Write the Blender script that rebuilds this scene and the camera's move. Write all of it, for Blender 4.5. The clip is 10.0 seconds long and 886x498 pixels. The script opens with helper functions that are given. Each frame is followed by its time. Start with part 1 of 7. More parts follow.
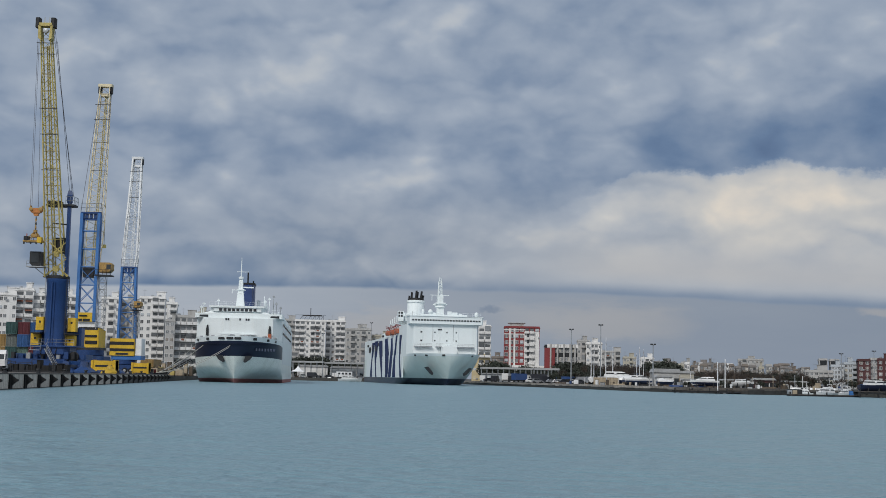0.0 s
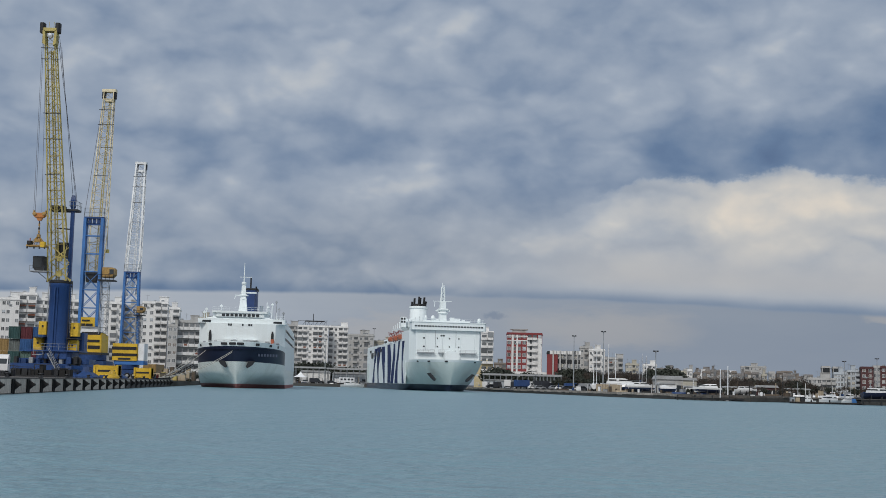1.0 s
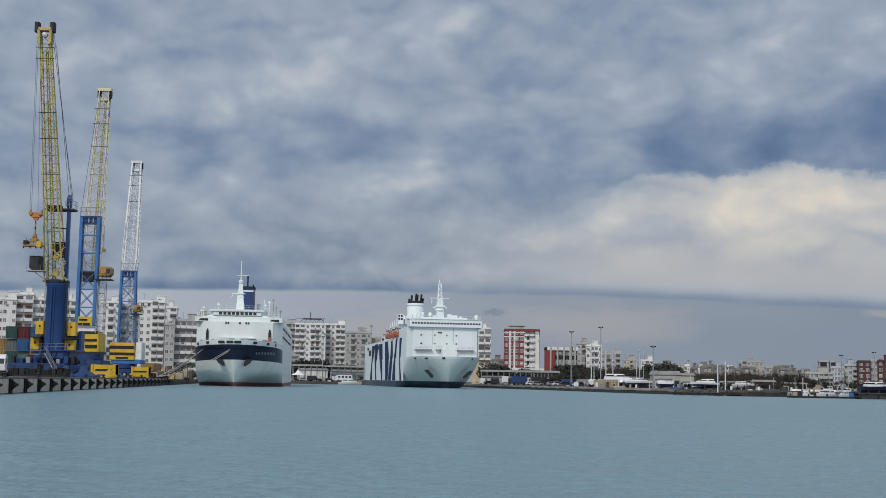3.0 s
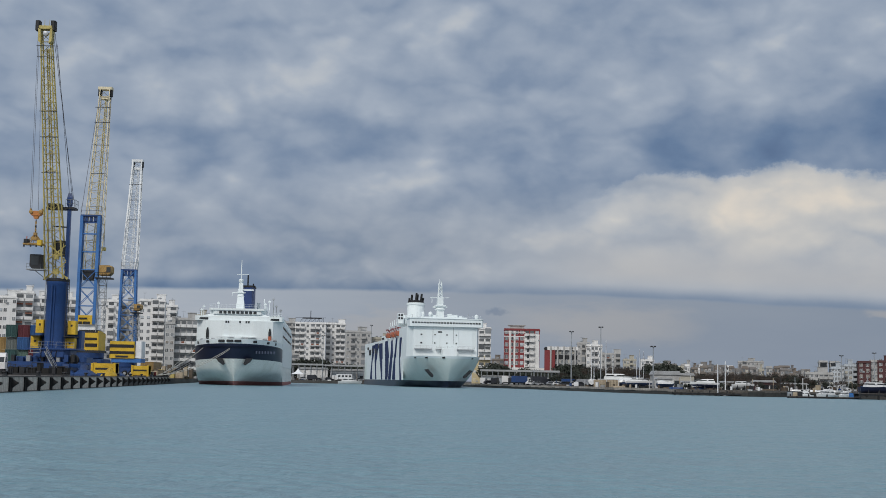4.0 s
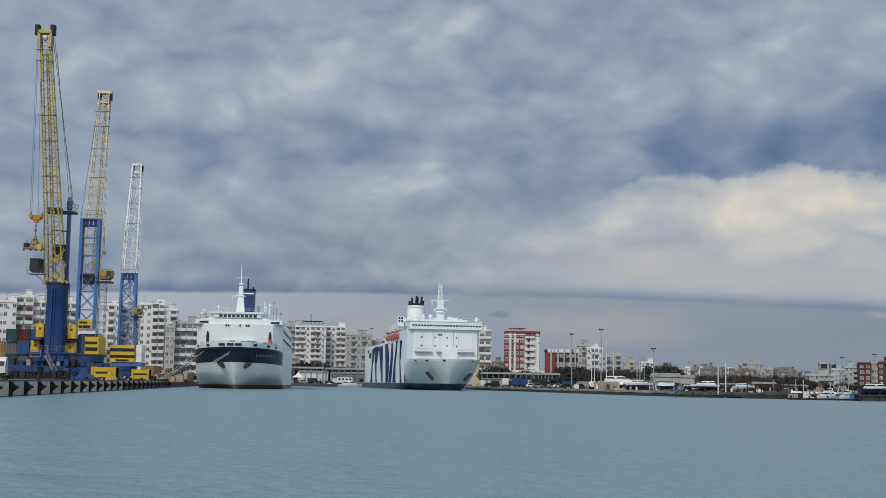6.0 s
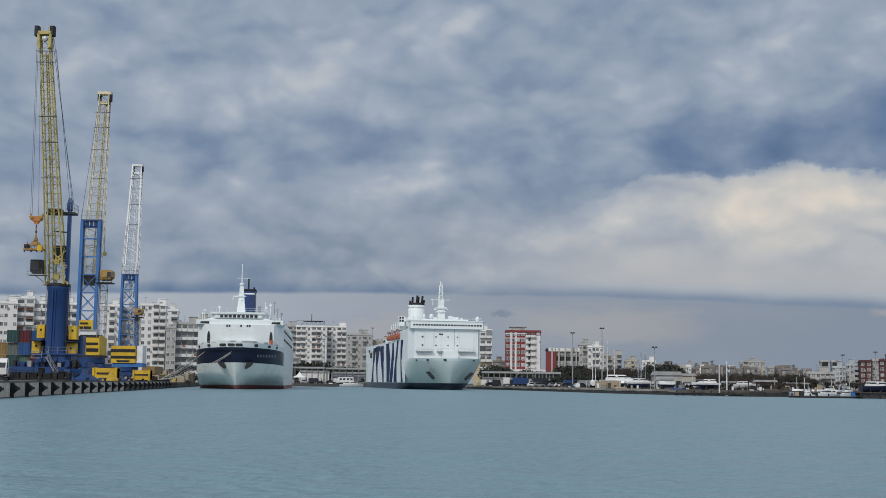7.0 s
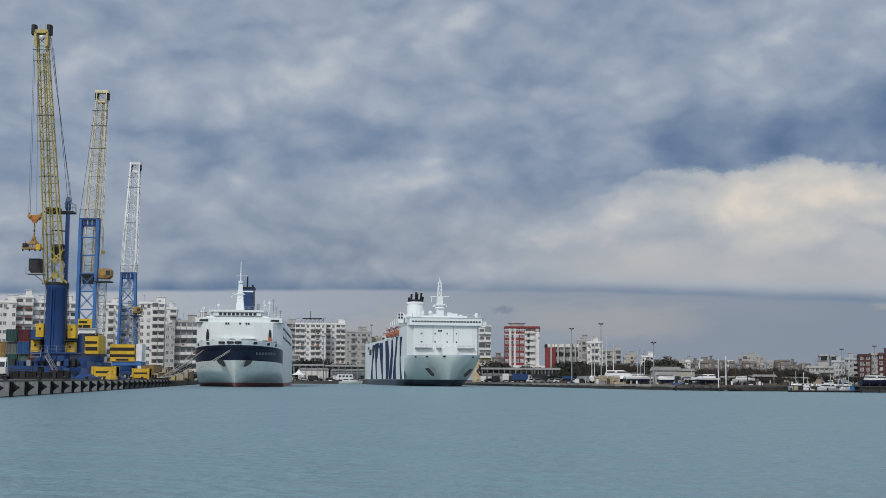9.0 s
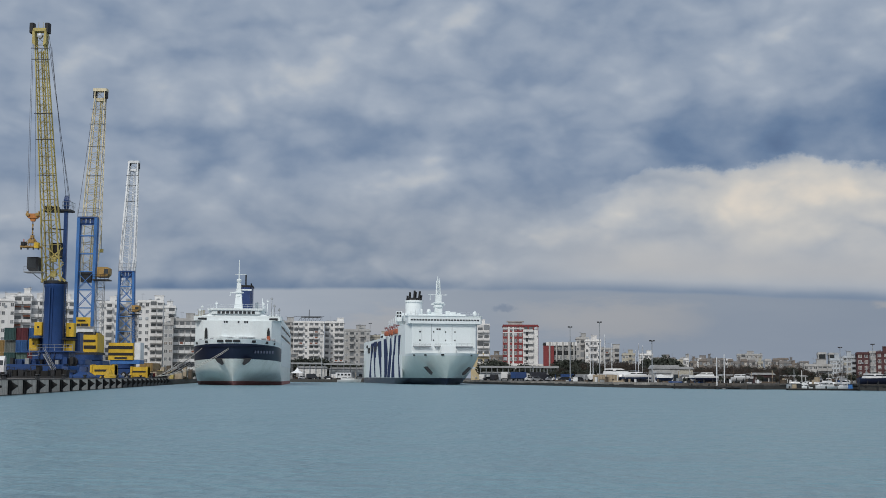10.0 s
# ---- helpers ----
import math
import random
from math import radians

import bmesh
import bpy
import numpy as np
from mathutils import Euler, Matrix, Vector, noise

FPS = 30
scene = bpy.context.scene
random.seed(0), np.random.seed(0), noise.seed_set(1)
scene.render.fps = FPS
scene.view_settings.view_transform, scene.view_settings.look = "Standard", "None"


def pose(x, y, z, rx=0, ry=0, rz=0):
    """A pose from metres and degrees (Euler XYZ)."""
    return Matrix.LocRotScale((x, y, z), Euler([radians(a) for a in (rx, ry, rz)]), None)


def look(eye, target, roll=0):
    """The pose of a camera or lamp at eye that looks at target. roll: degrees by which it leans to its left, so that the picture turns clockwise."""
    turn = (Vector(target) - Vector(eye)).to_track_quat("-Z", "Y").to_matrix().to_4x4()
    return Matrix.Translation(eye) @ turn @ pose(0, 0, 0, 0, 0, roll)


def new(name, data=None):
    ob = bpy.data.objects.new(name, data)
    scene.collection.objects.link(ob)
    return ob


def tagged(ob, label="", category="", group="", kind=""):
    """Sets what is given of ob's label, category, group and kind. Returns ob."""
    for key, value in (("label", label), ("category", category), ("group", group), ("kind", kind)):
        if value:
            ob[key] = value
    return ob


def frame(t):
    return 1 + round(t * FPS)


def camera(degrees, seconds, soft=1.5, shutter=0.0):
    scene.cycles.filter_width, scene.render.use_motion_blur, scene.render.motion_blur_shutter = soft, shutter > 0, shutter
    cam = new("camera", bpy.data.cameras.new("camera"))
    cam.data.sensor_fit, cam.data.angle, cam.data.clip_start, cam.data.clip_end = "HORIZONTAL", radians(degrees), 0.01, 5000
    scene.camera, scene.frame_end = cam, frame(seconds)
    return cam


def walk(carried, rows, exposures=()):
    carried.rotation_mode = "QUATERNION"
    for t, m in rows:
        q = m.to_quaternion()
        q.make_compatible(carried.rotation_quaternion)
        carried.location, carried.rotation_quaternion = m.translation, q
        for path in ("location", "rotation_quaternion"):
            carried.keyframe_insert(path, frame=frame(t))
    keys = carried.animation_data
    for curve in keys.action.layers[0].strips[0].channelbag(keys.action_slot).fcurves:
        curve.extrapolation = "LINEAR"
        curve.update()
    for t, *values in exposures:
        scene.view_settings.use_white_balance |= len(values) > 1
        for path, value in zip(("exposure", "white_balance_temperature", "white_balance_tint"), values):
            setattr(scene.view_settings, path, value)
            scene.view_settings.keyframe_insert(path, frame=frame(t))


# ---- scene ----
from math import atan2, cos, exp, hypot, pi, sin, sqrt, tan

# ---------- camera: held by hand in one spot, it only turns ----------
cam = camera(38, 10.0, soft=0.7)
TURNS = [  # seconds, heading, tilt, lean in degrees
    (0.0, -0.052, 5.740, 1.193), (0.5, 0.040, 5.894, 1.328), (1.0, 0.084, 6.008, 1.408),
    (1.5, 0.109, 5.951, 1.354), (2.0, 0.076, 5.861, 1.107), (2.5, -0.068, 5.878, 0.946),
    (4.0, -0.051, 5.847, 1.135), (4.5, 0.000, 5.867, 1.060), (5.0, 0.000, 5.917, 1.038),
    (5.5, -0.038, 5.978, 1.019), (7.0, -0.029, 5.945, 0.707), (7.5, -0.035, 5.942, 0.573),
    (8.0, -0.023, 5.890, 0.436), (8.5, -0.039, 5.861, 0.390), (9.0, -0.096, 5.793, 0.363),
    (9.5, -0.129, 5.741, 0.328), (10.0, -0.166, 5.720, 0.340)]
walk(cam, [(t, pose(0, 0, 2.25, 0, 0, yaw) @ pose(0, 0, 0, 90 + tilt) @ pose(0, 0, 0, 0, 0, lean))
           for t, yaw, tilt, lean in TURNS])
scene.view_settings.exposure = 0.0

# ---------- daylight: overcast sky, a weak wide sun behind cloud ----------
SUN_EL, SUN_AZ = 42.0, 205.0     # degrees; azimuth clockwise from +y
world = bpy.data.worlds.new("overcast_sky")
scene.world = world
world.use_nodes = True
wt = world.node_tree
wt.nodes.clear()
w_out = wt.nodes.new("ShaderNodeOutputWorld")
w_sky = wt.nodes.new("ShaderNodeTexSky")
w_sky.sky_type, w_sky.sun_disc = "NISHITA", False
w_sky.sun_elevation, w_sky.sun_rotation = radians(SUN_EL), radians(SUN_AZ)
w_sky.dust_density = 3.0
w_clear = wt.nodes.new("ShaderNodeBackground")
w_clear.inputs["Strength"].default_value = 0.06
w_cloud = wt.nodes.new("ShaderNodeBackground")
w_co = wt.nodes.new("ShaderNodeTexCoord")
w_no = wt.nodes.new("ShaderNodeTexNoise")
w_no.inputs["Scale"].default_value, w_no.inputs["Detail"].default_value = 3.0, 6.0
w_ra = wt.nodes.new("ShaderNodeValToRGB")
w_ra.color_ramp.elements[0].position, w_ra.color_ramp.elements[0].color = 0.35, (0.31, 0.36, 0.42, 1)
w_ra.color_ramp.elements[1].position, w_ra.color_ramp.elements[1].color = 0.65, (0.62, 0.66, 0.72, 1)
w_cloud.inputs["Strength"].default_value = 1.25
w_mix = wt.nodes.new("ShaderNodeMixShader")
w_mix.inputs[0].default_value = 0.8
wt.links.new(w_sky.outputs[0], w_clear.inputs[0])
wt.links.new(w_co.outputs["Generated"], w_no.inputs["Vector"])
wt.links.new(w_no.outputs["Fac"], w_ra.inputs[0])
wt.links.new(w_ra.outputs[0], w_cloud.inputs[0])
wt.links.new(w_clear.outputs[0], w_mix.inputs[1])
wt.links.new(w_cloud.outputs[0], w_mix.inputs[2])
wt.links.new(w_mix.outputs[0], w_out.inputs[0])
sun_data = bpy.data.lights.new("sun", "SUN")
sun_data.energy, sun_data.angle, sun_data.color = 1.9, radians(14), (1.0, 0.96, 0.9)
sun = new("sun", sun_data)
sa, se = radians(SUN_AZ), radians(SUN_EL)
sun.matrix_world = look((sin(sa) * cos(se) * 300, cos(sa) * cos(se) * 300, sin(se) * 300), (0, 0, 0))


# ---------- material helpers ----------
def srgb(r, g, b):
    return tuple(((c / 255 + 0.055) / 1.055) ** 2.4 if c > 10 else c / 3294.6 for c in (r, g, b)) + (1,)


def mat(name, col, rough=0.6, metal=0.0, grain=6.0, stain=0.35, vary=0.18, dirt=(0.45, 0.42, 0.38), bump=0.0,
        streak=0.0, per_object=0.0, spec=0.4):
    """A weathered surface: fine grain, broad stains, optional vertical streaks, at real-world size."""
    m = bpy.data.materials.new(name)
    m.use_nodes = True
    nt = m.node_tree
    N, L = nt.nodes, nt.links
    bsdf = N["Principled BSDF"]
    co = N.new("ShaderNodeTexCoord")
    fine, broad = N.new("ShaderNodeTexNoise"), N.new("ShaderNodeTexNoise")
    fine.inputs["Scale"].default_value, fine.inputs["Detail"].default_value = grain, 5
    broad.inputs["Scale"].default_value, broad.inputs["Detail"].default_value = stain, 6
    L.new(co.outputs["Object"], fine.inputs["Vector"])
    mp = N.new("ShaderNodeMapping")
    mp.inputs["Scale"].default_value = (1 + streak * 3, 1 + streak * 3, 1 / (1 + streak * 3))
    L.new(co.outputs["Object"], mp.inputs["Vector"])
    L.new(mp.outputs[0], broad.inputs["Vector"])
    ramp = N.new("ShaderNodeMapRange")
    ramp.inputs[1].default_value, ramp.inputs[2].default_value = 0.45, 0.72
    ramp.inputs[3].default_value, ramp.inputs[4].default_value = 0.0, min(1.0, vary * 2.2)
    L.new(broad.outputs["Fac"], ramp.inputs[0])
    mix = N.new("ShaderNodeMix")
    mix.data_type, mix.blend_type = "RGBA", "MULTIPLY"
    mix.inputs[6].default_value = tuple(col[:3]) + (1,)
    mix.inputs[7].default_value = tuple(dirt) + (1,)
    L.new(ramp.outputs[0], mix.inputs[0])
    hsv = N.new("ShaderNodeHueSaturation")
    val = N.new("ShaderNodeMapRange")
    val.inputs[1].default_value, val.inputs[2].default_value = 0.25, 0.75
    val.inputs[3].default_value, val.inputs[4].default_value = 1 - vary, 1 + vary
    L.new(fine.outputs["Fac"], val.inputs[0])
    last = val.outputs[0]
    if per_object:
        oi = N.new("ShaderNodeObjectInfo")
        r = N.new("ShaderNodeMapRange")
        r.inputs[3].default_value, r.inputs[4].default_value = 1 - per_object, 1 + per_object
        L.new(oi.outputs["Random"], r.inputs[0])
        mu = N.new("ShaderNodeMath")
        mu.operation = "MULTIPLY"
        L.new(last, mu.inputs[0]), L.new(r.outputs[0], mu.inputs[1])
        last = mu.outputs[0]
    L.new(last, hsv.inputs["Value"])
    L.new(mix.outputs[2], hsv.inputs["Color"])
    L.new(hsv.outputs[0], bsdf.inputs["Base Color"])
    bsdf.inputs["Roughness"].default_value, bsdf.inputs["Metallic"].default_value = rough, metal
    bsdf.inputs["Specular IOR Level"].default_value = spec
    if bump:
        b = N.new("ShaderNodeBump")
        b.inputs["Strength"].default_value, b.inputs["Distance"].default_value = bump, 0.05
        L.new(fine.outputs["Fac"], b.inputs["Height"])
        L.new(b.outputs[0], bsdf.inputs["Normal"])
    return m


def sky_material():
    """Broken grey cloud over a pale band above the horizon, by heading (u) and elevation (v) in degrees."""
    m = bpy.data.materials.new("cloud_cover")
    m.use_nodes = True
    nt = m.node_tree
    N, L = nt.nodes, nt.links
    N.clear()

    def math(op, a, b=None, c=None):
        n = N.new("ShaderNodeMath")
        n.operation = op
        for k, v in enumerate((a, b, c)):
            if v is None:
                continue
            if isinstance(v, (int, float)):
                n.inputs[k].default_value = v
            else:
                L.new(v, n.inputs[k])
        return n.outputs[0]

    co = N.new("ShaderNodeTexCoord")
    sp = N.new("ShaderNodeSeparateXYZ")
    L.new(co.outputs["Object"], sp.inputs[0])
    u = math("MULTIPLY", math("ARCTAN2", sp.outputs[0], sp.outputs[1]), 180 / pi)
    flat = math("SQRT", math("ADD", math("MULTIPLY", sp.outputs[0], sp.outputs[0]), math("MULTIPLY", sp.outputs[1], sp.outputs[1])))
    v = math("MULTIPLY", math("ARCTAN2", sp.outputs[2], flat), 180 / pi)

    def noisy(scale, detail, su, sv, seed, rough=0.55):
        cb = N.new("ShaderNodeCombineXYZ")
        L.new(math("MULTIPLY", u, su), cb.inputs[0])
        L.new(math("MULTIPLY", v, sv), cb.inputs[1])
        cb.inputs[2].default_value = seed
        n = N.new("ShaderNodeTexNoise")
        n.inputs["Scale"].default_value, n.inputs["Detail"].default_value = scale, detail
        n.inputs["Roughness"].default_value = rough
        L.new(cb.outputs[0], n.inputs["Vector"])
        return math("SUBTRACT", n.outputs["Fac"], 0.5)

    def step(x, a, b, lo, hi):
        mr = N.new("ShaderNodeMapRange")
        mr.interpolation_type = "SMOOTHSTEP"
        for k, val in enumerate((a, b, lo, hi)):
            mr.inputs[k + 1].default_value = val
        L.new(x, mr.inputs[0])
        return mr.outputs[0]

    # swirl the coordinates so that cloud edges are ragged
    wu = math("ADD", u, math("MULTIPLY", noisy(0.26, 4, 1, 1.25, 3.1, 0.48), 3.6))
    wv = math("ADD", v, math("MULTIPLY", noisy(0.26, 4, 1, 1.25, 9.7, 0.48), 2.6))
    cb = N.new("ShaderNodeCombineXYZ")
    L.new(wu, cb.inputs[0]), L.new(wv, cb.inputs[1])
    level = math("ADD", 0.565, math("MULTIPLY", noisy(0.34, 4, 0.75, 1.35, 5.5, 0.5), 0.36))
    puff = N.new("ShaderNodeTexVoronoi")
    puff.feature = "SMOOTH_F1"
    puff.inputs["Scale"].default_value, puff.inputs["Smoothness"].default_value, puff.inputs["Detail"].default_value = 0.42, 0.4, 1.5
    stretch = N.new("ShaderNodeVectorMath")
    stretch.operation = "MULTIPLY"
    stretch.inputs[1].default_value = (0.8, 1.5, 1.0)
    L.new(cb.outputs[0], stretch.inputs[0]), L.new(stretch.outputs[0], puff.inputs["Vector"])
    level = math("ADD", level, math("MULTIPLY", math("SUBTRACT", 0.60, puff.outputs["Distance"]), 0.26))
    level = math("ADD", level, math("MULTIPLY", noisy(0.9, 5, 0.8, 1.2, 15.5, 0.55), 0.13))
    for u0, v0, su, sv, turn, gain in CLOUDS:
        mp = N.new("ShaderNodeMapping")
        mp.vector_type = "TEXTURE"
        mp.inputs["Location"].default_value = (u0, v0, 0)
        mp.inputs["Rotation"].default_value = (0, 0, radians(turn))
        mp.inputs["Scale"].default_value = (su, sv, 1)
        L.new(cb.outputs[0], mp.inputs["Vector"])
        ln = N.new("ShaderNodeVectorMath")
        ln.operation = "LENGTH"
        L.new(mp.outputs[0], ln.inputs[0])
        mr = N.new("ShaderNodeMapRange")
        mr.interpolation_type = "SMOOTHSTEP"
        mr.inputs[1].default_value, mr.inputs[2].default_value = 0.0, 1.6
        mr.inputs[3].default_value, mr.inputs[4].default_value = gain, 0.0
        L.new(ln.outputs["Value"], mr.inputs[0])
        level = math("ADD", level, mr.outputs[0])
    # the sharp-edged dark shelf with the bright gap below it
    shelf = N.new("ShaderNodeFloatCurve")
    pts = [(-22, 5.0), (0, 5.8), (2.4, 6.5), (5.4, 7.7), (8.7, 9.2), (10, 9.3), (12.5, 9.25), (15.2, 9.75), (17.6, 9.15), (22, 9.5)]
    curve = shelf.mapping.curves[0]
    for k, (a, b) in enumerate(pts):
        p = ((a + 22) / 44, b / 20)
        if k in (0, len(pts) - 1):
            curve.points[0 if k == 0 else -1].location = p
        else:
            curve.points.new(*p)
    shelf.mapping.update()
    L.new(math("MULTIPLY_ADD", u, 1 / 44, 0.5), shelf.inputs["Value"])
    rag = math("ADD", v, math("MULTIPLY", noisy(0.45, 6, 0.8, 1.2, 21.0, 0.6), 1.3))
    rag = math("ADD", rag, math("MULTIPLY", noisy(2.0, 5, 0.8, 1.0, 27.0, 0.62), 0.7))
    below = math("SUBTRACT", math("MULTIPLY", shelf.outputs[0], 20.0), rag)
    gap = math("MULTIPLY", step(below, -0.12, 0.34, 0.0, 1.0), step(v, 4.0, 6.6, 0.30, 1.0))
    gap = math("MULTIPLY", gap, step(u, 1.0, 14.0, 0.15, 1.0))
    level = math("ADD", level, math("MULTIPLY", gap, 0.175))
    roof = math("MULTIPLY", math("MULTIPLY", step(below, -3.4, -0.3, 0.0, 1.0), step(below, -0.1, 0.2, 1.0, 0.0)), step(u, 6.0, 11.0, 0.0, 1.0))
    level = math("SUBTRACT", level, math("MULTIPLY", roof, 0.12))
    # the long flat cloud base, and the clear pale strip under it
    edge = math("ADD", v, math("MULTIPLY", noisy(0.22, 5, 1, 1, 2.2, 0.6), 0.34))
    edge = math("ADD", edge, math("MULTIPLY", u, math("MULTIPLY_ADD", u, 0.00156, 0.0048)))
    edge = math("SUBTRACT", edge, 0.27)
    # low on the bright side the cloud is an even grey sheet
    sheet = math("MULTIPLY", step(edge, 4.2, 7.2, 0.85, 0.0), step(u, 0.0, 6.0, 0.0, 1.0))
    even = math("ADD", math("MULTIPLY_ADD", edge, 0.062, 0.35), math("MULTIPLY", noisy(0.35, 5, 0.5, 1.6, 31.0, 0.5), 0.20))
    calm = N.new("ShaderNodeMix")
    L.new(sheet, calm.inputs[0]), L.new(level, calm.inputs[2]), L.new(even, calm.inputs[3])
    level = calm.outputs[0]

    band = math("MULTIPLY", step(edge, 3.4, 3.6, 0.0, 1.0), step(edge, 3.75, 4.35, 1.0, 0.0))
    level = math("SUBTRACT", level, math("MULTIPLY", band, step(u, 3.0, 9.0, BAND, BAND + 0.07)))
    clear = step(edge, 3.6, 3.8, 1.0, 0.0)
    haze = math("ADD", math("ADD", 0.49, math("MULTIPLY", v, 0.016)), math("MULTIPLY", u, -0.0075))
    haze = math("ADD", haze, math("MULTIPLY", noisy(0.3, 4, 0.5, 2.4, 7.2), 0.17))
    # a small dark scrap of cloud low over the town
    su_ = math("ADD", u, math("MULTIPLY", noisy(2.2, 4, 1, 1, 41.0, 0.6), 0.9))
    sv_ = math("ADD", edge, math("MULTIPLY", noisy(2.2, 4, 1, 1, 47.0, 0.6), 0.5))
    scrap = math("ADD", math("POWER", math("DIVIDE", math("SUBTRACT", su_, 2.55), 0.55), 2.0), math("POWER", math("DIVIDE", math("SUBTRACT", sv_, 2.9), 0.19), 2.0))
    haze = math("SUBTRACT", haze, step(scrap, 0.0, 1.5, 0.24, 0.0))
    level = math("ADD", level, math("MULTIPLY", math("SINE", math("MULTIPLY", level, 30.0)), 0.006))
    mx = N.new("ShaderNodeMix")
    L.new(clear, mx.inputs[0]), L.new(level, mx.inputs[2]), L.new(haze, mx.inputs[3])
    ramp = N.new("ShaderNodeValToRGB")
    stops = [(0.0, (76, 97, 131)), (0.25, (103, 125, 155)), (0.45, (137, 152, 173)), (0.62, (162, 173, 188)),
             (0.80, (192, 196, 200)), (1.0, (224, 218, 209))]
    while len(ramp.color_ramp.elements) < len(stops):
        ramp.color_ramp.elements.new(0.5)
    for el, (p, c) in zip(ramp.color_ramp.elements, stops):
        el.position, el.color = p, srgb(*c)
    L.new(mx.outputs[0], ramp.inputs[0])
    murk = N.new("ShaderNodeMix")
    murk.data_type = "RGBA"
    murk.inputs[7].default_value = srgb(134, 143, 156)
    L.new(math("MULTIPLY", clear, step(u, -12.0, 11.0, 0.12, 0.58)), murk.inputs[0])
    warm = N.new("ShaderNodeMix")
    warm.data_type, warm.blend_type = "RGBA", "MULTIPLY"
    warm.inputs[7].default_value = (1.06, 0.998, 0.925, 1)
    low = math("MULTIPLY", step(v, 5.5, 10.0, 0.8, 0.0), step(u, -12.0, -2.0, 0.6, 1.0))
    L.new(math("MAXIMUM", math("MAXIMUM", gap, low), math("MULTIPLY", sheet, 0.7)), warm.inputs[0]), L.new(ramp.outputs[0], warm.inputs[6])
    L.new(warm.outputs[2], murk.inputs[6])
    # cream patches of brighter cloud low in the strip
    glow = None
    for pu, pv, wu_, wv_ in ((7.0, 2.6, 4.2, 0.95), (18.9, 3.2, 1.0, 0.30), (-2.5, 2.4, 2.6, 0.7)):
        d = math("ADD", math("POWER", math("DIVIDE", math("SUBTRACT", wu, pu), wu_), 2.0), math("POWER", math("DIVIDE", math("SUBTRACT", math("MULTIPLY_ADD", noisy(0.7, 5, 0.6, 2.0, 12.0, 0.6), 1.6, v), pv), wv_), 2.0))
        d = step(d, 0.0, 1.7, 0.42, 0.0)
        glow = d if glow is None else math("MAXIMUM", glow, d)
    cream = N.new("ShaderNodeMix")
    cream.data_type = "RGBA"
    cream.inputs[7].default_value = srgb(176, 172, 168)
    grey = N.new("ShaderNodeMix")
    grey.data_type = "RGBA"
    grey.inputs[7].default_value = srgb(181, 180, 180)
    veil = math("MULTIPLY", math("MULTIPLY", sheet, 0.72), math("MULTIPLY", step(edge, 3.9, 5.0, 0.0, 1.0), step(u, 2.0, 9.0, 0.0, 1.0)))
    L.new(veil, grey.inputs[0]), L.new(murk.outputs[2], grey.inputs[6])
    L.new(math("MULTIPLY", glow, clear), cream.inputs[0]), L.new(grey.outputs[2], cream.inputs[6])
    em = N.new("ShaderNodeEmission")
    L.new(cream.outputs[2], em.inputs[0])
    out = N.new("ShaderNodeOutputMaterial")
    L.new(em.outputs[0], out.inputs[0])
    m.cycles.emission_sampling = "NONE"
    return m


# heading, elevation, half widths, turn (degrees) and gain of the main cloud masses
BAND = 0.16
CLOUDS = [
    (12.0, 10.2, 3.2, 0.8, 8, -0.06), (18.4, 11.4, 3.6, 1.4, 12, -0.21), (16.5, 14.8, 4.5, 1.3, 14, 0.10), (17.0, 7.9, 6.0, 1.7, 8, 0.12),
    (7.5, 7.4, 4.5, 1.2, 12, 0.12), (3.4, 9.6, 4.0, 1.3, 5, -0.17), (-5.5, 10.5, 3.5, 1.1, 10, -0.09), (-11.5, 9.6, 2.2, 1.4, 0, -0.08),
    (-5.3, 13.5, 2.4, 1.2, 10, 0.14), (-2.2, 8.9, 2.6, 0.9, 0, 0.20), (-15.9, 13.4, 1.4, 0.7, 15, 0.18), (4.8, 14.8, 3.6, 1.1, 35, -0.13),
    (-9.0, 13.0, 3.4, 1.1, 15, 0.10), (0.2, 15.3, 2.2, 0.6, 38, 0.15), (-10.0, 4.7, 8.0, 0.8, 0, -0.06), (-1.85, 4.4, 1.0, 0.22, -42, -0.05)]


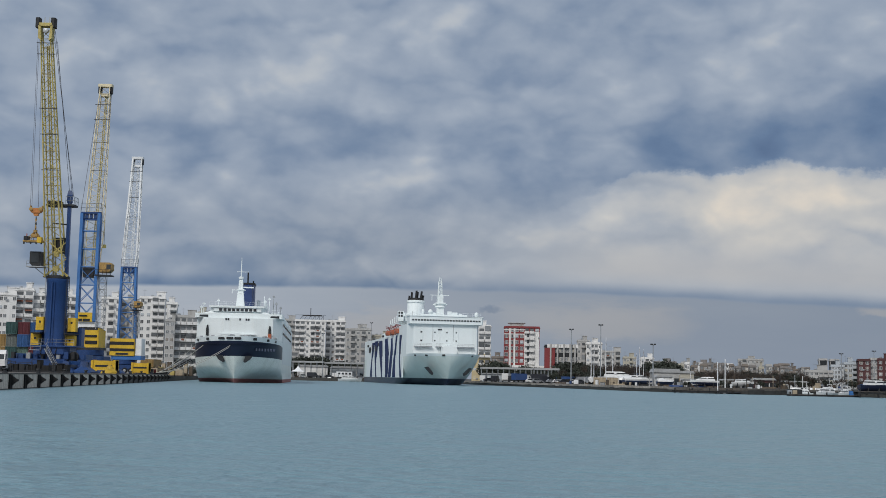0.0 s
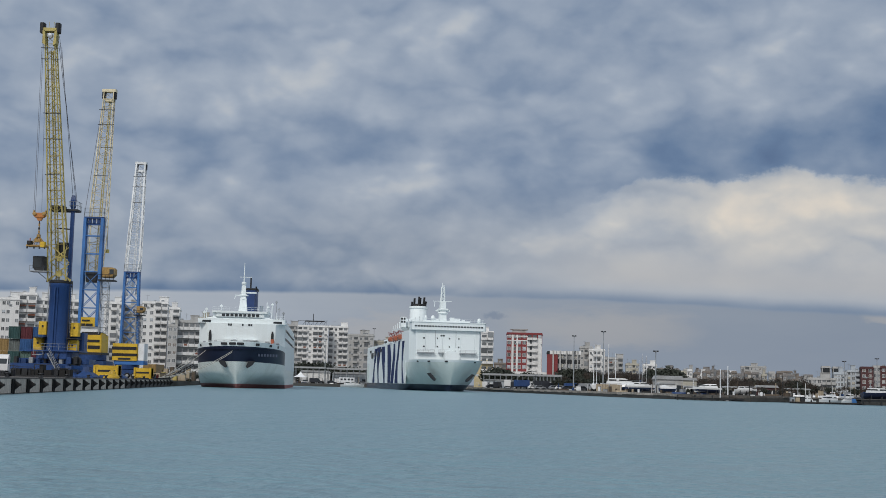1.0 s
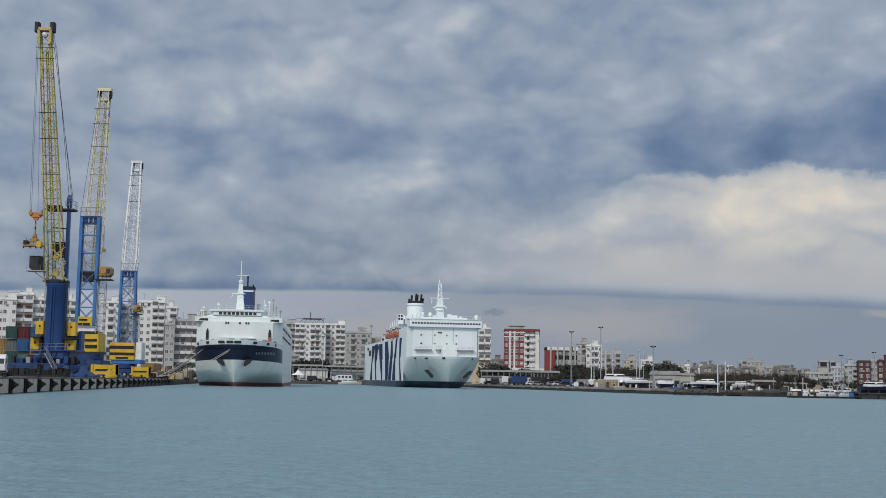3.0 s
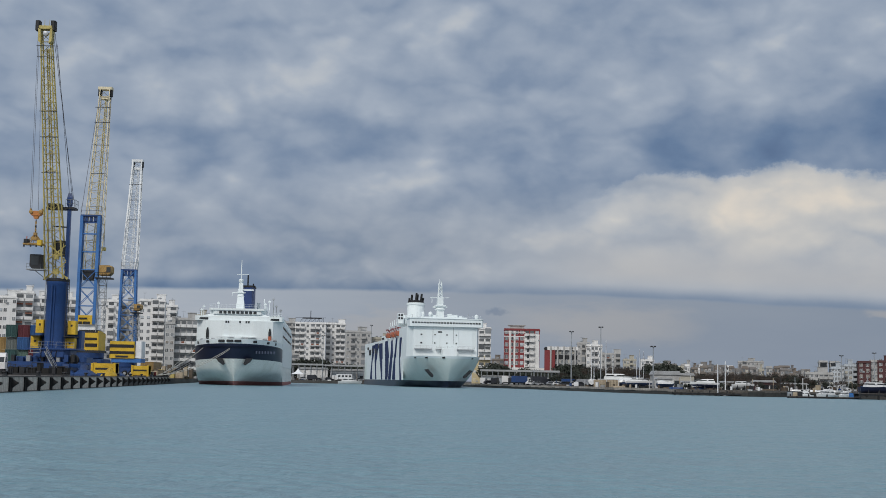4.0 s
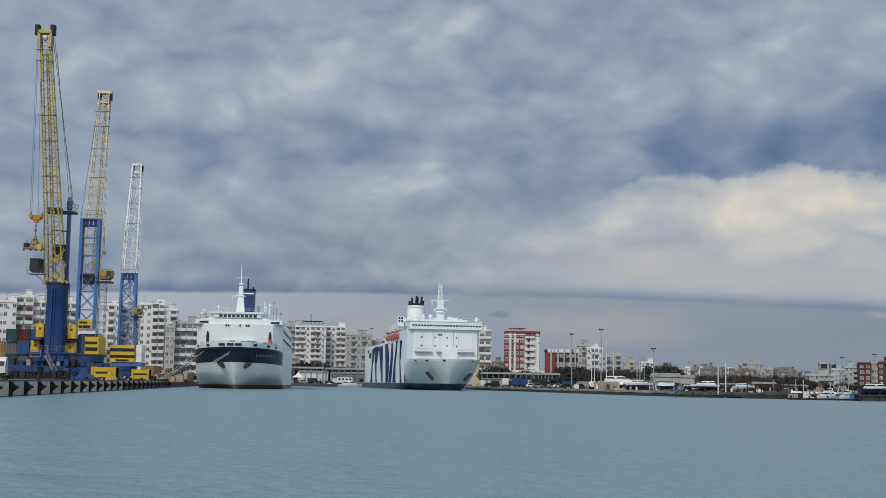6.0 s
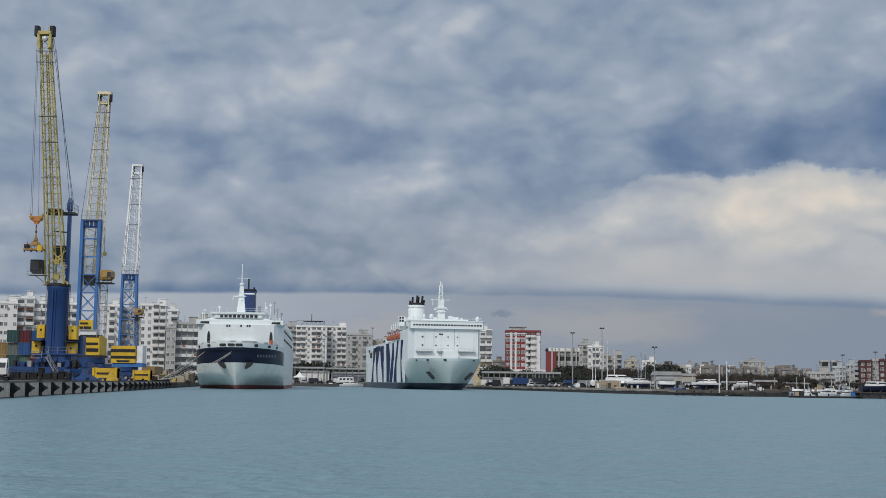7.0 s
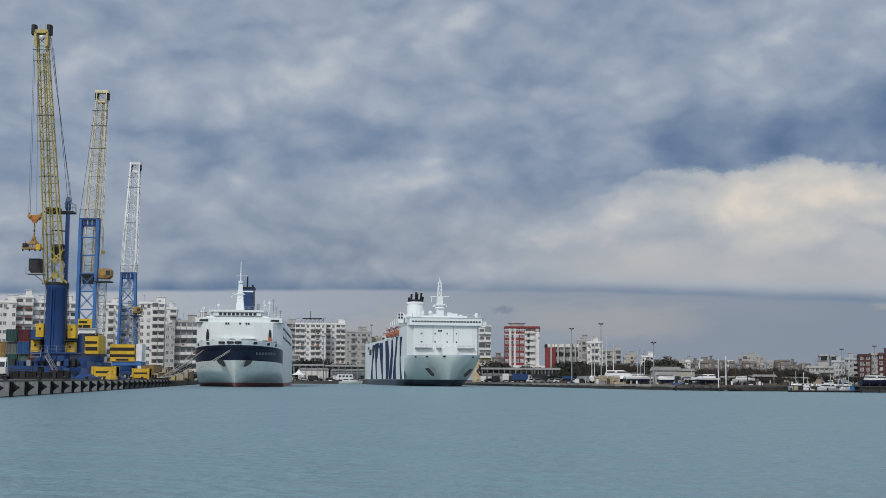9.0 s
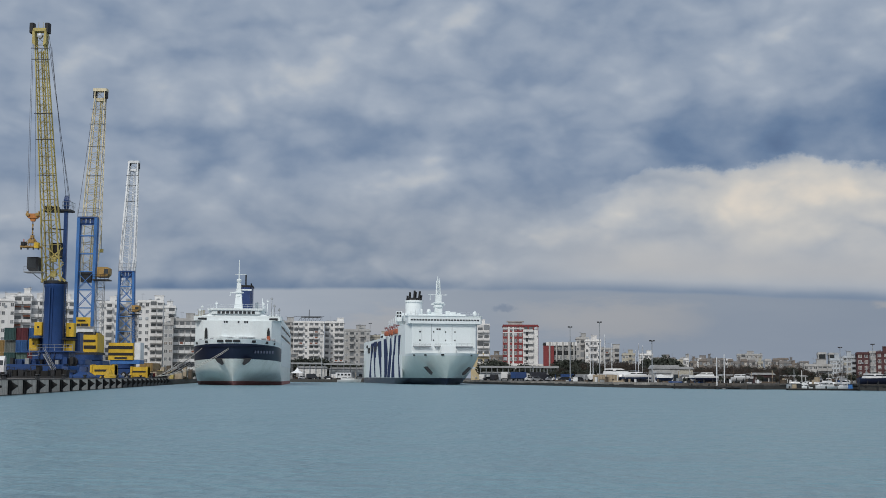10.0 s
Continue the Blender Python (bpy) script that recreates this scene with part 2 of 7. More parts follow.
# ---------- mesh helpers ----------
class Mesh:
    """Vertices and faces gathered piece by piece."""

    def __init__(self):
        self.v, self.f = [], []

    def add(self, verts, faces):
        k = len(self.v)
        self.v += [tuple(p) for p in verts]
        self.f += [tuple(i + k for i in f) for f in faces]
        return self

    def box(self, x0, x1, y0, y1, z0, z1, c=0.0):
        """A box; c: width of the chamfer on its upright edges."""
        if c <= 0:
            v = [(x, y, z) for z in (z0, z1) for x, y in ((x0, y0), (x1, y0), (x1, y1), (x0, y1))]
            return self.add(v, [(3, 2, 1, 0), (4, 5, 6, 7), (0, 1, 5, 4), (1, 2, 6, 5), (2, 3, 7, 6), (3, 0, 4, 7)])
        ring = [(x0 + c, y0), (x1 - c, y0), (x1, y0 + c), (x1, y1 - c), (x1 - c, y1), (x0 + c, y1), (x0, y1 - c), (x0, y0 + c)]
        return self.loft([[(x, y, z0) for x, y in ring], [(x, y, z1) for x, y in ring]])

    def loft(self, rings, close=True, caps=True):
        n = len(rings[0])
        v = [p for r in rings for p in r]
        f = []
        for k in range(len(rings) - 1):
            for i in range(n if close else n - 1):
                j = (i + 1) % n
                f.append((k * n + i, k * n + j, (k + 1) * n + j, (k + 1) * n + i))
        if caps and close:
            f.append(tuple(range(n - 1, -1, -1)))
            f.append(tuple((len(rings) - 1) * n + i for i in range(n)))
        return self.add(v, f)

    def bar(self, p, q, r, n=4, r2=None):
        p, q = Vector(p), Vector(q)
        d = q - p
        if d.length < 1e-6:
            return self
        m = d.to_track_quat("Z", "Y").to_matrix()
        rings = []
        for base, rad in ((p, r), (q, r if r2 is None else r2)):
            rings.append([base + m @ Vector((rad * cos(2 * pi * (i + 0.5) / n), rad * sin(2 * pi * (i + 0.5) / n), 0)) for i in range(n)])
        return self.loft(rings)

    def tube(self, pts, r, n=4):
        for a, b in zip(pts, pts[1:]):
            self.bar(a, b, r, n)
        return self

    def turned(self, profile, n=16, centre=(0, 0)):
        """A body of revolution about z: profile of (radius, height)."""
        return self.loft([[(centre[0] + r * cos(2 * pi * i / n), centre[1] + r * sin(2 * pi * i / n), z) for i in range(n)] for r, z in profile])

    def prism(self, outline, a0, a1, axis="y"):
        """An outline (in x and z for axis y; in y and z for axis x; in x and y for axis z) drawn out from a0 to a1."""
        put = {"y": lambda p, a: (p[0], a, p[1]), "x": lambda p, a: (a, p[0], p[1]), "z": lambda p, a: (p[0], p[1], a)}[axis]
        return self.loft([[put(p, a0) for p in outline], [put(p, a1) for p in outline]])

    def lattice(self, p0, p1, w0, w1, d0, d1, n, r, rb, side=(1, 0, 0)):
        """A four-chord lattice from p0 to p1, width w along side and depth d across it, with n bays."""
        p0, p1 = Vector(p0), Vector(p1)
        up = (p1 - p0).normalized()
        sx = (Vector(side) - up * Vector(side).dot(up)).normalized()
        sy = up.cross(sx)
        rings = []
        for k in range(n + 1):
            t = k / n
            c, w, d = p0.lerp(p1, t), (w0 + (w1 - w0) * t) / 2, (d0 + (d1 - d0) * t) / 2
            rings.append([c + sx * w * a + sy * d * b for a, b in ((-1, -1), (1, -1), (1, 1), (-1, 1))])
        for i in range(4):
            self.bar(rings[0][i], rings[-1][i], r)
        for k in range(n):
            for i in range(4):
                j = (i + 1) % 4
                a, b = (rings[k][i], rings[k + 1][j]) if (k + i) % 2 else (rings[k][j], rings[k + 1][i])
                self.bar(a, b, rb, 3)
                if k:
                    self.bar(rings[k][i], rings[k][j], rb, 3)
        return self


def mesh_data(name, m, material, smooth=False):
    me = bpy.data.meshes.new(name)
    me.from_pydata(m.v, [], m.f)
    me.materials.append(material)
    bm = bmesh.new()
    bm.from_mesh(me)
    bmesh.ops.recalc_face_normals(bm, faces=bm.faces)
    bm.to_mesh(me)
    bm.free()
    if smooth:
        me.shade_smooth()
        me.set_sharp_from_angle(angle=radians(35))
    return me


def part(name, m, material, parent=None, label="", smooth=False):
    ob = new(name, m if isinstance(m, bpy.types.Mesh) else mesh_data(name, m, material, smooth))
    ob.parent = parent
    if label:
        ob["label"] = label
    return ob


def thing(name, m, label, category, group="", kind=""):
    ob = new(name)
    ob.matrix_basis = m
    return tagged(ob, label, category, group, kind)

# ---------- materials ----------
SKY = sky_material()
WHITE = mat("white_ship_paint", (0.74, 0.80, 0.815), 0.42, stain=0.12, vary=0.06, dirt=(0.62, 0.58, 0.5), streak=1.5)
PALE = mat("pale_green_hull_paint", (0.79, 0.83, 0.80), 0.4, stain=0.10, vary=0.16, dirt=(0.6, 0.62, 0.56), streak=1.2)
NAVY = mat("navy_hull_paint", (0.014, 0.020, 0.047), 0.35, stain=0.15, vary=0.15)
BOOT = mat("red_antifouling", (0.36, 0.14, 0.13), 0.6, stain=0.3, vary=0.25)
PALE2 = mat("pale_sea_green_hull_paint", (0.67, 0.745, 0.72), 0.4, stain=0.08, vary=0.07, streak=0.8)
STRIPE = mat("blue_stripe_paint", (0.022, 0.036, 0.105), 0.7, stain=0.2, vary=0.12, spec=0.15)
FUNNEL = mat("blue_funnel_paint", (0.022, 0.048, 0.15), 0.45, stain=0.3, vary=0.15)
BLACK = mat("sooty_black", (0.012, 0.012, 0.014), 0.6, vary=0.2)
GLASS = mat("dark_glass", (0.02, 0.025, 0.03), 0.12, vary=0.2, per_object=0.4, spec=0.6)
# town panes paler than GLASS: distance haze put into their base colour
HAZEGLASS = mat("far_glass_with_haze", (0.15, 0.16, 0.17), 0.25, vary=0.2, per_object=0.55, spec=0.5)
LETTER = mat("dull_lettering", (0.10, 0.115, 0.17), 0.5)
ORANGE = mat("orange_lifeboat", (0.42, 0.12, 0.06), 0.45)
CBLUE = mat("dark_blue_crane_paint", (0.016, 0.054, 0.18), 0.4, stain=0.25, vary=0.2)
UBLUE = mat("undercarriage_blue", (0.012, 0.045, 0.15), 0.5, stain=0.6, vary=0.3)
LBLUE = mat("mid_blue_crane_paint", (0.045, 0.16, 0.42), 0.45, stain=0.3, vary=0.2)
YELLOW = mat("yellow_crane_paint", (0.62, 0.40, 0.03), 0.5, stain=0.5, vary=0.2)
OLIVE = mat("faded_yellow_boom_paint", (0.46, 0.375, 0.125), 0.55, stain=0.4, vary=0.28)
CREAM = mat("cream_boom_paint", (0.66, 0.58, 0.40), 0.55, stain=0.4, vary=0.25)
BWHITE = mat("white_boom_paint", (0.72, 0.74, 0.76), 0.5, stain=0.4, vary=0.15)
DARK = mat("dark_steel", (0.03, 0.032, 0.036), 0.55, metal=0.3, vary=0.3)
GREYM = mat("galvanised_steel", (0.36, 0.38, 0.4), 0.45, metal=0.5, vary=0.2)
ROPE = mat("steel_rope", (0.10, 0.10, 0.12), 0.6, vary=0.2)
HEMP = mat("mooring_rope", (0.45, 0.44, 0.40), 0.9, vary=0.2)
CONC = mat("quay_concrete", (0.45, 0.41, 0.365), 0.85, grain=3, stain=0.6, vary=0.3, bump=0.4, streak=0.6, per_object=0.18)
CONCD = mat("stained_concrete", (0.11, 0.10, 0.092), 0.9, grain=2, stain=0.4, vary=0.35, bump=0.4)
ASPH = mat("yard_asphalt", (0.075, 0.073, 0.07), 0.9, grain=1.5, stain=0.05, vary=0.25)
RUBBER = mat("black_rubber", (0.012, 0.012, 0.012), 0.8, vary=0.3)
RUSTY = mat("rusty_orange_paint", (0.36, 0.22, 0.07), 0.6, stain=1.0, vary=0.35)
EARTH = mat("brown_earth", (0.10, 0.08, 0.062), 0.95, grain=1.2, stain=0.3, vary=0.35, bump=0.6)
PLASTER = [mat("plaster_white", (0.70, 0.70, 0.695), 0.85, stain=0.15, vary=0.14, streak=0.8),
           mat("plaster_grey", (0.40, 0.40, 0.395), 0.85, stain=0.15, vary=0.18, streak=0.8),
           mat("plaster_cream", (0.42, 0.40, 0.34), 0.85, stain=0.15, vary=0.16, streak=0.8),
           mat("plaster_blue_grey", (0.42, 0.46, 0.50), 0.85, stain=0.15, vary=0.16, streak=0.8),
           mat("plaster_brown", (0.21, 0.185, 0.165), 0.85, stain=0.15, vary=0.2, streak=0.8)]
DGREY = mat("plaster_dark_grey", (0.22, 0.21, 0.205), 0.85, stain=0.15, vary=0.22, streak=0.8)
DARKFOOT = mat("dark_blotched_concrete", (0.07, 0.07, 0.055), 0.7, grain=3, stain=1.2, vary=0.4, streak=0.8)
WETC = mat("wet_quay_face", (0.045, 0.043, 0.04), 0.6, grain=2, vary=0.35)
REDP = mat("red_plaster", (0.21, 0.042, 0.045), 0.8, stain=0.2, vary=0.15)
BRICK = mat("red_brown_brick", (0.085, 0.038, 0.04), 0.85, grain=8, stain=0.2, vary=0.2)
ROOFM = mat("grey_roof_sheet", (0.33, 0.34, 0.35), 0.6, stain=0.3, vary=0.2)
TILE = mat("roof_tiles", (0.26, 0.11, 0.075), 0.85, stain=0.3, vary=0.25)
LEAF = mat("dark_foliage", (0.036, 0.043, 0.033), 0.8, grain=3, stain=0.5, vary=0.4)
BARE = mat("winter_twigs", (0.052, 0.044, 0.04), 0.9, grain=3, vary=0.35)
BARK = mat("bark", (0.08, 0.06, 0.045), 0.9, vary=0.3)


def water_material():
    m = bpy.data.materials.new("harbour_water")
    m.use_nodes = True
    nt = m.node_tree
    N, L = nt.nodes, nt.links
    bsdf = N["Principled BSDF"]
    bsdf.inputs["Roughness"].default_value = 0.3
    bsdf.inputs["Specular IOR Level"].default_value = 0.42
    bsdf.inputs["IOR"].default_value = 1.333
    co = N.new("ShaderNodeTexCoord")

    def layer(scale, sx, sy, detail):
        mp = N.new("ShaderNodeMapping")
        mp.inputs["Scale"].default_value = (sx, sy, 1)
        mp.inputs["Rotation"].default_value = (0, 0, radians(14))
        n = N.new("ShaderNodeTexNoise")
        n.inputs["Scale"].default_value, n.inputs["Detail"].default_value = scale, detail
        L.new(co.outputs["Object"], mp.inputs[0]), L.new(mp.outputs[0], n.inputs["Vector"])
        return n.outputs["Fac"]

    tint = N.new("ShaderNodeValToRGB")
    tint.color_ramp.elements[0].position, tint.color_ramp.elements[0].color = 0.3, (0.126, 0.227, 0.273, 1)
    tint.color_ramp.elements[1].position, tint.color_ramp.elements[1].color = 0.7, (0.178, 0.298, 0.347, 1)
    blend = N.new("ShaderNodeMix")
    blend.inputs[0].default_value = 0.72
    L.new(layer(0.03, 1, 0.4, 5), blend.inputs[2]), L.new(layer(2.0, 0.9, 0.8, 4), blend.inputs[3])
    L.new(blend.outputs[0], tint.inputs[0])
    L.new(tint.outputs[0], bsdf.inputs["Base Color"])
    prev = None
    for scale, sx, sy, detail, dist, strength in ((0.25, 0.9, 0.8, 4, 1.4, 0.6), (2.0, 1.0, 0.8, 4, 0.4, 0.65)):
        b = N.new("ShaderNodeBump")
        b.inputs["Strength"].default_value, b.inputs["Distance"].default_value = strength, dist
        L.new(layer(scale, sx, sy, detail), b.inputs["Height"])
        if prev:
            L.new(prev, b.inputs["Normal"])
        prev = b.outputs[0]
    L.new(prev, bsdf.inputs["Normal"])
    return m


WATER = water_material()

# ---------- setting: sky, water, land ----------
sky_sheet = Mesh()
R_SKY = 4200
sky_sheet.loft([[(R_SKY * cos(radians(e)) * sin(radians(a)), R_SKY * cos(radians(e)) * cos(radians(a)), R_SKY * sin(radians(e)))
                 for a in range(-60, 61, 4)] for e in range(-2, 59, 4)], close=False)
sky_backdrop = tagged(part("backdrop", sky_sheet, SKY), "broken grey overcast cloud with a bright gap", "sky", kind="structure")

wm = Mesh()
wm.add([(-4500, -900, 0), (4500, -900, 0), (4500, 4500, 0), (-4500, 4500, 0)], [(0, 1, 2, 3)])
water = tagged(part("water", wm, WATER), "calm grey-green harbour water with fine ripples", "water", kind="structure")

SHORE = [(-41.0, 82), (-71.4, 341), (-99.8, 580), (6, 580), (16, 500), (31.9, 429), (38, 396), (48, 343), (58, 316), (71, 297), (84, 305),
         (97, 286), (160, 272), (420, 262), (4400, 240), (4400, 4400), (-4400, 4400), (-4400, 82)]
lm = Mesh()
lm.prism(SHORE, -3, 1.35, "z")
land = tagged(part("ground", lm, ASPH), "dark asphalt port yard and town ground", "ground", kind="structure")

# ---------- the crane quay ----------
QX, QY, QS = -31.1, 0.0, -0.1184          # edge: x = QX + QS * y
Q_ANG = math.degrees(atan2(-QS, 1.0))     # the quay's own frame: +y runs along the edge, -x inland


def on_quay(y, inland=0.0, z=1.85):
    n = hypot(1, QS)
    return (QX + QS * y - inland / n, y + inland * QS / n * -1, z)


def build_quay():
    y0 = 60
    quay = thing("quay", pose(QX + QS * y0, y0, 0, 0, 0, Q_ANG), "weathered concrete crane quay with rubber fenders", "quay", kind="structure")
    n = hypot(1, QS)
    length = (341 - y0) * n
    deck = Mesh()
    deck.box(-46, 0.0, 0, length, 1.7, 1.85)
    deck.box(-46, -0.35, 0, length, -2, 1.696)
    part("deck", deck, CONCD, quay, "dark stained concrete deck")
    step = 8.46
    first = (145.6 - y0) * n - 9 * step
    panel = Mesh()
    panel.box(-0.34, -0.02, 0, 6.3, -1.6, 1.696, 0.08)
    panel_me = mesh_data("panel", panel, CONC)
    fender = Mesh()      # wedge-shaped rubber fender standing proud of the recess
    fender.prism([(0.0, 1.62), (0.15, 1.62), (0.2, 1.5), (0.62, 1.2), (0.82, 1.14), (0.82, 0.94), (0.62, 0.86), (0.2, 0.5), (0.15, 0.4), (0.15, -1.2), (0.0, -1.2)], 0.7, 1.2)
    fender.box(-0.2, 0.08, 0.25, 1.6, -1.5, 1.66)
    fender_me = mesh_data("fender", fender, RUBBER)
    k = 0
    while first + k * step < length - 2:
        for nm, me, dy in (("panel", panel_me, step - 6.5), ("fender", fender_me, 0.0)):
            o = part(nm, me, None, quay)
            o.location = (0, first + k * step + dy, 0)
        k += 1
    # darker strip along the foot of the quay wall
    part("waterline_strip", Mesh().box(-0.3, 0.004, 0, length, -1.7, 0.1), DARKFOOT, quay, "dark blotched strip at the waterline")
    for k in range(int(length / 20)):
        b = Mesh()
        b.turned([(0.32, 1.852), (0.32, 1.95), (0.2, 2.0), (0.2, 2.2), (0.34, 2.3), (0.3, 2.42)], 10)
        o = part("bollard", b, DARK, quay, "black iron mooring bollard", True)
        o.location = (-0.9, 8 + k * 20, 0)
    return quay


build_quay()


# ---------- ships ----------
def hull_ring(z, L, B, zdeck, entry_w, entry_d, foot, rake, knuckle=0.0, n=26):
    """Half-breadths at height z: list of (half breadth, distance aft of the stem at deck)."""
    t = min(1.0, max(0.0, z / zdeck))
    stem = foot * (1 - t) ** 1.5
    entry = entry_w + (entry_d - entry_w) * t ** (0.8 - 0.35 * rake)
    if knuckle:      # fine underwater body that swells out to a full bow at the knuckle
        hollow = (1 - min(1.0, max(0.0, z / knuckle))) ** 1.2
        entry = entry_d + (entry_w - entry_d) * hollow
    power = 1.3 - 0.2 * rake + (1.3 + 0.2 * rake) * t ** (1 - 0.3 * rake)
    pts = []
    for k in range(n + 1):
        s = (k / n) ** 1.6
        hb = B / 2 * (1 - (1 - s) ** power) ** (1 / (1.0 + 1.0 * t ** 0.8))
        if knuckle:
            hb += (B / 2 * s ** 1.5 - hb) * hollow
        pts.append((max(hb, 0.02), stem + entry * s))
    pts.append((B / 2, L * 0.9))
    pts.append((B / 2 * 0.94, L))
    return pts


def hull_band(z0, z1, steps, L, B, zdeck, shape, grow=0.0, sheer=0.0):
    """A band of both hull sides between two heights, from stem to stern, closed at the stern."""
    m = Mesh()
    rings = []
    for k in range(steps + 1):
        z = z0 + (z1 - z0) * k / steps
        half = hull_ring(z, L, B, zdeck, *shape)
        lift = sheer * max(0.0, z / zdeck)
        ring = [(-x - grow, y - grow, z + lift * max(0.0, 1 - y / 26.0)) for x, y in reversed(half)]
        ring += [(x + grow, y - grow, z + lift * max(0.0, 1 - y / 26.0)) for x, y in half]
        rings.append(ring)
    return m.loft(rings, caps=False)


def rail(m, pts, h=1.05, r=0.03, posts=1.5):
    for a, b in zip(pts, pts[1:]):
        a, b = Vector(a), Vector(b)
        n = max(1, int((b - a).length / posts))
        for k in range(n + 1):
            p = a.lerp(b, k / n)
            m.bar(p, p + Vector((0, 0, h)), r, 3)
        for f in (0.5, 1.0):
            m.bar(a + Vector((0, 0, h * f)), b + Vector((0, 0, h * f)), r, 3)
    return m


def window_row(ship, x0, x1, n, y, z0, z1, gap=0.25, name="window", m=None):
    w = (x1 - x0) / n
    me = mesh_data(name, Mesh().box(-w * (1 - gap) / 2, w * (1 - gap) / 2, -0.05, 0.05, 0, z1 - z0), m or GLASS)
    for k in range(n):
        o = part(name, me, None, ship)
        o.location = (x0 + w * (k + 0.5), y, z0)


def ferry_dark_bow():
    """The ferry moored at the crane quay, bow on."""
    ship = thing("ferry", pose(-52.8, 331, 0, 0, 0, math.degrees(atan2(0.089, 1))),
                 "white ferry with a navy bow band and blue funnel", "ship")
    L, B, zd = 138.0, 23.2, 11.2
    shape = (28.0, 20.0, 5.0, 0.8, 3.4)
    part("keel_paint", hull_band(-2, 1.0, 3, L, B, zd, shape, sheer=1.5), BOOT, ship, "faded red waterline paint", True)
    part("lower_hull", hull_band(1.0, 6.1, 8, L, B, zd, shape, sheer=1.5), PALE, ship, "pale green-white lower hull", True)
    part("upper_hull", hull_band(6.1, 9.5, 6, L, B, zd, shape, sheer=1.5), NAVY, ship, "dark navy bow band", True)
    part("bulwark", hull_band(9.5, 10.6, 2, L, B, zd, shape, sheer=1.5), WHITE, ship, smooth=True)
    edge_ = hull_ring(10.05, L, B, zd, *shape)
    for xx, ww in ((-9.9, 0.5), (-7.0, 0.55), (-3.3, 0.9), (-1.1, 0.9), (0.9, 0.9), (5.2, 0.55), (8.4, 0.5), (10.2, 0.4)):
        k = next(i for i, q in enumerate(edge_) if q[0] >= abs(xx))
        (xa, ya), (xb_, yb) = edge_[k - 1], edge_[k]
        yy = ya + (yb - ya) * (abs(xx) - xa) / max(1e-6, xb_ - xa)
        turn = math.degrees(atan2(yb - ya, xb_ - xa)) * (1 if xx > 0 else -1)
        fl = Mesh().prism([(-ww, -0.2), (-ww * 0.8, -0.32), (ww * 0.8, -0.32), (ww, -0.2), (ww, 0.2), (ww * 0.8, 0.32), (-ww * 0.8, 0.32), (-ww, 0.2)], -0.12, 0.2)
        part("fairlead", fl, DARK, ship, "dark mooring opening in the bulwark").matrix_basis = pose(xx, yy, 10.05 + 1.5 * 10.05 / zd * max(0.0, 1 - yy / 26.0), 0, 0, turn)
    deck = Mesh()
    half = hull_ring(9.9, L, B, zd, *shape)
    deck.add([(-x, y, 9.9) for x, y in reversed(half)] + [(x, y, 9.9) for x, y in half], [tuple(range(2 * len(half)))])
    part("deck", deck, DARK, ship)
    # white after body over the navy band
    for sx in (-1, 1):
        b = Mesh()
        b.box(sx * (B / 2) - 0.06, sx * (B / 2) + 0.06, 24, L * 0.9, 5.2, 11.4)
        part("side_plating", b, WHITE, ship)
    house = Mesh()
    y = 15.5
    house.loft([[(-B / 2 + 0.1, y + 4, z), (-B / 2 + 2.5, y + 0.6, z), (-4, y, z), (4, y, z), (B / 2 - 2.5, y + 0.6, z), (B / 2 - 0.1, y + 4, z),
                 (B / 2 - 0.1, L - 12, z), (-B / 2 + 0.1, L - 12, z)] for z in (9.904, 17.25)])
    part("superstructure", house, WHITE, ship)
    wing = Mesh()
    wing.box(-B / 2 - 0.2, B / 2 + 0.2, y + 1.2, y + 9, 17.254, 18.5, 0.4)
    wing.loft([[(-9.9, y + 1.25, 18.5), (8.6, y + 1.25, 18.5), (8.6, y + 9, 18.5), (-9.9, y + 9, 18.5)], [(-7.9, y + 1.6, 18.99), (6.9, y + 1.6, 18.99), (6.9, y + 9, 18.99), (-7.9, y + 9, 18.99)]])
    part("bridge_wing", wing, WHITE, ship)
    wh = Mesh()
    wh.loft([[(-7.9, y + 2.6, z), (-6.8, y + 1.0, z), (5.8, y + 1.0, z), (6.9, y + 2.6, z), (6.9, y + 14, z), (-7.9, y + 14, z)] for z in (18.994, 20.05)])
    wh.box(-8.1, 7.1, y + 0.7, y + 14.4, 20.05, 20.6, 0.5)
    part("wheelhouse", wh, WHITE, ship)
    window_row(ship, -5.6, 4.7, 9, y + 0.95, 19.15, 19.85, 0.3, "bridge_window")
    for sx in (-1, 1):
        o = part("wing_window", Mesh().prism([(-1.2, 0.25), (1.2, 0.1), (1.2, 0.75), (-1.0, 0.7)], -0.06, 0.06), GLASS, ship)
        o.location = (sx * 9.5, y + 1.15 if sx < 0 else y + 1.18, 17.3)
    for xx in (-8.0, -3.4, -2.8, 0.3, 2.0, 2.6, 7.3):
        o = part("porthole", Mesh().box(-0.22, 0.22, -0.06, 0.06, 0, 0.55), GLASS, ship)
        o.location = (xx, y - 0.02 if abs(xx) < 4 else y + 0.25 + (abs(xx) - 4) * 0.12, 16.6)
    for sx, mt in ((-1, DARK), (1, DARK)):
        dr = Mesh().prism([(-0.36, 0), (0.36, 0), (0.36, 2.6), (0.15, 3.6), (-0.15, 3.6), (-0.36, 2.6)], -0.1, 0.1)
        o = part("side_door", dr, mt, ship)
        o.location = (sx * 8.3, y + 0.35, 11.7)
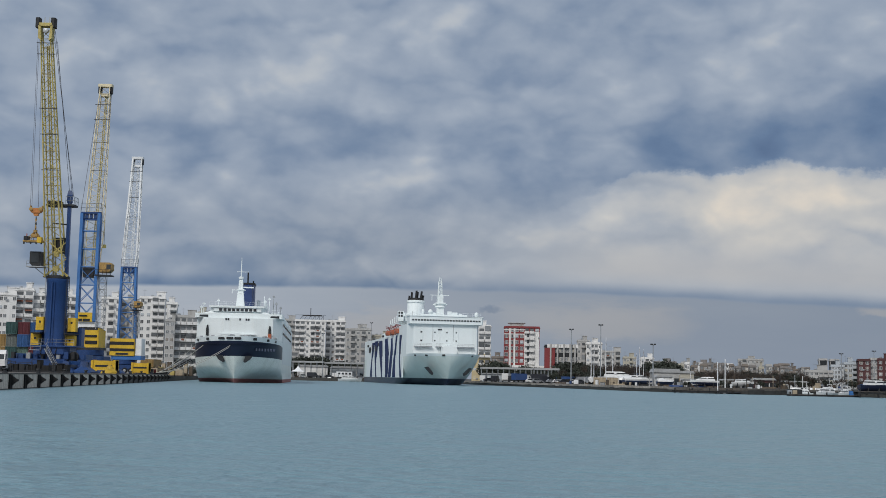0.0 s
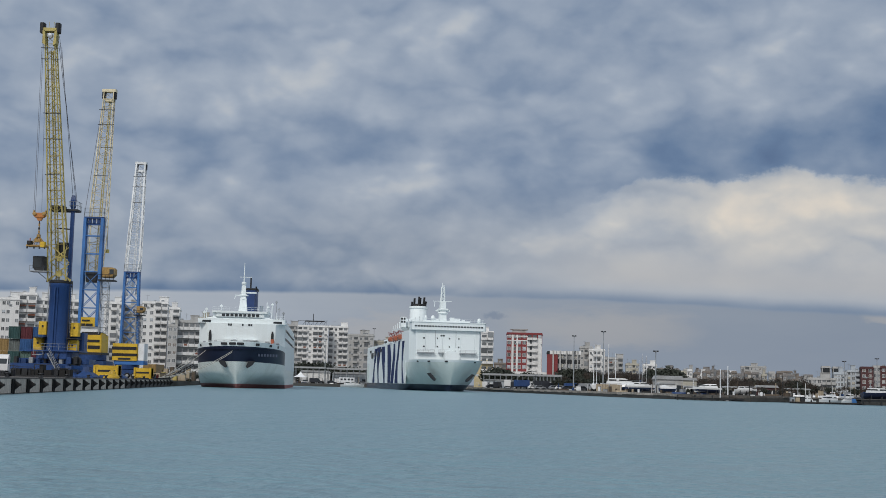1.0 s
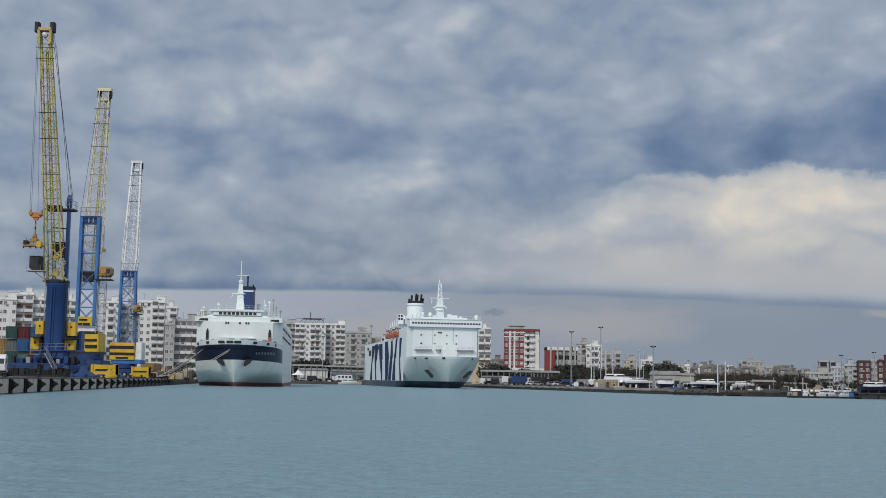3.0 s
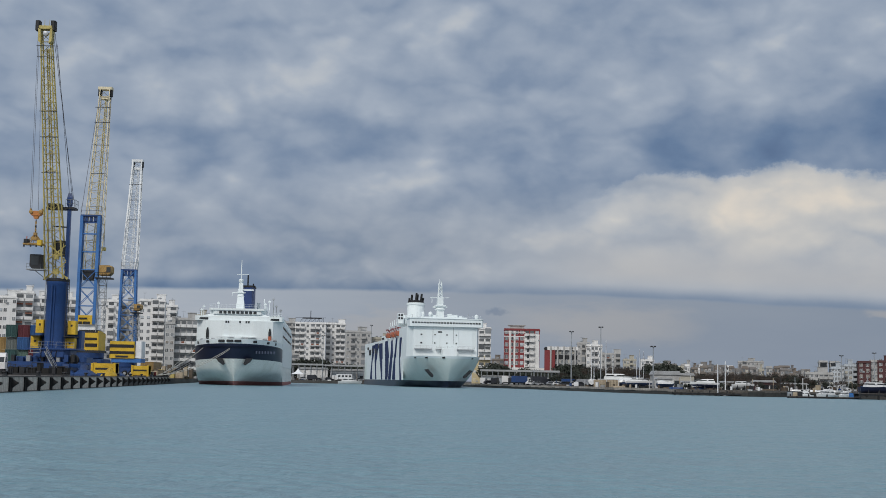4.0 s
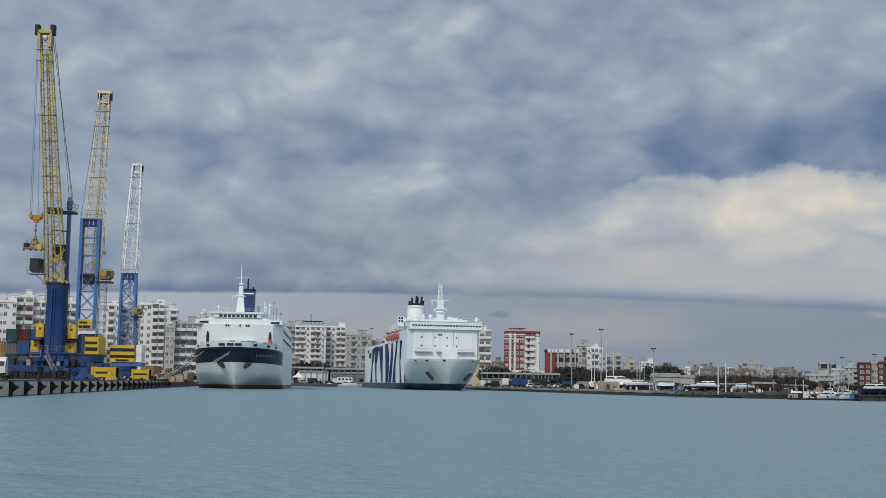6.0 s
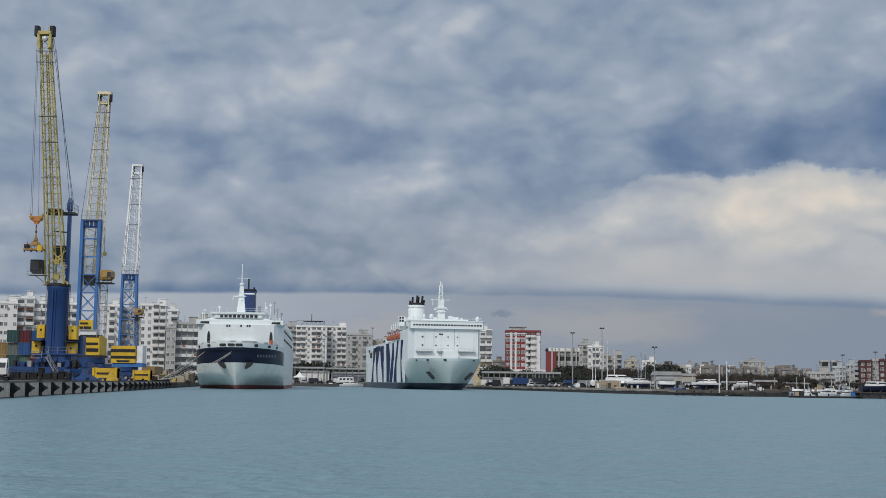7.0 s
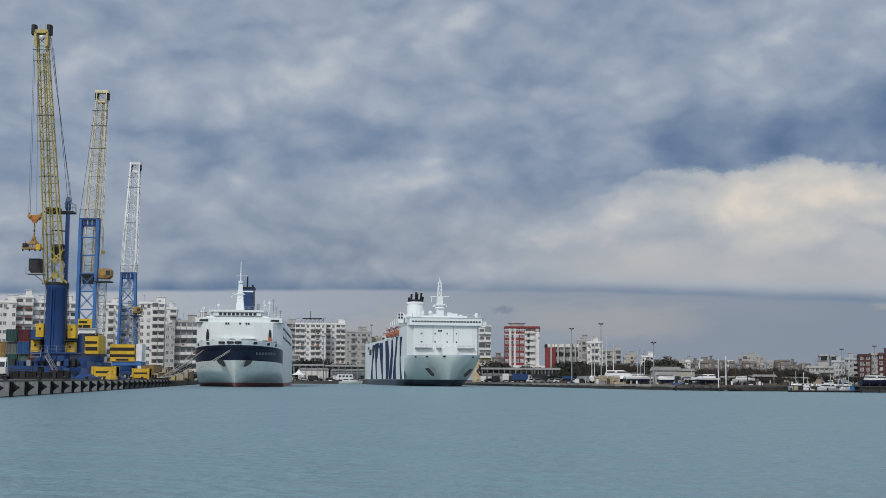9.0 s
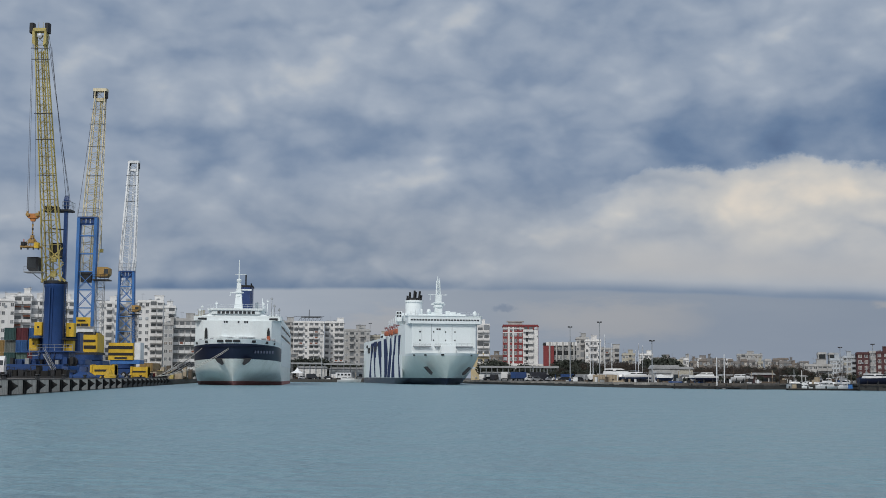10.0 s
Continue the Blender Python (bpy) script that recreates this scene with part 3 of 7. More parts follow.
    o = part("fire_gear", Mesh().box(-0.45, 0.45, -0.1, 0.1, 0, 1.6, 0.05), ORANGE, ship, "red rescue gear by a door")
    o.location = (8.35, y + 0.1, 11.6)
    # anchors in their dark pockets
    for sx in (-1, 1):
        an = Mesh()
        an.prism([(-0.7, 7.0), (1.0, 7.0), (0.3, 6.0), (-0.9, 5.2), (-1.3, 5.5)] if sx > 0 else [(0.7, 7.0), (-1.0, 7.0), (-0.3, 6.0), (0.9, 5.2), (1.3, 5.5)], 1.0, 3.6)
        o = part("anchor", an, DARK, ship, "dark anchor in its pocket")
        o.location = (sx * 3.7, 0.6, 0)
    for xx, ww, hh in ((-9.6, 0.4, 12.0), (-6.4, 0.5, 12.1), (-3.0, 1.0, 12.2), (-1.2, 0.6, 12.4), (0.4, 0.9, 12.2), (2.4, 0.8, 12.3), (7.2, 0.7, 12.2), (9.8, 0.5, 12.0)):
        yy = 7.0 + abs(xx) * 0.75
        part("winch", Mesh().box(xx - ww, xx + ww, yy, yy + 1.2, 9.904, hh, 0.15).bar((xx - ww * 0.8, yy - 0.1, hh), (xx + ww * 0.8, yy - 0.1, hh), 0.3, 8), WHITE if ww > 0.85 else GREYM, ship, "grey mooring winch on the bow")
    part("bow_rail", rail(Mesh(), [(-11.3, 15, 10.5), (-10.2, 9.0, 10.8), (-7.5, 4.6, 11.2), (-4, 1.8, 11.6), (0, 0.6, 11.8), (4, 1.8, 11.6), (7.5, 4.6, 11.2), (10.2, 9.0, 10.8), (11.3, 15, 10.5)], 0.9, 0.03, 1.3), WHITE, ship)
    part("front_ledge", Mesh().box(-4.6, 4.6, y - 0.9, y - 0.004, 12.7, 12.9), WHITE, ship)
    for xx, hh, yy in ((-9.8, 21.6, 4), (-10.6, 20.8, 6), (7.6, 23.6, 10), (8.6, 24.4, 12), (9.4, 22.4, 12), (10.6, 21.4, 14), (6.6, 22.6, 6), (-6.0, 22.6, 5)):
        part("signal_post", Mesh().bar((xx, y + yy, 18.4), (xx, y + yy, hh), 0.1, 5).box(xx - 0.35, xx + 0.35, y + yy - 0.2, y + yy + 0.2, hh - 0.7, hh - 0.3), WHITE if xx < 8 else GREYM, ship)
    rl = Mesh()
    rail(rl, [(-B / 2 + 0.3, y + 2, 18.5), (-10, y + 1.6, 18.5)])
    rail(rl, [(B / 2 - 0.3, y + 2, 18.5), (8.7, y + 1.6, 18.5)])
    rail(rl, [(-8, y + 1.0, 20.6), (7, y + 1.0, 20.6), (7, y + 14, 20.6)])
    part("railing", rl, WHITE, ship)
    ms = Mesh()
    ms.loft([[(-0.3 - w, y + 8 - w, z), (-0.3 + w, y + 8 - w, z), (-0.3 + w, y + 8 + w, z), (-0.3 - w, y + 8 + w, z)] for w, z in ((1.2, 20.6), (0.7, 25.1), (1.0, 25.2), (1.0, 25.5), (0.62, 25.6), (0.55, 27.9), (0.3, 28.1), (0.26, 29))])
    ms.bar((-0.3, y + 8, 28.5), (-0.3, y + 8, 34.3), 0.2, 6, 0.1)
    ms.box(-1.0, 3.2, y + 7.6, y + 8.4, 25.9, 26.25)
    ms.box(-2.6, 1.0, y + 7.7, y + 8.3, 25.2, 25.4)
    ms.bar((-2.5, y + 8, 25.3), (-2.7, y + 8, 24.3), 0.12)
    ms.box(-1.5, 1.7, y + 7.85, y + 8.15, 30.3, 30.42)
    ms.turned([(0.8, 24.0), (1.0, 24.3), (0.9, 24.6)], 10, (-0.3, y + 8))
    ms.turned([(0.6, 28.3), (0.7, 28.8), (0.55, 29.0)], 10, (-0.3, y + 8))
    part("mast", ms, WHITE, ship, "white radar mast")
    fu = Mesh()
    fu.loft([[(0.2 - w, 50, z), (0.2 - w + 0.6, 48, z), (0.2 + w - 0.6, 48, z), (0.2 + w, 50, z), (0.2 + w, 56, z), (0.2 - w, 56, z)] for w, z in ((1.75, 19), (1.7, 28.6))])
    part("funnel", fu, FUNNEL, ship, "blue funnel with a black top")
    ft = Mesh().box(-1.75, 2.15, 47.8, 56.2, 28.604, 29.1, 0.5)
    ft.bar((-0.1, 51, 29.0), (-0.1, 51, 32.4), 0.25, 6)
    ft.bar((1.4, 53, 29.0), (1.4, 53, 30.0), 0.25, 6)
    part("funnel_cap", ft, BLACK, ship)
    af = Mesh()
    af.box(2.4, 3.4, 57, 60, 17.6, 24.5)
    af.box(-9, 10.6, 30, L - 30, 17.604, 19.4)
    for k in range(9):
        af.box(9.5, B / 2 + 0.1, 32 + k * 9, 36 + k * 9, 16.6, 18.2, 0.3)
    for k in range(5):
        af.bar((6 + k * 1.0, 28 + 9 * k, 19), (6 + k, 28 + 9 * k, 24 - k), 0.12, 4)
    part("upper_deck_house", af, WHITE, ship)
    sd = Mesh()
    sd_me = mesh_data("side_opening", sd.box(-0.07, 0.07, -0.5, 0.5, -0.32, 0.32), GLASS)
    for k in range(26):
        for z in (13.6, 16.0):
            part("side_opening", sd_me, None, ship).location = (B / 2 - 0.06, 26 + k * 3.4, z)
    # writing on the bow that cannot be read: pale bars
    for k in range(7):
        o = part("name_bar", Mesh().box(-0.22, 0.22, -0.06, 0.06, 0, 0.7), LETTER, ship)
        xx = 5.6 + k * 0.72
        o.matrix_basis = pose(xx, 1.3 + ((xx / (B / 2)) ** 2.2) * 9.0, 8.3, 0, 0, 38)
    return ship


def ferry_striped():
    """The white ferry with blue painted stripes along its side."""
    ship = thing("ferry", pose(3.8, 420, 0, 0, 0, math.degrees(atan2(0.166, 1))),
                 "white ferry with blue side stripes and a white funnel", "ship")
    L, B, zd = 156.0, 24.6, 11.0
    shape = (44.0, 17.0, 7.0, 0.0)
    part("keel_paint", hull_band(-2, 2.2, 4, L, B, zd, shape), NAVY, ship, "navy waterline paint", True)
    part("hull", hull_band(2.2, 9.5, 12, L, B, zd, shape), PALE2, ship, "pale green-white hull", True)
    part("bulwark", hull_band(9.5, 10.3, 2, L, B, zd, shape), WHITE, ship, smooth=True)
    edge_ = hull_ring(9.75, L, B, zd, *shape)
    for xx, ww in ((-10.6, 0.45), (-7.6, 0.5), (-2.4, 0.5), (7.8, 0.45)):
        k = next(i for i, q in enumerate(edge_) if q[0] >= abs(xx))
        yy = edge_[k - 1][1] + (edge_[k][1] - edge_[k - 1][1]) * (abs(xx) - edge_[k - 1][0]) / max(1e-6, edge_[k][0] - edge_[k - 1][0])
        turn = math.degrees(atan2(edge_[k][1] - edge_[k - 1][1], edge_[k][0] - edge_[k - 1][0])) * (1 if xx > 0 else -1)
        fl = Mesh().prism([(-ww, -0.18), (-ww * 0.8, -0.3), (ww * 0.8, -0.3), (ww, -0.18), (ww, 0.18), (ww * 0.8, 0.3), (-ww * 0.8, 0.3), (-ww, 0.18)], -0.1, 0.2)
        part("fairlead", fl, DARK, ship, "dark mooring opening in the bulwark").matrix_basis = pose(xx, yy, 9.75, 0, 0, turn)
    deck = Mesh()
    half = hull_ring(9.6, L, B, zd, *shape)
    deck.add([(-x, y, 9.6) for x, y in reversed(half)] + [(x, y, 9.6) for x, y in half], [tuple(range(2 * len(half)))])
    part("deck", deck, GREYM, ship)
    y = 14.0
    house = Mesh()
    house.loft([[(-B / 2 + 0.1, y + 5, z), (-B / 2 + 1.7, y, z), (B / 2 - 1.2, y, z), (B / 2 - 0.1, y + 3, z), (B / 2 - 0.1, y + 32, z), (-B / 2 + 0.1, y + 32, z)] for z in (9.6, 20.35)])
    part("superstructure", house, WHITE, ship)
    br = Mesh()
    br.box(-B / 2 + 0.3, B / 2 + 0.8, y - 1.0, y + 7, 20.354, 22.9, 0.5)
    br.box(-B / 2 + 0.1, B / 2 + 1.0, y - 1.2, y + 7.2, 22.9, 23.1, 0.5)
    br.box(-8, 8, y + 2, y + 20, 23.1, 23.7)
    part("bridge", br, WHITE, ship)
    window_row(ship, -B / 2 + 0.9, B / 2 - 0.1, 24, y - 1.03, 21.35, 21.85, 0.3, "bridge_window")
    for xx in (-4.0, 3.0):
        part("wall_joint", Mesh().box(xx - 0.06, xx + 0.06, y - 0.05, y - 0.004, 14.5, 20.2), GREYM, ship)
    for k, (x0, x1) in enumerate(((-8.2, -7.6), (-3.5, -3.1), (0.6, 1.0), (3.8, 4.2))):
        for z in (14.6, 17.4):
            o = part("porthole", Mesh().box(x0, x1, -0.06, 0.06, 0, 0.45), GLASS, ship)
            o.location = (0, y - 0.02, z)
    gr = Mesh()
    for k in range(3):
        gr.box(-10.2 + k * 7.2, -4.4 + k * 7.2, y - 1.2, y - 0.01, 12.6, 12.9)
        rail(gr, [(-10.2 + k * 7.2, y - 1.2, 12.9), (-4.4 + k * 7.2, y - 1.2, 12.9)], 0.9)
    part("gallery", gr, GREYM, ship, "grey walkway with rails on the front")
    bx = Mesh()
    bx.prism([(-1.3, 9.604), (3.7, 9.604), (3.6, 12.6), (3.2, 13.0), (-0.8, 13.0), (-1.2, 12.6)], y - 4, y - 0.02)
    part("bow_housing", bx, WHITE, ship)
    for sx in (-1, 1):
        an = Mesh()
        an.prism([(-1.3, 5.8), (-0.3, 6.0), (1.5, 4.0), (1.3, 3.3), (0.7, 3.6)] if sx < 0 else [(1.3, 5.6), (0.5, 5.8), (-1.5, 3.9), (-1.4, 3.2), (-0.7, 3.5)], 0.6, 3.0)
        o = part("anchor", an, DARK, ship, "dark anchor in its pocket")
        o.location = (sx * 6.6, 3.4, 0)
    rl = Mesh()
    rail(rl, [(-B / 2 + 0.4, y - 0.6, 23.1), (B / 2, y - 0.6, 23.1), (B / 2, y + 6, 23.1)])
    part("railing", rl, WHITE, ship)
    ms = Mesh()
    ms.loft([[(-0.8 - w, y + 6 - w, z), (-0.8 + w, y + 6 - w, z), (-0.8 + w, y + 6 + w, z), (-0.8 - w, y + 6 + w, z)] for w, z in ((1.25, 23.7), (1.15, 27.2), (1.7, 27.5), (1.7, 27.9), (1.0, 28.0), (1.0, 30.5))])
    ms.lattice((-0.8, y + 6, 30.4), (-0.8, y + 6, 35.4), 1.3, 0.9, 1.2, 0.8, 5, 0.16, 0.09)
    ms.bar((-1.0, y + 6, 35.3), (-1.0, y + 6, 36.9), 0.2, 6, 0.1).bar((-0.5, y + 6, 33.5), (-0.5, y + 6, 36.2), 0.16, 6)
    ms.bar((-3.6, y + 6, 30.4), (-3.6, y + 6, 28.6), 0.14, 4)
    ms.box(-3.2, 1.6, y + 5.4, y + 6.6, 27.0, 27.5)
    ms.box(-4.2, 2.3, y + 5.8, y + 6.2, 30.4, 30.6)
    ms.turned([(1.5, 26.0), (1.9, 26.4), (1.5, 26.9)], 10, (-0.8, y + 6))
    part("mast", ms, WHITE, ship, "white radar mast", True)
    for xx, r in ((11.4, 0.75), (-4.5, 0.8), (-7.0, 0.5)):
        dm = Mesh().turned([(0.25, 0), (r * 0.7, 0.3), (r, 0.9), (r * 0.8, 1.5), (0.1, 1.8)], 10)
        o = part("radome", dm, WHITE, ship, smooth=True)
        o.location = (xx, y + 3, 23.1 if abs(xx) > 8 else 23.7)
    fu = Mesh().turned([(3.3, 20), (3.25, 30.6), (3.1, 31.0)], 20, (-3.0, 62))
    fu.turned([(3.5, 30.2), (3.5, 30.9)], 20, (-3.0, 62))
    part("funnel", fu, WHITE, ship, "round white funnel", True)
    part("funnel_crown", Mesh().turned([(3.0, 31.0), (2.95, 31.7), (2.4, 31.9)], 20, (-3.0, 62)), BLACK, ship, "sooty black funnel crown")
    for k, (dx, dy, h) in enumerate(((-2.2, 0, 33.2), (-1.3, 1.3, 35.0), (-0.2, -1.4, 35.6), (0.5, 1.2, 35.2), (1.5, -0.6, 35.4), (2.2, 0.9, 33.6), (0.2, 0, 34.2))):
        p = Mesh().bar((-3.0 + dx * 1.15, 62 + dy, 31), (-3.0 + dx * 1.22 + 0.25, 62 + dy, 31 + (h - 31) * 0.78), 0.4, 8)
        part("exhaust_pipe", p, BLACK, ship, "black exhaust pipe")
    side = Mesh()
    side.box(-B / 2 + 0.1, B / 2 - 0.1, y + 32, L - 6, 10.2, 17.4)
    side.box(-B / 2 + 2, B / 2 - 2, y + 32, L - 50, 17.4, 19.6)
    side.box(-7, 7, 52, 76, 19.6, 21.6)
    side.box(-B / 2 + 1.2, B / 2 - 1.2, y + 32.01, y + 62, 19.604, 22.4)
    side.box(-B / 2 + 3, B / 2 - 3, y + 20, y + 40, 22.404, 24.4)
    for k in range(6):
        side.bar((-B / 2 + 2, y + 34 + 6 * k, 22), (-B / 2 + 2, y + 34 + 6 * k, 25.5 - 0.3 * k), 0.14)
    part("after_house", side, WHITE, ship)
    for k in range(3):
        lb = Mesh().loft([[(x * w, yy, z) for x, z in ((-1, 0.6), (-0.6, -0.2), (0.6, -0.2), (1, 0.6), (0.7, 1.5), (-0.7, 1.5))] for w, yy in ((0.2, -3.8), (0.8, -2.4), (0.95, 0), (0.8, 2.4), (0.2, 3.8))])
        o = part("lifeboat", lb, ORANGE, ship, "orange enclosed lifeboat", True)
        o.location = (-B / 2 - 0.1, 42 + k * 13, 18.0)
        for dy in (-3, 3):
            dv = Mesh().tube([(-B / 2 + 1.5, 42 + k * 13 + dy, 17.4), (-B / 2 + 0.8, 42 + k * 13 + dy, 20.6), (-B / 2 - 0.6, 42 + k * 13 + dy, 20.8)], 0.18)
            part("davit", dv, REDP, ship, "red davit arm")
            part("davit_brace", Mesh().bar((-B / 2 + 1.5, 42 + k * 13 + dy, 17.6), (-B / 2 - 0.4, 42 + k * 13 + dy, 20.6), 0.1, 4).bar((-B / 2 + 1.3, 42 + k * 13 + dy, 18.6), (-B / 2 + 0.2, 42 + k * 13 + dy, 20.7), 0.08, 4), REDP, ship)
        part("fall_beam", Mesh().bar((-B / 2 - 0.5, 38.5 + k * 13, 20.8), (-B / 2 - 0.5, 45.5 + k * 13, 21.3), 0.12, 4), REDP, ship)
    # mooring and ventilation openings towards the stern
    for yy, z0, z1, w in ((96, 14.6, 15.8, 4.0), (104, 12.6, 14.6, 5.0), (116, 13.2, 15.2, 5.0), (126, 12.4, 14.6, 6.0), (134, 14.8, 15.8, 4.0), (82, 17.6, 18.4, 5.0)):
        part("side_opening", Mesh().box(-B / 2 - 0.16, -B / 2 + 0.2, yy, yy + w, z0, z1), DARK, ship)
    for xx, yy in ((-9.0, 50), (-7.6, 50)):
        part("ventilator", Mesh().bar((xx, yy, 22.4), (xx, yy, 25.6), 0.45, 8).box(xx - 0.55, xx + 0.55, yy - 0.55, yy + 0.55, 24.4, 25.7, 0.1), WHITE, ship)
    for xx, w, h in ((-3.4, 1.0, 24.4), (2.2, 0.7, 24.9), (3.9, 1.0, 24.6), (6.0, 0.5, 24.2)):
        part("roof_locker", Mesh().box(xx - w, xx + w, y + 3, y + 5, 23.604, h, 0.12), WHITE, ship)
    vh = part("vent_house", Mesh().box(-B / 2 + 0.4, -B / 2 + 2.4, 44, 47, 22.404, 26.0, 0.1), WHITE, ship, "small white vent house")
    for dx in (0.75, 1.7):
        for z in (23.9, 25.0):
            part("pane", Mesh().box(-B / 2 + dx - 0.3, -B / 2 + dx + 0.35, 43.94, 43.998, z, z + 0.75), GLASS, vh)
    part("front_window", Mesh().box(-2.3, -0.9, y - 0.08, y - 0.004, 18.3, 18.8), GLASS, ship)
    for xx in (-7.4, -1.6, 4.6, 9.4):
        part("drain_pipe", Mesh().bar((xx, y - 0.09, 10.6), (xx, y - 0.09, 19.4), 0.06, 5), WHITE, ship)
    for xx, yy, h in ((-10.6, 3, 24.0), (-8.8, 5, 24.6), (8.8, 4, 24.4), (10.0, 6, 23.8)):
        part("aerial", Mesh().bar((xx, y + yy, 23.0), (xx, y + yy, h + 0.6), 0.06, 4), GREYM, ship)
    part("side_plating", Mesh().box(-B / 2 - 0.07, -B / 2 + 0.2, 26, L * 0.9, 2.25, 10.196), WHITE, ship)
    # flowing blue stripes painted on the side
    tops = [(31, 17.0, 5.0), (46, 17.2, 6.0), (60, 16.6, 5.5), (73, 16.8, 7.0), (88, 16.4, 6.5), (104, 16.6, 8.0), (119, 16.2, 8.5)]
    for k, (yy, zt, w) in enumerate(tops):
        st = Mesh()
        n = 10
        ring = []
        for i in range(n + 1):
            f = i / n
            z = 2.3 + (zt - 2.3) * f
            c = yy + 3.2 * sin(f * 2.6 + k * 1.3)
            hw = 1.3 * w * (0.75 + 0.5 * sin(f * 3.1 + k * 2.1) * (1 if k % 2 else -1) * 0.8)
            ring.append((z, c - hw / 2, c + hw / 2))
        for i in range(n):
            (z0, a0, b0), (z1, a1, b1) = ring[i], ring[i + 1]
            xo, xi = -B / 2 - 0.12, -B / 2 + 0.05
            st.add([(xo, a0, z0), (xo, b0, z0), (xo, b1, z1), (xo, a1, z1), (xi, a0, z0), (xi, b0, z0), (xi, b1, z1), (xi, a1, z1)],
                   [(0, 1, 2, 3), (4, 7, 6, 5), (0, 4, 5, 1), (1, 5, 6, 2), (2, 6, 7, 3), (3, 7, 4, 0)])
        part("stripe", st, STRIPE, ship, "flowing dark blue painted stripe")
    return ship


ferry_dark_bow()
ferry_striped()


# ---------- harbour cranes ----------
def stair(m, a, b, width=0.9, n=14):
    """Stair from a (foot) to b (head): stringers, treads and handrails."""
    a, b = Vector(a), Vector(b)
    side = Vector((0, width / 2, 0))
    for s in (-1, 1):
        m.bar(a + side * s, b + side * s, 0.1)
        m.bar(a + side * s + Vector((0, 0, 1)), b + side * s + Vector((0, 0, 1)), 0.045)
        for k in range(0, n + 1, 3):
            p = a.lerp(b, k / n) + side * s
            m.bar(p, p + Vector((0, 0, 1)), 0.04, 3)
    for k in range(n):
        p = a.lerp(b, (k + 0.5) / n)
        m.box(p.x - 0.14, p.x + 0.14, p.y - width / 2, p.y + width / 2, p.z - 0.03, p.z + 0.03)
    return m


def wheels(crane, xs, ys, r, z):
    tyre = mesh_data("tyre", Mesh().loft([[(x, rr * cos(2 * pi * i / 14), rr * sin(2 * pi * i / 14)) for i in range(14)] for x, rr in ((-0.28, r * 0.85), (-0.2, r), (0.2, r), (0.28, r * 0.85))]), RUBBER)
    rim = mesh_data("rim", Mesh().loft([[(x, rr * cos(2 * pi * i / 10), rr * sin(2 * pi * i / 10)) for i in range(10)] for x, rr in ((-0.31, r * 0.3), (-0.30, r * 0.5), (0.30, r * 0.5), (0.31, r * 0.3))]), GREYM)
    for x in xs:
        for y in ys:
            o = part("wheel", tyre, None, crane)
            o.matrix_basis = pose(x, y, z, 0, 0, 90)
            part("rim", rim, None, o)


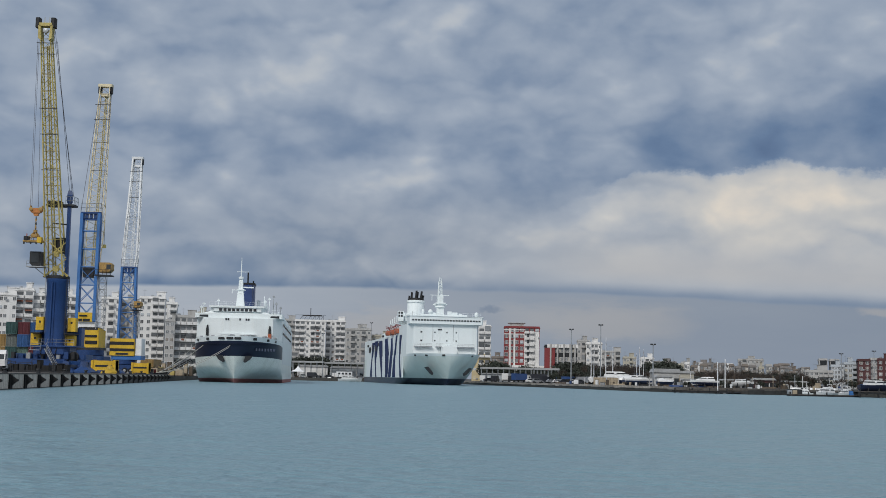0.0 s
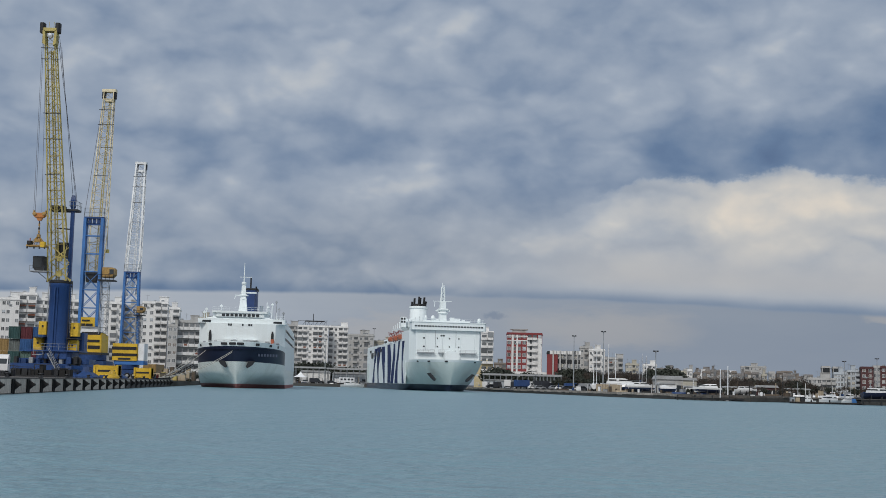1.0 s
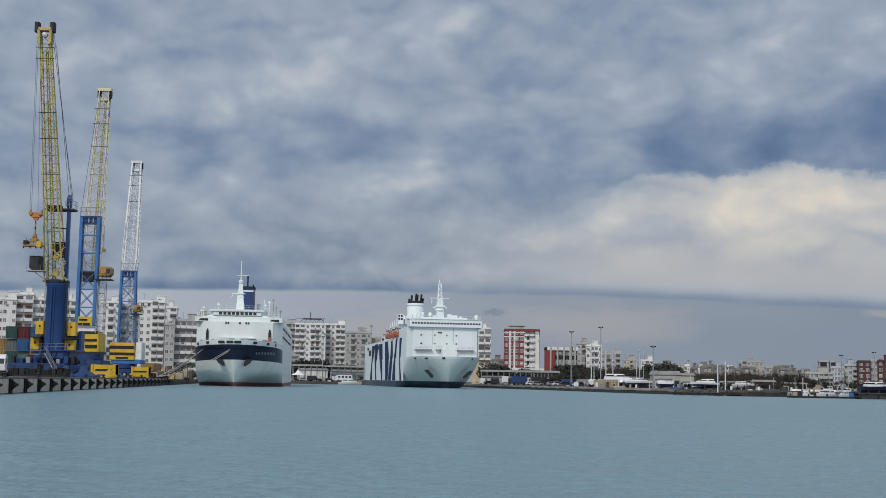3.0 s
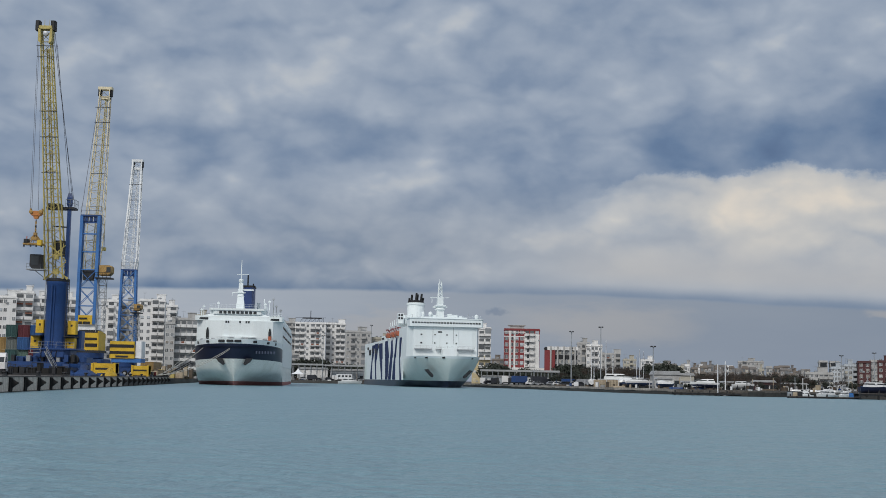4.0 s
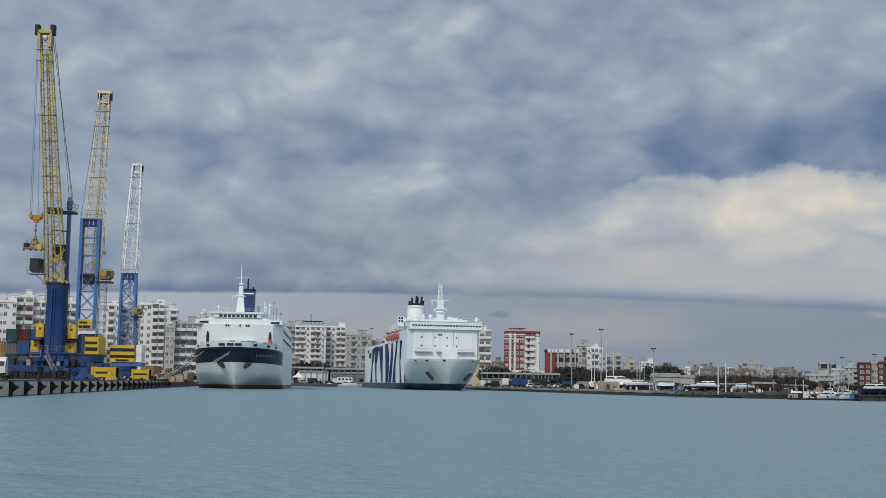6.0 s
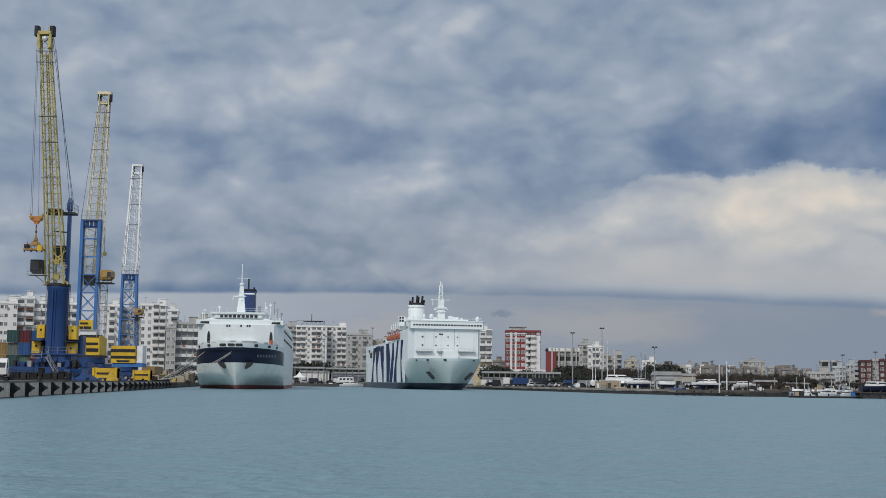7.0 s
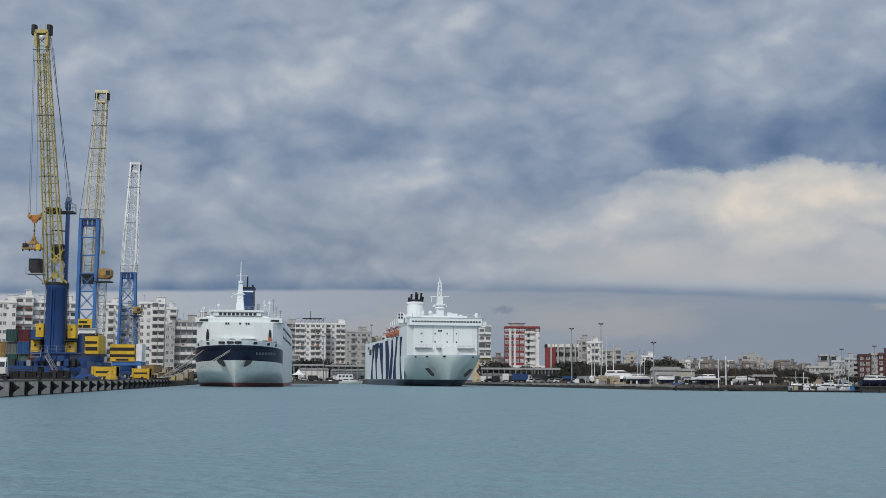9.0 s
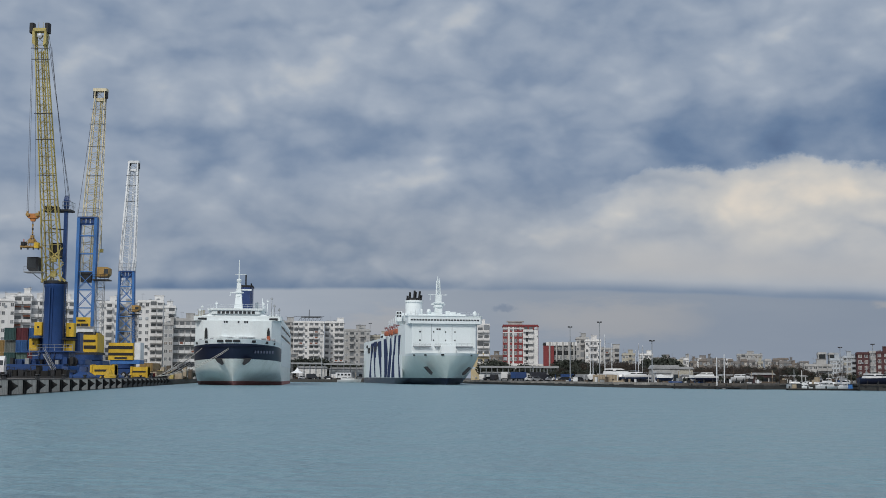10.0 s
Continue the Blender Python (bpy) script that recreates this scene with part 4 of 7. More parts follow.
def crane_tall():
    """The tall mobile harbour crane: round blue tower, yellow lattice boom, load on the hook."""
    ox, oy, oz = -70.1, 235.0, 1.85
    c = thing("harbour_crane", pose(ox, oy, oz), "tall blue mobile harbour crane with a faded yellow lattice boom", "crane", "cranes on the quay")

    def at(x, z, y=0.0):
        return Vector((x - ox, y, z - oz))

    ch = Mesh()
    ch.box(-7.2, 3.4, -4.0, 4.0, 0.9, 2.4, 0.4)
    ch.box(-6.2, 6.5, -2.6, 2.6, 2.4, 3.3, 0.4)
    ch.box(-3.2, 3.4, -3.0, 3.0, 3.3, 4.6, 0.9)
    part("chassis", ch, CBLUE, c, "dark blue wheeled chassis")
    wheels(c, [-6.4, -4.9, -3.4, -1.9, 1.2, 2.7], [-4.1, 4.1], 0.75, 0.75)
    for x, y in ((4.2, -6.5), (7.2, -6.0), (4.2, 6.5), (-8.5, 6.5)):
        o = Mesh()
        o.loft([[(x - w, y - w, z), (x + w, y - w, z), (x + w, y + w, z), (x - w, y + w, z)] for w, z in ((1.7, 0.002), (1.7, 0.25), (0.6, 1.1), (0.5, 2.0))])
        o.bar((x, y, 1.7), (x * 0.4, y * 0.4, 1.9), 0.45)
        part("outrigger", o, UBLUE, c, "blue outrigger with its foot plate")
    tw = Mesh()
    tw.turned([(2.02, 4.4), (1.96, 6.0), (1.9, 16.3), (2.02, 16.5), (2.02, 17.0)], 24)
    part("tower", tw, CBLUE, c, "round dark blue steel tower", True)
    part("collar", Mesh().turned([(2.0, 17.004), (2.1, 17.1), (2.1, 17.5), (1.6, 17.65)], 24), DARK, c, smooth=True)
    pipe = Mesh().tube([(-0.4, -2.05, 4.85), (-0.4, -2.05, 16.3)], 0.12, 6)
    pipe.tube([(0.1, -2.05, 4.85), (0.1, -2.05, 16.3)], 0.07, 6)
    part("service_pipe", pipe, CBLUE, c)
    lad = Mesh()
    for dx in (1.95, 2.4):
        lad.bar((dx, -0.9, 4.6), (dx, -0.9, 17), 0.06)
    for k in range(40):
        lad.bar((1.95, -0.9, 4.8 + k * 0.3), (2.4, -0.9, 4.8 + k * 0.3), 0.03, 3)
    part("ladder", lad, DARK, c)
    deckm = Mesh()
    deckm.box(-4.4, 4.6, -3.4, 3.4, 4.6, 4.85)
    part("platform", deckm, CBLUE, c)
    rl = Mesh()
    rail(rl, [(-2.0, -3.3, 4.85), (4.4, -3.3, 4.85)], 1.1, 0.045)
    rail(rl, [(-2.0, -3.3, 4.85), (-2.0, -1.5, 4.85)], 1.1, 0.045)
    part("railing", rl, GREYM, c)
    for x0, x1, z0, z1, y0, nm in ((-73.6 - ox, -72.1 - ox, 9.5 - oz, 11.9 - oz, -0.6, "cabinet"),
                                  (-74.4 - ox, -72.8 - ox, 6.4 - oz, 8.9 - oz, -0.6, "cabinet"),
                                  (-68.0 - ox, -66.4 - ox, 9.3 - oz, 11.8 - oz, -0.2, "cabinet"),
                                  (-68.3 - ox, -66.5 - ox, 6.5 - oz, 8.6 - oz, -0.2, "cabinet")):
        cab = Mesh().box(x0, x1, y0, y0 + 1.5, z0, z1, 0.12)
        o = part(nm, cab, YELLOW, c, "yellow machinery cabinet")
        pan = Mesh().box((x0 + x1) / 2 - 0.15, (x0 + x1) / 2 + 0.2, y0 - 0.03, y0 + 0.02, z1 - 1.1, z1 - 0.7)
        part("vent", pan, DARK, o)
    part("counterweight", Mesh().box(-3.6, 4.2, 1.8, 4.6, 4.9, 8.2, 0.3), CBLUE, c)
    part("bracket", Mesh().box(-3.9, -2.2, -2.0, 1.8, 7.0, 7.2), DARK, c)
    part("bracket", Mesh().box(1.9, 3.8, -1.4, 1.8, 6.9, 7.1), DARK, c)
    st = stair(Mesh(), (-67.8 - ox, -4.9, 0.05), (-70.3 - ox, -4.9, 4.2))
    part("stair", st, GREYM, c, "grey steel stair up to the platform")
    st2 = Mesh()
    rail(st2, [(-2.9, -4.6, 4.0), (-1.2, -4.6, 4.0)], 1.1, 0.05)
    st2.box(-2.9, -1.2, -5.3, -4.4, 3.9, 4.0)
    part("landing", st2, GREYM, c)
    rq = random.Random(17)
    for k in range(9):
        xx, ww, hh = -6.6 + k * 1.35, rq.uniform(0.4, 0.9), rq.uniform(0.5, 1.3)
        part("machinery_box", Mesh().box(xx, xx + ww, -3.9, -2.9, 2.404, 2.404 + hh, 0.06), (DARK, UBLUE, GREYM, CBLUE)[k % 4], c)
    for k in range(4):
        part("hose", Mesh().tube([(-1.4 + k * 0.9, -2.95, 4.4), (-1.6 + k * 0.9, -3.3, 3.6), (-1.3 + k * 0.9, -3.2, 2.8), (-1.0 + k * 0.8, -3.6, 2.4)], 0.07, 5), BLACK, c, "black hydraulic hose")
    part("cable_reel", Mesh().turned([(0.9, -0.25), (0.9, -0.2), (0.4, -0.18), (0.4, 0.18), (0.9, 0.2), (0.9, 0.25)], 14), DARK, c, "dark cable reel").matrix_basis = pose(4.4, -2.9, 2.9, 90)
    # boom
    foot = at(-70.4, 19.3, -0.5)
    head = at(-73.0, 63.9, -5.0)
    knee = foot.lerp(head, 0.30)
    bm_ = Mesh()
    bm_.lattice(foot, knee, 3.3, 2.6, 2.4, 2.0, 6, 0.15, 0.06)
    bm_.lattice(knee, head, 2.6, 1.7, 2.0, 1.3, 20, 0.13, 0.05)
    boom = part("boom", bm_, OLIVE, c, "faded yellow lattice boom")
    in_ = Mesh()
    in_.lattice(foot + Vector((-0.3, 0.4, 0)), foot.lerp(head, 0.94) + Vector((0.1, 0.3, 0)), 0.5, 0.35, 0.5, 0.4, 26, 0.06, 0.03)
    part("catwalk", in_, OLIVE, boom)
    for a, b in (((-2.0, -1.2, 17.4), (1.6, -1.2, 20.6)), ((2.0, -1.2, 17.4), (-1.4, -1.2, 20.6)), ((-2.1, -1.1, 17.6), (0.2, -1.4, 19.2)), ((2.1, -1.1, 17.6), (0.0, -1.4, 19.2)),
                 ((-1.8, -1.2, 20.8), (1.4, -1.2, 23.6)), ((1.6, -1.2, 20.8), (-1.4, -1.2, 23.6))):
        part("boom_foot_brace", Mesh().bar(a, b, 0.12), OLIVE, c, "faded yellow boom foot brace")
    part("boom_knuckle", Mesh().box(-0.5, 0.4, -1.7, -1.1, 21.0, 21.9, 0.1), OLIVE, c)
    part("boom_knuckle", Mesh().box(-0.6, 0.5, -1.7, -1.1, 18.3, 19.3, 0.1), OLIVE, c)
    for f in (0.945, 0.90, 0.68, 0.575, 0.43):
        p = foot.lerp(head, f)
        g = Mesh().box(p.x - 1.6, p.x + 1.7, p.y - 1.0, p.y - 0.9, p.z - 0.06, p.z + 0.06)
        part("rope_guide", g, DARK, boom)
    hd = Mesh()
    hd.box(head.x - 1.3, head.x + 1.3, head.y - 0.8, head.y + 0.8, head.z + 0.7, head.z + 1.3, 0.2)
    for s in (-1, 1):
        hd.prism([(head.x + s * 0.7, head.z - 2.0), (head.x + s * 1.2, head.z - 1.6), (head.x + s * 1.3, head.z + 0.8), (head.x + s * 0.9, head.z + 0.8)], head.y - 0.8, head.y + 0.8)
    hd.bar((head.x - 0.4, head.y, head.z + 1.2), (head.x - 0.4, head.y, head.z + 2.6), 0.05, 3)
    hd.bar((head.x + 0.5, head.y, head.z + 1.2), (head.x + 0.5, head.y, head.z + 2.6), 0.05, 3)
    part("boom_head", hd, OLIVE, c)
    part("head_wheel", Mesh().turned([(0.1, -0.35), (0.45, -0.3), (0.45, 0.3), (0.1, 0.35)], 14), GREYM, c).matrix_basis = pose(head.x, head.y - 0.3, head.z - 0.1, 90)
    for px in (-74.5 - ox, -71.7 - ox):
        m = Mesh().box(px - 0.42, px + 0.42, head.y - 0.7, head.y + 0.7, 64.4 - oz, 66.2 - oz, 0.2)
        part("sheave_box", m, BLACK, c, "dark sheave housing at the boom head")
    # luffing mast with its walkway
    mx = -68.7 - ox
    lm_ = Mesh().loft([[(mx - w, 0.2 - w, z), (mx + w, 0.2 - w, z), (mx + w, 0.2 + w, z), (mx - w, 0.2 + w, z)] for w, z in ((0.34, 17.2), (0.3, 31.0), (0.42, 31.2), (0.42, 32.6), (0.26, 33.4))])
    part("luffing_mast", lm_, CBLUE, c, "slim dark blue mast")
    zp = 32.3 - oz
    wk = Mesh().box(-72.9 - ox, -67.7 - ox, -0.4, 2.2, zp, zp + 0.35)
    wk.box(-72.7 - ox, -70.4 - ox, -0.2, 2.0, zp + 0.35, zp + 1.0)
    part("walkway", wk, DARK, c)
    r2 = rail(Mesh(), [(mx - 0.6, -0.4, zp + 0.35), (-67.7 - ox, -0.4, zp + 0.35), (-67.7 - ox, 2.2, zp + 0.35)], 1.4, 0.05, 0.8)
    part("railing", r2, GREYM, c)
    for f in (0.18, 0.08):
        p = foot.lerp(head, f * 1.2)
        part("brace", Mesh().bar((p.x, p.y, p.z), (mx, 0.2, p.z), 0.15), DARK, c)
    w2 = Mesh().box(-1.2, 1.0, -0.3, 1.4, 22.0, 24.6, 0.2)
    part("winch_house", w2, DARK, c, "dark winch housing behind the boom")
    # operator's cab
    cx0, cx1, cz0, cz1 = -74.6 - ox, -72.6 - ox, 21.0 - oz, 23.6 - oz
    cabin = part("cab", Mesh().prism([(cx0, cz0 + 0.5), (cx0 + 0.5, cz0), (cx1, cz0), (cx1, cz1), (cx0, cz1)], -2.8, -0.4), DARK, c, "dark operator's cab with large panes")
    part("pane", Mesh().box(cx0 + 0.25, cx1 - 0.35, -2.84, -2.8, cz0 + 0.6, cz1 - 0.25), GLASS, cabin)
    cr = rail(Mesh(), [(cx0 - 0.6, -2.6, cz0 - 0.1), (cx1, -2.6, cz0 - 0.1)], 1.0, 0.04, 0.7)
    cr.box(cx0 - 0.6, cx1 + 0.6, -2.8, -0.3, cz0 - 0.2, cz0 - 0.03)
    cr.bar((cx0 + 0.6, -1.5, cz0 - 0.2), (cx1 + 0.4, -1.2, cz0 - 1.6), 0.1)
    part("cab_platform", cr, GREYM, c)
    # ropes
    for a, b in (((-70.9 - ox, head.y, head.z - 2), (mx - 0.3, 1.0, 32.6)), ((-71.4 - ox, head.y, head.z), (mx + 0.1, 1.3, 32.6)),
                 ((-71.7 - ox, head.y, head.z), (mx + 0.3, 1.5, 32.4))):
        part("luffing_rope", Mesh().bar(a, b, 0.04, 4), ROPE, c)
    hx, hz = -73.1 - ox, 30.8 - oz
    for a, b in (((-74.5 - ox, head.y, head.z), (hx - 1.15, head.y, hz + 0.6)), ((-73.8 - ox, head.y, head.z - 1), (hx + 0.3, head.y, hz + 0.6)), ((-74.4 - ox, head.y + 0.4, head.z), (hx - 1.0, head.y + 0.4, hz + 0.6))):
        part("hoist_rope", Mesh().bar(a, b, 0.035, 4), ROPE, c)
    hb = Mesh().prism([(hx - 0.75, hz - 0.45), (hx + 0.75, hz - 0.45), (hx + 1.1, hz - 0.05), (hx + 0.95, hz + 0.4), (hx - 0.95, hz + 0.4), (hx - 1.1, hz - 0.05)], head.y - 0.45, head.y + 0.45)
    hb.prism([(hx - 0.3, hz - 1.0), (hx + 0.3, hz - 1.0), (hx + 0.55, hz - 0.45), (hx - 0.55, hz - 0.45)], head.y - 0.3, head.y + 0.3)
    block_ = part("hook_block", hb, mat("orange_hook_paint", (0.50, 0.19, 0.05), 0.5), c, "orange hook block")
    for s_ in (-1, 1):
        part("sheave", Mesh().turned([(0.1, -0.14), (0.34, -0.12), (0.3, 0.0), (0.34, 0.12), (0.1, 0.14)], 14), RUSTY, block_).matrix_basis = pose(hx + s_ * 0.85, head.y - 0.5, hz + 0.2, 90)
        part("ear", Mesh().box(hx + s_ * 1.05 - 0.1, hx + s_ * 1.05 + 0.1, head.y - 0.3, head.y + 0.3, hz + 0.3, hz + 0.85, 0.04), RUSTY, block_)
    for k in range(7):      # heavy chain, link by link
        zc = hz - 1.1 - k * 0.36
        w_ = (0.16, 0.05) if k % 2 else (0.05, 0.16)
        part("chain_link", Mesh().box(hx - w_[0], hx + w_[0], head.y - w_[1], head.y + w_[1], zc - 0.44, zc, 0.03), RUSTY if k % 3 else DARK, c)
    sp = part("spreader_head", Mesh().box(hx - 0.3, hx + 0.3, head.y - 0.3, head.y + 0.3, hz - 4.0, hz - 3.5, 0.1), RUSTY, c, "rusty yellow lifting spreader hanging from the hook")
    part("spreader_winch", Mesh().box(hx - 0.6, hx + 0.5, head.y - 0.5, head.y + 0.5, hz - 4.9, hz - 4.3, 0.1), RUSTY, sp)
    for dx in (-1.5, -0.55, 0.45, 1.3):
        for dy in (-0.8, 0.8):
            part("spreader_leg", Mesh().bar((hx + dx * 0.1, head.y, hz - 3.8), (hx + dx, head.y + dy, hz - 5.5), 0.075), RUSTY, sp)
    for dy in (-0.95, 0.75):
        part("spreader_beam", Mesh().box(hx - 1.9, hx + 1.6, head.y + dy, head.y + dy + 0.2, hz - 5.75, hz - 5.45, 0.04), RUSTY, sp)
    for dx in (-1.9, -0.8, 0.2, 1.3):
        part("spreader_tie", Mesh().box(hx + dx, hx + dx + 0.22, head.y - 0.75, head.y + 0.75, hz - 5.7, hz - 5.5), RUSTY, sp)
    part("spreader_motor", Mesh().box(hx + 0.65, hx + 1.5, head.y - 1.1, head.y - 0.2, hz - 5.9, hz - 4.9, 0.08), YELLOW, c, "yellow motor box of the spreader")
    part("spreader_tank", Mesh().box(hx - 1.75, hx - 1.0, head.y - 1.05, head.y + 0.3, hz - 5.44, hz - 4.75, 0.1), DARK, c)
    part("spreader_lamp", Mesh().bar((hx - 1.5, head.y, hz - 4.8), (hx - 1.5, head.y, hz - 4.2), 0.09, 5), ORANGE, c)
    for dx in (-1.7, -0.5, 0.5, 1.4):
        part("twist_lock", Mesh().box(hx + dx - 0.12, hx + dx + 0.12, head.y - 0.9, head.y - 0.66, hz - 6.15, hz - 5.76, 0.03), DARK, c)
    return c


def crane_portal(spec):
    """A harbour crane with a square lattice tower, the boom rising inside it and a striped machine house."""
    d, px, k = spec["d"], spec["px"], spec["d"] / 2289
    ox, oy, oz = px, d, 1.85
    c = thing("harbour_crane", pose(ox, oy, oz), spec["label"], "crane", "cranes on the quay")
    tw, frame_m, boom_m = spec["tower"], LBLUE, spec["boom_m"]
    xa, xb, z0, z1, xa1, xb1 = [v - (ox if i in (0, 1, 4, 5) else oz) for i, v in enumerate(tw)]
    n = spec["bays"]
    dep = 2.0
    for s0, s1 in ((xa, xa1), (xb, xb1)):
        for y in (-dep + 2, dep - 1.0):
            part("tower_leg", Mesh().bar((s0, y, z0), (s1, y, z1), spec["leg"], 4), frame_m, c, "blue steel tower leg")
    def brace(a, b, r, nm="cross_brace"):
        part(nm, Mesh().bar(a, b, r), frame_m, c)

    for i in range(n + 1):
        f = i / n
        l, r, z = xa + (xa1 - xa) * f, xb + (xb1 - xb) * f, z0 + (z1 - z0) * f
        for y in (-dep + 2, dep - 1.0):
            if i < n:
                brace((l, y, z), (r, y, z), 0.13, "crossbeam")
            if i < n and i not in spec["open"]:
                f2 = (i + 1) / n
                l2, r2, z2 = xa + (xa1 - xa) * f2, xb + (xb1 - xb) * f2, z0 + (z1 - z0) * f2
                brace((l, y, z), (r2, y, z2), 0.08), brace((r, y, z), (l2, y, z2), 0.08)
        for x in (l, r):
            brace((x, 0, z), (x, 1.0, z), 0.12, "side_tie")
    top = Mesh().box(xa1 - 0.3, xb1 + 0.3, 0, 1.2, z1 - 0.12, z1 + 0.25)
    top.box(xa1, xb1, 0.3, 0.7, z1 - 1.5, z1 - 1.1)
    for f in (0.25, 0.5, 0.75):
        x = xa1 + (xb1 - xa1) * f
        top.box(x - 0.3, x + 0.3, 0.3, 0.8, z1 - 1.2, z1 - 0.1)
    part("tower_head", top, CBLUE, c)
    rl = rail(Mesh(), [(xa1 - 0.3, 0, z1 + 0.25), (xb1 + 0.3, 0, z1 + 0.25), (xb1 + 0.3, 1.2, z1 + 0.25)], 1.8, 0.05, 1.0)
    part("railing", rl, GREYM, c)
    foot = Vector((spec["foot"][0] - ox, 1.5, spec["foot"][1] - oz))
    head = Vector((spec["head"][0] - ox, 6.0, spec["head"][1] - oz))
    b = Mesh()
    m1 = foot.lerp(head, 0.25)
    b.lattice(foot, m1, spec["w0"] * 0.7, spec["w0"], 1.6, 2.2, 5, spec["chord"], 0.06)
    b.lattice(m1, head, spec["w0"], spec["w1"], 2.2, 1.4, 18, spec["chord"], 0.05)
    boom = part("boom", b, boom_m, c, spec["boom_label"])
    part("catwalk", Mesh().lattice(foot + Vector((0.2, 0.5, 0)), foot.lerp(head, 0.95) + Vector((0.2, 0.4, 0)), 0.45, 0.35, 0.5, 0.4, 26, 0.05, 0.03), spec["cat_m"], boom)
    for f in (0.9, 0.82, 0.7, 0.55):
        p = foot.lerp(head, f)
        part("rope_guide", Mesh().box(p.x - spec["w0"] * 0.46, p.x + spec["w0"] * 0.46, p.y - 1.0, p.y - 0.9, p.z - 0.05, p.z + 0.05), DARK, boom)
    hw = spec["hw"]
    part("boom_head", Mesh().box(head.x - hw, head.x + hw, head.y - 0.8, head.y + 0.8, head.z - 0.1, head.z + 0.5, 0.15).box(head.x - hw * 0.55, head.x + hw * 0.55, head.y - 0.7, head.y + 0.7, head.z - 2.2, head.z - 1.6, 0.1), boom_m, c)
    for s in (-1, 1):
        part("sheave_box", Mesh().box(head.x + s * (hw - 0.35) - 0.35, head.x + s * (hw - 0.35) + 0.35, head.y - 0.6, head.y + 0.6, head.z - 1.5, head.z - 0.1, 0.15), BLACK, c)
    for s in (-1, 1):
        part("luffing_rope", Mesh().bar((head.x + s * (hw - 0.2), head.y, head.z - 1.4), ((xa1 if s < 0 else xb1) + s * 0.3, 0, z1), 0.05, 4), ROPE, c)
    # machine house
    for nm, mt, x0, x1, za, zb, y0, y1 in spec["house"]:
        part(nm, Mesh().box(x0 - ox, x1 - ox, y0 + 3.0, y1 + 1.0, za - oz, zb - oz, 0.15), mt, c)
    # slewing ring and undercarriage
    hx = (spec["house"][0][2] + spec["house"][0][3]) / 2 - ox
    zb = spec["base"] - oz
    part("slewing_ring", Mesh().turned([(2.6, zb - 1.3), (2.9, zb - 1.1), (2.9, zb - 0.02)], 20, (hx, 2)), UBLUE, c, smooth=True)
    uc = Mesh().box(hx - 4.6, hx + 4.2, -3.2, 3.2, 0.9, zb - 1.3, 0.5)
    part("undercarriage", uc, spec["under"], c)
    wheels(c, [hx - 3.6, hx - 2.0, hx + 1.6, hx + 3.2], [-3.3, 3.3], 0.7, 0.7)
    for sx in (-1, 1):
        for y in (-5.2, 5.2):
            x = hx + sx * 5.0
            o = Mesh().loft([[(x - w, y - w, z), (x + w, y - w, z), (x + w, y + w, z), (x - w, y + w, z)] for w, z in ((1.5, 0.002), (1.5, 0.22), (0.5, 1.0), (0.4, 1.7))])
            o.bar((x, y, 1.4), (hx + sx * 2.2, y * 0.4, 1.5), 0.4)
            part("outrigger", o, spec["under"], c)
    return c, ox, oz


crane_tall()

c2, c2x, c2z = crane_portal(dict(
    d=267.0, px=-73.1, label="harbour crane with a blue portal tower and cream boom", bays=6, open=(3, 4, 5), leg=0.42, chord=0.12,
    tower=(-75.4, -71.8, 12.5, 35.1, -75.3, -71.7),
    foot=(-73.4, 21.6), head=(-73.2, 63.3), w0=3.7, w1=2.0, hw=1.5,
    boom_m=CREAM, cat_m=OLIVE, boom_label="cream lattice boom", under=UBLUE, base=6.6,
    house=[("machine_house", YELLOW, -75.2, -70.6, 7.1, 10.7, -3.0, 4.5),
           ("louvre", BLACK, -73.5, -71.0, 9.2, 9.7, -3.1, -0.9),
           ("louvre", BLACK, -73.4, -70.9, 7.8, 8.5, -3.1, -0.9),
           ("roof_band", DARK, -74.9, -71.0, 10.7 + 0.004, 11.3, -2.8, 4.2),
           ("control_box", BWHITE, -75.1, -71.5, 11.3 + 0.004, 12.3, -2.7, 2.0),
           ("name_board", YELLOW, -75.3, -72.0, 12.4, 14.3, -3.2, -0.9),
           ("lettering_bar", DARK, -74.8, -73.2, 13.5, 13.8, -3.24, -1.2),
           ("lettering_bar", DARK, -74.9, -74.2, 12.5, 13.0, -3.24, -1.2),
           ("lettering_bar", DARK, -74.0, -72.6, 12.5, 13.0, -3.24, -1.2),
           ("side_box", YELLOW, -71.5, -70.7, 10.7, 11.1, -2.6, 3.0),
           ("skirt", DARK, -75.3, -70.3, 6.6, 7.1 - 0.004, -3.2, 4.5)]))


